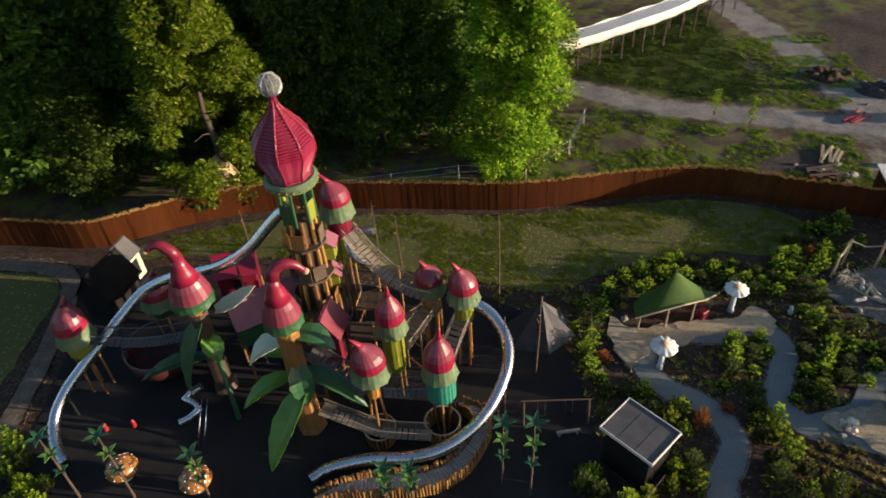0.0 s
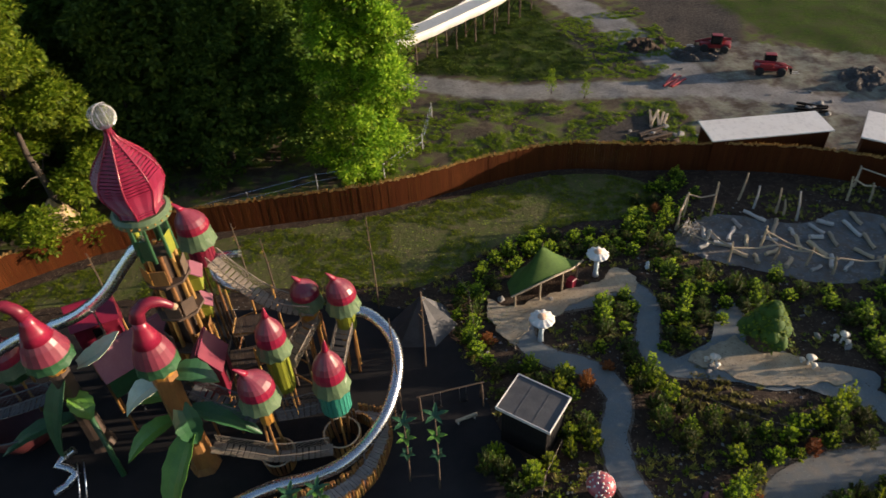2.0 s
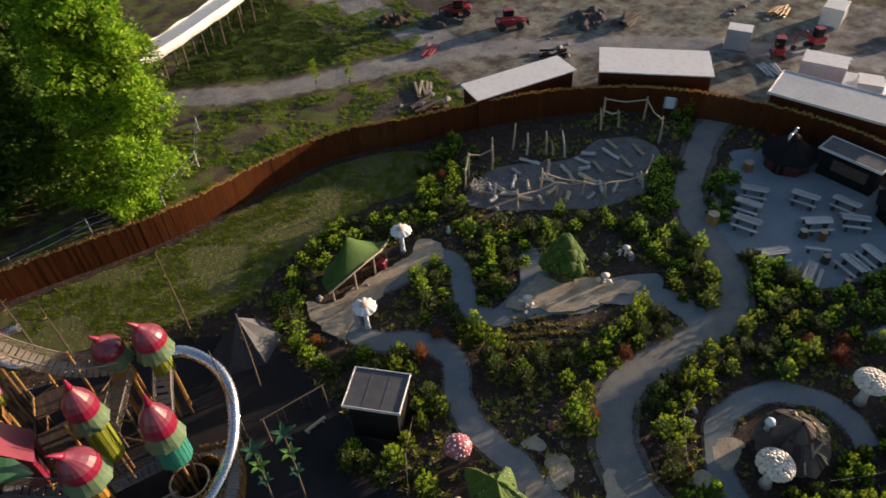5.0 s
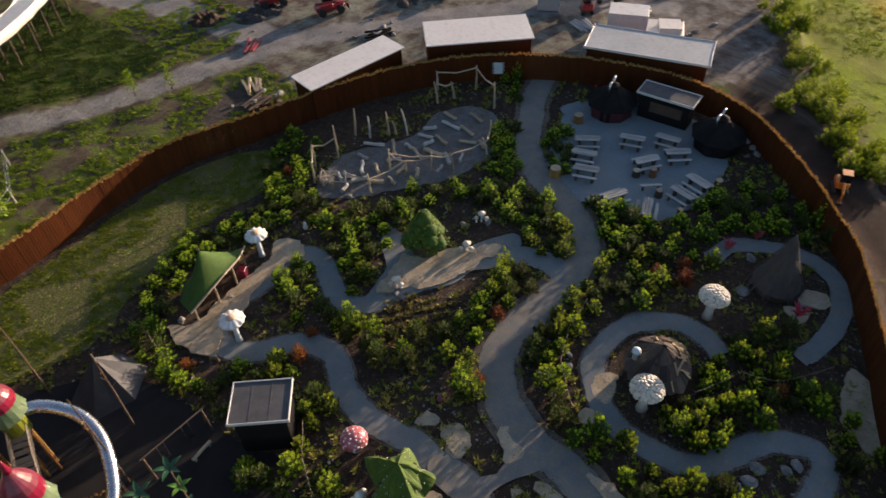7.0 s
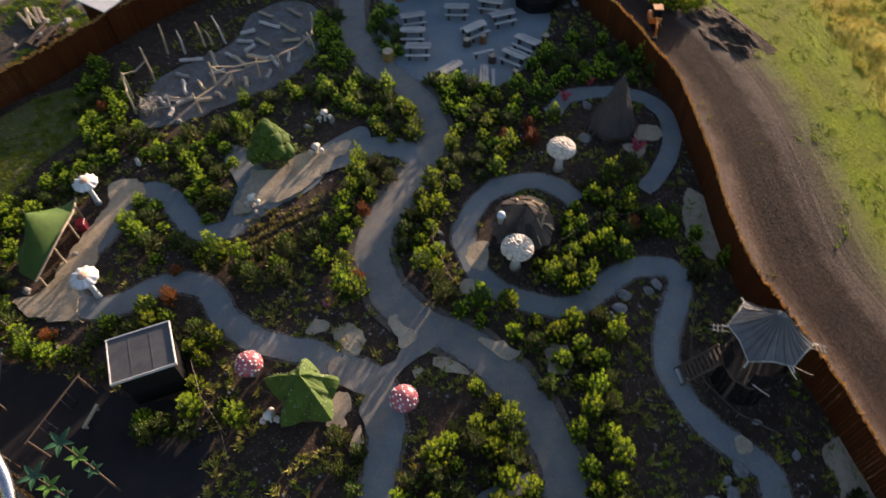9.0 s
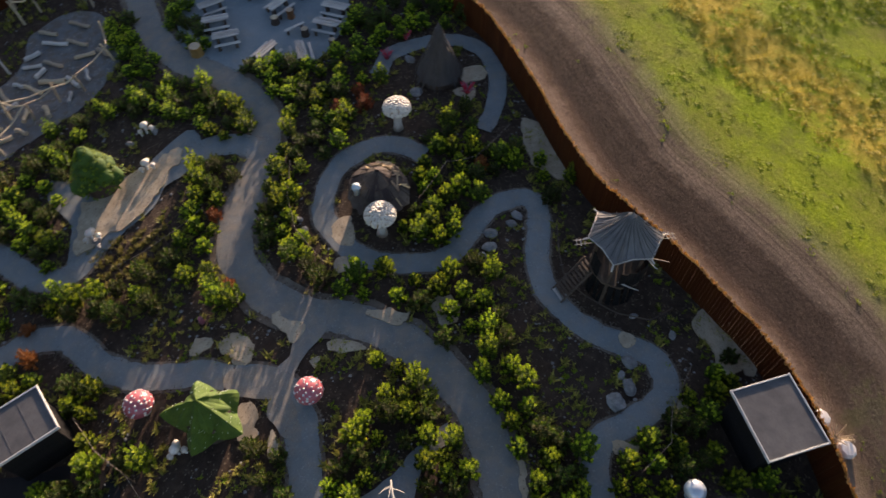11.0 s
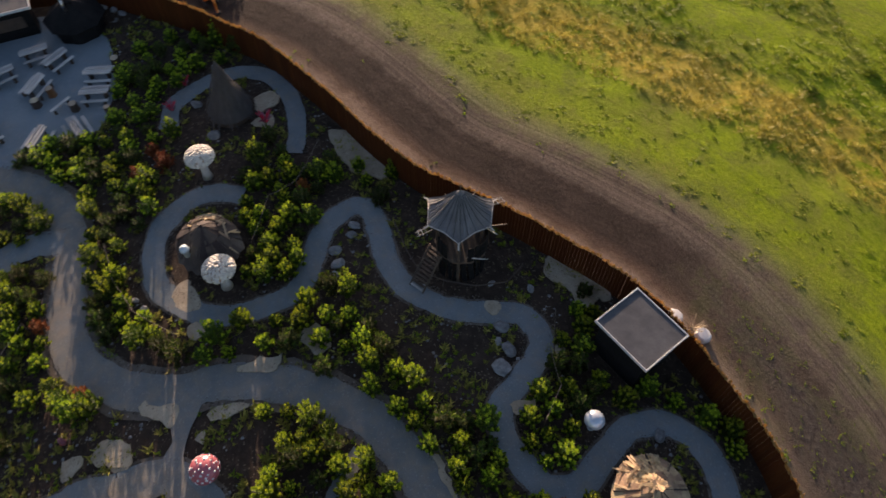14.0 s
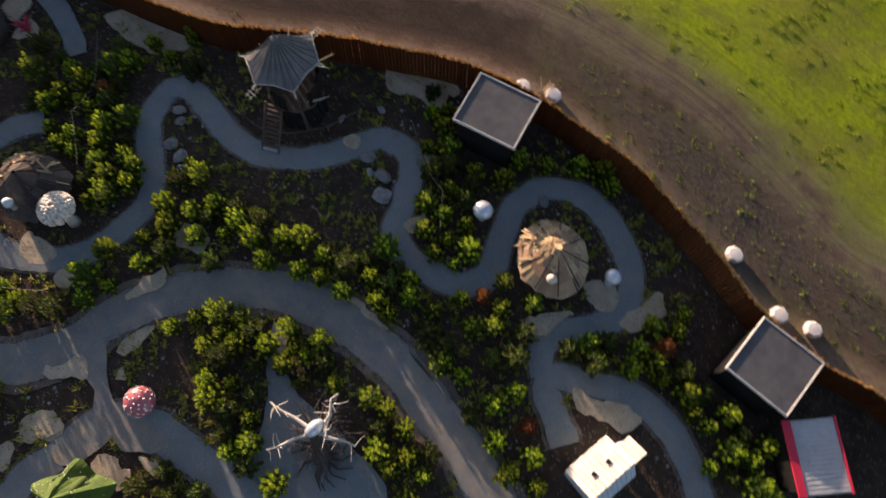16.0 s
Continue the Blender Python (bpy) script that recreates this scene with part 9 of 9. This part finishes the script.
def telehandler(place, turn, label):
    ob = thing("telehandler", (*place, height(*place)), label, "vehicle", "telehandlers", turn)
    ob.matrix_basis = ob.matrix_basis @ Matrix.Diagonal((0.72, 0.72, 0.72, 1))
    bm = bmesh.new()
    box(bm, (0, 0, 0.95), (4.2, 1.5, 0.7), None, 0.12)
    part("chassis", bm, M_CABRED, ob)
    bm = bmesh.new()
    vs = box(bm, (-0.1, 0.45, 1.85), (1.5, 0.9, 1.3), None, 0.12)
    cab = part("cab", bm, M_BLACK, ob)
    for x, y, sx, sy in ((-0.1, 0.92, 1.2, 0.02), (0.66, 0.45, 0.02, 0.7), (-0.86, 0.45, 0.02, 0.7)):
        bm = bmesh.new()
        box(bm, (x, y, 1.95), (sx, sy, 0.8), None, 0.004)
        part("window", bm, M_WINDOW, cab)
    bm = bmesh.new()
    box(bm, (-0.1, 0.45, 2.54), (1.4, 0.85, 0.08), None, 0.02)
    part("cab_roof", bm, M_CABRED, cab)
    bm = bmesh.new()
    tube(bm, [(-2.1, -0.2, 1.75), (1.0, -0.2, 1.55), (2.7, -0.2, 1.0)], [0.2, 0.19, 0.15], 4)
    part("boom", bm, M_CABRED, ob, "red telescopic boom")
    bm = bmesh.new()
    box(bm, (-0.6, -0.75, 1.4), (1.8, 0.5, 0.55), None, 0.08)
    part("engine_hood", bm, M_CABRED, ob)
    for y in (-0.45, 0.05):
        bm = bmesh.new()
        box(bm, (3.2, y, 0.35), (1.1, 0.12, 0.06), None, 0.01)
        part("fork", bm, M_TRIM, ob)
    bm = bmesh.new()
    box(bm, (2.68, -0.2, 0.65), (0.1, 1.1, 0.7), None, 0.02)
    part("fork_carriage", bm, M_BLACK, ob)
    for x in (-1.35, 1.4):
        for y in (-0.85, 0.85):
            wheel(ob, x, y, 0.58, 0.42)


telehandler((44.8, 53.2), -25, "red telehandler with a raised boom parked on gravel")
telehandler((42.4, 59.2), 150, "red telehandler with a black cab parked on gravel")


def container(place, size, turn, paint, label):
    ob = thing("container", (*place, height(*place)), label, "container", "yard containers", turn)
    lx, ly, lz = size
    bm = bmesh.new()
    box(bm, (0, 0, lz / 2 + 0.1), (lx - 0.1, ly - 0.1, lz), None, 0.02)
    part("body", bm, paint, ob)
    n = int(lx / 0.3)
    for s in (-1, 1):
        bm = bmesh.new()
        for i in range(n):
            box(bm, (-lx / 2 + (i + 0.5) * lx / n, s * (ly / 2 - 0.04), lz / 2 + 0.1), (lx / n * 0.5, 0.06, lz - 0.25), None, 0.01)
        part("corrugation", bm, paint, ob)
    for sx in (-1, 1):
        for sy in (-1, 1):
            bm = bmesh.new()
            box(bm, (sx * (lx / 2 - 0.05), sy * (ly / 2 - 0.05), lz / 2 + 0.1), (0.14, 0.14, lz + 0.06), None, 0.01)
            part("corner_post", bm, paint, ob)
    bm = bmesh.new()
    box(bm, (0, 0, lz + 0.13), (lx, ly, 0.06), None, 0.01)
    part("roof", bm, M_WHITEROOF, ob, "white roof")


container((58.4, 26.6), (3.6, 2.3, 2.5), -65, M_WHITE, "white site container with a flat roof")
container((58.8, 35.6), (2.2, 1.6, 2.0), -60, M_GREYROOF, "small grey site box with panels on top")
container((61.5, 23.6), (2.0, 2.0, 0.6), -60, M_WHITE, "low white tank on a pale slab")
container((70.5, 33.0), (2.6, 2.0, 1.8), 20, M_WHITE, "white site box at the yard's edge")
ob = thing("concrete_slab", (60.8, 24.8, height(60.8, 24.8)), "pale concrete slab in the yard", "slab", "", -65)
bm = bmesh.new()
box(bm, (0, 0, 0.1), (5.5, 4.0, 0.25), None, 0.03)
part("slab", bm, M_TRIM, ob)


def digger(place, turn, paint, label, s=1.0):
    ob = thing("mini_digger", (*place, height(*place)), label, "vehicle", "", turn)
    for y in (-0.55, 0.55):
        bm = bmesh.new()
        box(bm, (0, y * s, 0.28 * s), (1.9 * s, 0.36 * s, 0.5 * s), None, 0.14 * s)
        part("track", bm, M_TYRE, ob)
    bm = bmesh.new()
    box(bm, (-0.2 * s, 0, 0.95 * s), (1.5 * s, 1.2 * s, 0.75 * s), None, 0.12 * s)
    part("body", bm, paint, ob)
    bm = bmesh.new()
    box(bm, (0.0, 0.1 * s, 1.75 * s), (0.9 * s, 0.9 * s, 0.95 * s), None, 0.08 * s)
    part("cab", bm, M_WINDOW, ob, "glazed cab")
    bm = bmesh.new()
    box(bm, (0.0, 0.1 * s, 2.26 * s), (0.95 * s, 0.95 * s, 0.08 * s), None, 0.02)
    part("cab_roof", bm, paint, ob)
    bm = bmesh.new()
    tube(bm, [(0.5 * s, -0.2 * s, 1.0 * s), (1.4 * s, -0.2 * s, 2.0 * s), (2.4 * s, -0.2 * s, 1.5 * s), (2.5 * s, -0.2 * s, 0.5 * s)], [0.14 * s, 0.13 * s, 0.11 * s, 0.09 * s], 4)
    part("arm", bm, paint, ob)
    bm = bmesh.new()
    box(bm, (2.4 * s, -0.2 * s, 0.3 * s), (0.5 * s, 0.55 * s, 0.4 * s), None, 0.08 * s)
    part("bucket", bm, M_TYRE, ob)


digger((47.3, 3.2), 200, M_ORANGE, "orange mini digger on the bare track outside the fence", 0.75)
digger((60.2, 32.0), 40, M_CABRED, "small red digger in the yard", 0.9)
digger((64.5, 31.0), 160, M_CABRED, "small red digger in the yard", 0.9)


# stacked timber, pipes, rubble and bales
def timber_stack(place, turn, n, label, material):
    ob = thing("timber_stack", (*place, height(*place)), label, "timber", "timber stacks", turn)
    for i in range(n):
        bm = bmesh.new()
        box(bm, (rnd.uniform(-0.3, 0.3), (i % 5) * 0.32 - 0.6, 0.12 + 0.2 * (i // 5)), (rnd.uniform(1.8, 3.0), 0.22, 0.16), rotz(rnd.uniform(-14, 14)), 0.02)
        part("plank", bm, material, ob)


for x, y, a, n, m_ in ((55.0, 46.2, 20, 14, M_DARKWOOD), (72.0, 26.8, -30, 12, M_PALEWOOD), (30.8, 48.6, 60, 5, M_PALEWOOD), (29.4, 46.4, 10, 6, M_DARKWOOD), (44.5, 45.8, -25, 5, M_BLACK), (63.8, 28.6, -60, 8, M_WHITE), (68.5, 37.5, 10, 10, M_AMBER), (35.4, 54.6, 40, 4, M_CABRED), (57.6, 30.8, 70, 6, M_GREYROOF), (50.4, 24.4, 30, 5, M_CABRED)):
    timber_stack((x, y), a, n, "untidy stack of building timber on rough ground", m_)
for i in range(70):
    x, y = rnd.choice(((30, 46), (33, 45), (36, 44), (28, 44.5), (44, 44), (58, 30), (52, 36), (38, 60), (46, 48), (62, 20), (66, 40)))
    x, y = x + rnd.gauss(0, 1.6), y + rnd.gauss(0, 1.3)
    if inside(x, y, compound):
        continue
    o = new("rubble", ROCKS[i % 4])
    s = rnd.uniform(0.1, 0.38)
    o.matrix_basis = pose(x, y, height(x, y) + 0.04, 0, 0, rnd.uniform(0, 360)) @ Matrix.Diagonal((s, s * 0.8, s * 0.6, 1))
    tagged(o, "broken stone lying in the building yard", "rubble", "yard rubble")
for x, y, a in ((12.9, -17.4, 40), (11.4, -18.3, 20), (-5.0, -18.2, 10), (-6.6, -18.9, 30), (-1.4, -18.9, 0)):
    ob = thing("wrapped_bale", (x, y, height(x, y)), "pale wrapped bale beside the fence", "bale", "wrapped bales", a)
    ob.matrix_basis = ob.matrix_basis @ Matrix.Diagonal((0.8, 0.75, 0.7, 1))
    bm = bmesh.new()
    lathe(bm, [(0.1, 0.02), (0.48, 0.04), (0.56, 0.2), (0.56, 0.55), (0.46, 0.7), (0.1, 0.72)], 8)
    part("wrapping", bm, M_WHITEROOF, ob)
    bm = bmesh.new()
    tube(bm, [(0.575 * math.cos(2 * math.pi * i / 14), 0.575 * math.sin(2 * math.pi * i / 14), 0.38) for i in range(15)], 0.02, 4)
    part("band", bm, M_GREYROOF, ob)
ob = thing("brushwood_pile", (12.0, -18.0, height(12, -18)), "small pile of dry brushwood by the fence", "brushwood")
for i in range(14):
    bm = bmesh.new()
    a = rnd.uniform(0, 6.28)
    tube(bm, [(0, 0, 0.05), (0.6 * math.cos(a), 0.6 * math.sin(a), rnd.uniform(0.3, 1.0))], [0.04, 0.015], 5)
    part("branch", bm, M_PALEWOOD, ob)
ob = thing("thatched_shelter", (-19.5, 47.4, height(-19.5, 47.4)), "small pale thatched shelter at the forest edge", "shelter")
bm = bmesh.new()
lathe(bm, [(1.5, 1.2), (0.9, 2.4), (0.1, 3.4)], 10)
part("thatch", bm, M_THATCH, ob)
for i in range(5):
    a = 2 * math.pi * i / 5
    post(ob, (1.2 * math.cos(a), 1.2 * math.sin(a), 0), (1.1 * math.cos(a), 1.1 * math.sin(a), 1.6), 0.07, M_PALEWOOD)


# pale panel fixed to the inside of the boundary fence
ob = thing("notice_panel", (44.45, 31.5, 0), "pale blue-grey panel on posts against the fence", "panel", "", -53.7)
bm = bmesh.new()
box(bm, (0, 0, 1.35), (1.0, 0.06, 1.1), None, 0.02)
part("board", bm, M_BLUEWHITE, ob)
for x in (-0.42, 0.42):
    post(ob, (x, -0.06, 0.03), (x, -0.06, 1.9), 0.04, M_DARKWOOD)


# wire fence of the forest edge
ob = thing("wire_fence", (0, 0, 0), "thin wire fence on posts at the forest edge", "fence")
wire = [(-16.5, 46.6), (-11, 45.6), (-5.5, 46.6), (0, 47.4), (5.5, 47.2), (9.5, 50.5), (11.5, 55.5)]
for x, y in wire:
    post(ob, (x, y, height(x, y) - 0.1), (x, y, 1.5), 0.05, M_GREYWOOD)
for z in (0.8, 1.4):
    bm = bmesh.new()
    tube(bm, [(x, y, z) for x, y in wire], 0.014, 4)
    part("wire", bm, M_STEEL, ob)


# strings of small lamps and low rails in the garden
def rope_line(pts, label, lamps=True):
    ob = thing("lamp_string", (0, 0, 0), label, "lamp string", "lamp strings")
    for x, y in pts:
        post(ob, (x, y, 0.03), (x, y, 1.35), 0.03, M_DARKWOOD)
    for (x0, y0), (x1, y1) in zip(pts, pts[1:]):
        bm = bmesh.new()
        tube(bm, [(x0 + (x1 - x0) * t, y0 + (y1 - y0) * t, 1.33 - 0.5 * t * (1 - t)) for t in (0, 0.25, 0.5, 0.75, 1)], 0.011, 4)
        part("rope", bm, M_ROPE, ob)


rope_line([(9.9, 19.0), (8.4, 17.4), (7.4, 15.6), (6.0, 14.2)], "rope strung along low posts by the stall")
rope_line([(7.9, 33.0), (8.2, 31.0), (7.8, 28.6)], "rope strung along low posts in the shrubs")
rope_line([(24.2, 3.6), (27.0, 2.2), (27.6, 0.4), (30.4, -1.6)], "rope strung along low posts in the shrubs")
rope_line([(26.4, 11.6), (23.9, 11.3), (21.6, 10.4), (19.5, 8.4)], "rope strung along low posts in the shrubs")
rope_line([(18.4, 19.6), (20.4, 17.6), (22.6, 16.0)], "rope strung along low posts in the shrubs")
rope_line([(14.8, -11.0), (12.4, -9.8), (10.8, -9.6), (9.4, -8.2)], "rope strung along low posts in the shrubs")
ob = thing("low_rail", (0, 0, 0), "low round-timber rail along the path", "rail")
edge = [(23.4, -4.5), (21.4, -4.6), (19.8, -4.9), (18.8, -6.0), (17.9, -7.6), (17.6, -9.4), (18.4, -10.6)]
for x, y in edge:
    post(ob, (x, y, 0.03), (x, y, 0.6), 0.05, M_DARKWOOD)
for (x0, y0), (x1, y1) in zip(edge, edge[1:]):
    bm = bmesh.new()
    tube(bm, [(x0, y0, 0.52), (x1, y1, 0.52)], 0.04, 5)
    part("bar", bm, M_DARKWOOD, ob)


# ---- ground cover ----
def tufts(name, spots, material, label, length, blades, spread, lean=0.5, width=0.05):
    """Many small tufts of blades as one carpet."""
    vs, fs = [], []
    for x, y, s in spots:
        z = height(x, y) if not inside(x, y, compound) else 0.04
        for _ in range(blades):
            a, b = rnd.uniform(0, 6.28), rnd.uniform(0, 6.28)
            px, py = x + spread * s * rnd.random() * math.cos(a), y + spread * s * rnd.random() * math.sin(a)
            n = length * s * rnd.uniform(0.6, 1.3)
            dx, dy = lean * n * math.cos(b), lean * n * math.sin(b)
            w = width * s
            i = len(vs)
            vs += [(px - w * math.sin(b), py + w * math.cos(b), z), (px + w * math.sin(b), py - w * math.cos(b), z), (px + dx, py + dy, z + n)]
            fs.append((i, i + 1, i + 2))
    me = bpy.data.meshes.new(name)
    me.from_pydata(vs, [], fs)
    me.materials.append(material)
    return tagged(new(name, me), label, "plants", "", "stuff")


def scatter(n, x0, x1, y0, y1, keep, lo=0.6, hi=1.3):
    out = []
    for _ in range(n):
        x, y = rnd.uniform(x0, x1), rnd.uniform(y0, y1)
        if keep(x, y):
            out.append((x, y, rnd.uniform(lo, hi)))
    return out


def away_from_fence(x, y):
    i, j = int(round((y + 110) / 0.8)), int(round((x + 90) / 0.8))
    return away[min(max(i, 0), away.shape[0] - 1), min(max(j, 0), away.shape[1] - 1)]


clumpy = lambda x, y, f, t: noise.noise((x * f, y * f, 2.0)) > t


def off_band(x, y):
    return line_distance(np.array([x]), np.array([y]), DRY_BAND)[0]


def field_edge(x, y):
    return 8.4


meadow = scatter(15000, -8, 70, -62, 12, lambda x, y: field_edge(x, y) + 1.5 * noise.noise((x * 0.4, y * 0.4, 0)) < away_from_fence(x, y) < 24 and clumpy(x, y, 0.6, 0.02) and x - 0.35 * y > 8)
tufts("meadow_grass", meadow, L_GRASS, "tufts of bright meadow grass", 0.065, 14, 0.24, 1.6, 0.04)
tall = scatter(22000, -14, 84, -70, 16, lambda x, y: away_from_fence(x, y) > 11)
tufts("tall_grass", [p for p in tall if off_band(p[0], p[1]) < 3.6 + 1.2 * noise.noise((p[0] * 0.3, p[1] * 0.3, 1.0))], L_DRY, "tall dry yellow grass of the meadow", 0.22, 12, 0.45, 1.1, 0.035)
beyond = [p for p in tall if away_from_fence(p[0], p[1]) > 21 and off_band(p[0], p[1]) > 2.8 and clumpy(p[0], p[1], 0.16, -0.15)]
tufts("green_grass", beyond, L_GRASS, "tall fresh grass of the meadow", 0.18, 11, 0.45, 1.2, 0.04)
BUSHES = ((69.6, 15.4), (64.3, 11.9), (58.7, 8.5), (55.2, 5.1), (51.2, 2.2))
def thicket(name, spots, label, tall=0.45):
    """Low bushes massed into one thicket."""
    vs, fs, ids = [], [], []
    for x, y, k in spots:
        m = pose(x, y, height(x, y) - 0.1, 0, 0, rnd.uniform(0, 360)) @ Matrix.Diagonal((k * 1.1, k * 1.1, k * tall, 1))
        src = SHRUBS[rnd.randrange(5)]
        n = len(vs)
        vs += [tuple(m @ v.co) for v in src.vertices]
        fs += [tuple(n + j for j in p.vertices) for p in src.polygons]
        ids += [p.material_index for p in src.polygons]
    me = bpy.data.meshes.new(name)
    me.from_pydata(vs, [], fs)
    me.materials.append(L_WEED)
    me.materials.append(L_YOUNG)
    me.polygons.foreach_set("material_index", ids)
    return tagged(new(name, me), label, "bushes", "", "stuff")


thicket("bramble_bank", [(x + rnd.gauss(0, 1.6), y + rnd.gauss(0, 1.2), rnd.uniform(0.8, 1.7)) for x, y in BUSHES for _ in range(11)], "rough green bushes along the edge of the field", 0.85)
wild = scatter(420, 10, 80, -60, -8, lambda x, y: away_from_fence(x, y) > 20 and 3.5 < off_band(x, y) < 16 and clumpy(x, y, 0.14, 0.08), 0.7, 1.5)
thicket("meadow_scrub", wild, "dark scrub at the meadow's far side")
# tipped heaps of earth and spoil
for x, y, rx_, ry_, h, a, m_ in ((48.9, -1.6, 3.8, 2.4, 0.5, 50, M_SOIL), (40.6, 59.0, 3.4, 2.0, 0.9, -20, M_CLEARING), (36.4, 62.6, 3.0, 2.0, 0.8, 10, M_SOIL), (52.5, 49.5, 3.0, 2.2, 0.8, 30, M_CLEARING), (29.6, 45.4, 2.0, 1.2, 0.6, -15, M_SOIL)):
    bm = bmesh.new()
    cells = {}
    for i in range(25):
        for j in range(25):
            u, v = i / 12 - 1, j / 12 - 1
            d = max(0.0, 1 - (u * u + v * v) ** 0.5)
            e = min(1, d * 3)
            z = h * e * (0.25 + 0.9 * noise.noise((x + u * 2.2, y + v * 2.2, 0))) + 0.45 * h * e * noise.noise((x + u * 6, v * 6, 3)) - 0.12 * (1 - e)
            cells[i, j] = bm.verts.new((u * rx_, v * ry_, z))
    for i in range(24):
        for j in range(24):
            bm.faces.new((cells[i, j], cells[i + 1, j], cells[i + 1, j + 1], cells[i, j + 1]))
    o = part("earth_mound", bm, m_)
    o.matrix_basis = pose(x, y, height(x, y) - 0.02, 0, 0, a)
    tagged(o, "tipped heap of dark earth and stones", "earth heap", "earth heaps")
weeds_out = scatter(26000, 2, 40, 44, 72, lambda x, y: away_from_fence(x, y) > 0.6 and clumpy(x, y, 1.7, -0.05) and clumpy(x + 40, y, 0.30, -0.12) and not inside(x, y, YARD) and not inside(x, y, LUSH_SHADED[0]) and line_distance(np.array([x]), np.array([y]), ROADS[0][1])[0] > 2.3)
deep_grass = scatter(9000, 10, 32, 57, 82, lambda x, y: inside(x, y, LUSH_SHADED[0]) and clumpy(x, y, 0.8, -0.15))
tufts("deep_grass", deep_grass, L_BUSH, "deep green grass beside the gravel road", 0.12, 8, 0.3, 1.3, 0.045)
tufts("roadside_weeds", weeds_out, L_WEED, "patchy roadside weeds and grass", 0.10, 9, 0.26, 1.7, 0.045)
lawn_poly = AREAS["lawn"][3]
lawn_spots = scatter(26000, -28, 27, 33, 44, lambda x, y: inside(x, y, lawn_poly) and clumpy(x, y, 1.8, -0.05) and clumpy(x + 9, y, 0.30, -0.10))
tufts("lawn_weeds", lawn_spots, L_WEED, "patchy weeds on the rough lawn", 0.07, 8, 0.24, 2.0, 0.04)
track_spots = scatter(2500, -12, 52, -30, 12, lambda x, y: 0.4 < away_from_fence(x, y) < 8 and clumpy(x, y, 0.3, 0.28))
track_spots += scatter(2600, -14, 12, -25, -15, lambda x, y: inside(x, y, WEEDY) and away_from_fence(x, y) > 0.4 and clumpy(x, y, 1.3, 0.0), 0.2, 0.55)
tufts("track_weeds", track_spots, L_WEED, "sparse weeds on the bare track", 0.16, 6, 0.2, 0.6, 0.04)
bare = lambda x, y: free(x, y, 0.15) and inside(x, y, compound) and not any(inside(x, y, o[3]) for o in AREAS.values()) and away_from_fence(x, y) == 0
plants = scatter(17000, -2, 48, -17, 36, lambda x, y: clumpy(x, y, 0.5, -0.10) and bare(x, y), 0.5, 1.6)
ochre = scatter(900, 17, 23, 16, 23, lambda x, y: inside(x, y, [(19.9, 22.5), (22.3, 18.5), (19.7, 16.8), (17.5, 20.6)]) and math.sin(9 * (0.55 * x + 0.83 * y)) > -0.2, 0.8, 1.3)
tufts("ochre_plants", ochre, L_PLANT, "rows of ochre ground-cover plants", 0.16, 12, 0.13, 1.0, 0.04)
tufts("bed_plants", plants[::2], L_PLANT, "low ochre plants in the mulch", 0.17, 12, 0.14, 1.1, 0.04)
tufts("bed_herbs", plants[1::2], L_WEED, "low green herbs in the mulch", 0.10, 9, 0.11, 1.2, 0.03)

# small stones strewn over the beds
vs, fs = [], []
for x, y, k in scatter(5000, -8, 48, -17, 36, lambda x, y: clumpy(x, y, 0.3, -0.1) and bare(x, y), 0.04, 0.13):
    n = len(vs)
    a = rnd.uniform(0, 6.28)
    vs += [(x + k * math.cos(a + j * 1.257) * rnd.uniform(0.7, 1.2), y + k * math.sin(a + j * 1.257) * rnd.uniform(0.7, 1.2), 0.02) for j in range(5)] + [(x, y, 0.03 + k * 0.8)]
    fs += [(n + j, n + (j + 1) % 5, n + 5) for j in range(5)]
me = bpy.data.meshes.new("bed_stones")
me.from_pydata(vs, [], fs)
me.materials.append(M_ROCK)
tagged(new("bed_stones", me), "small grey stones strewn over the mulch", "stones", "", "stuff")
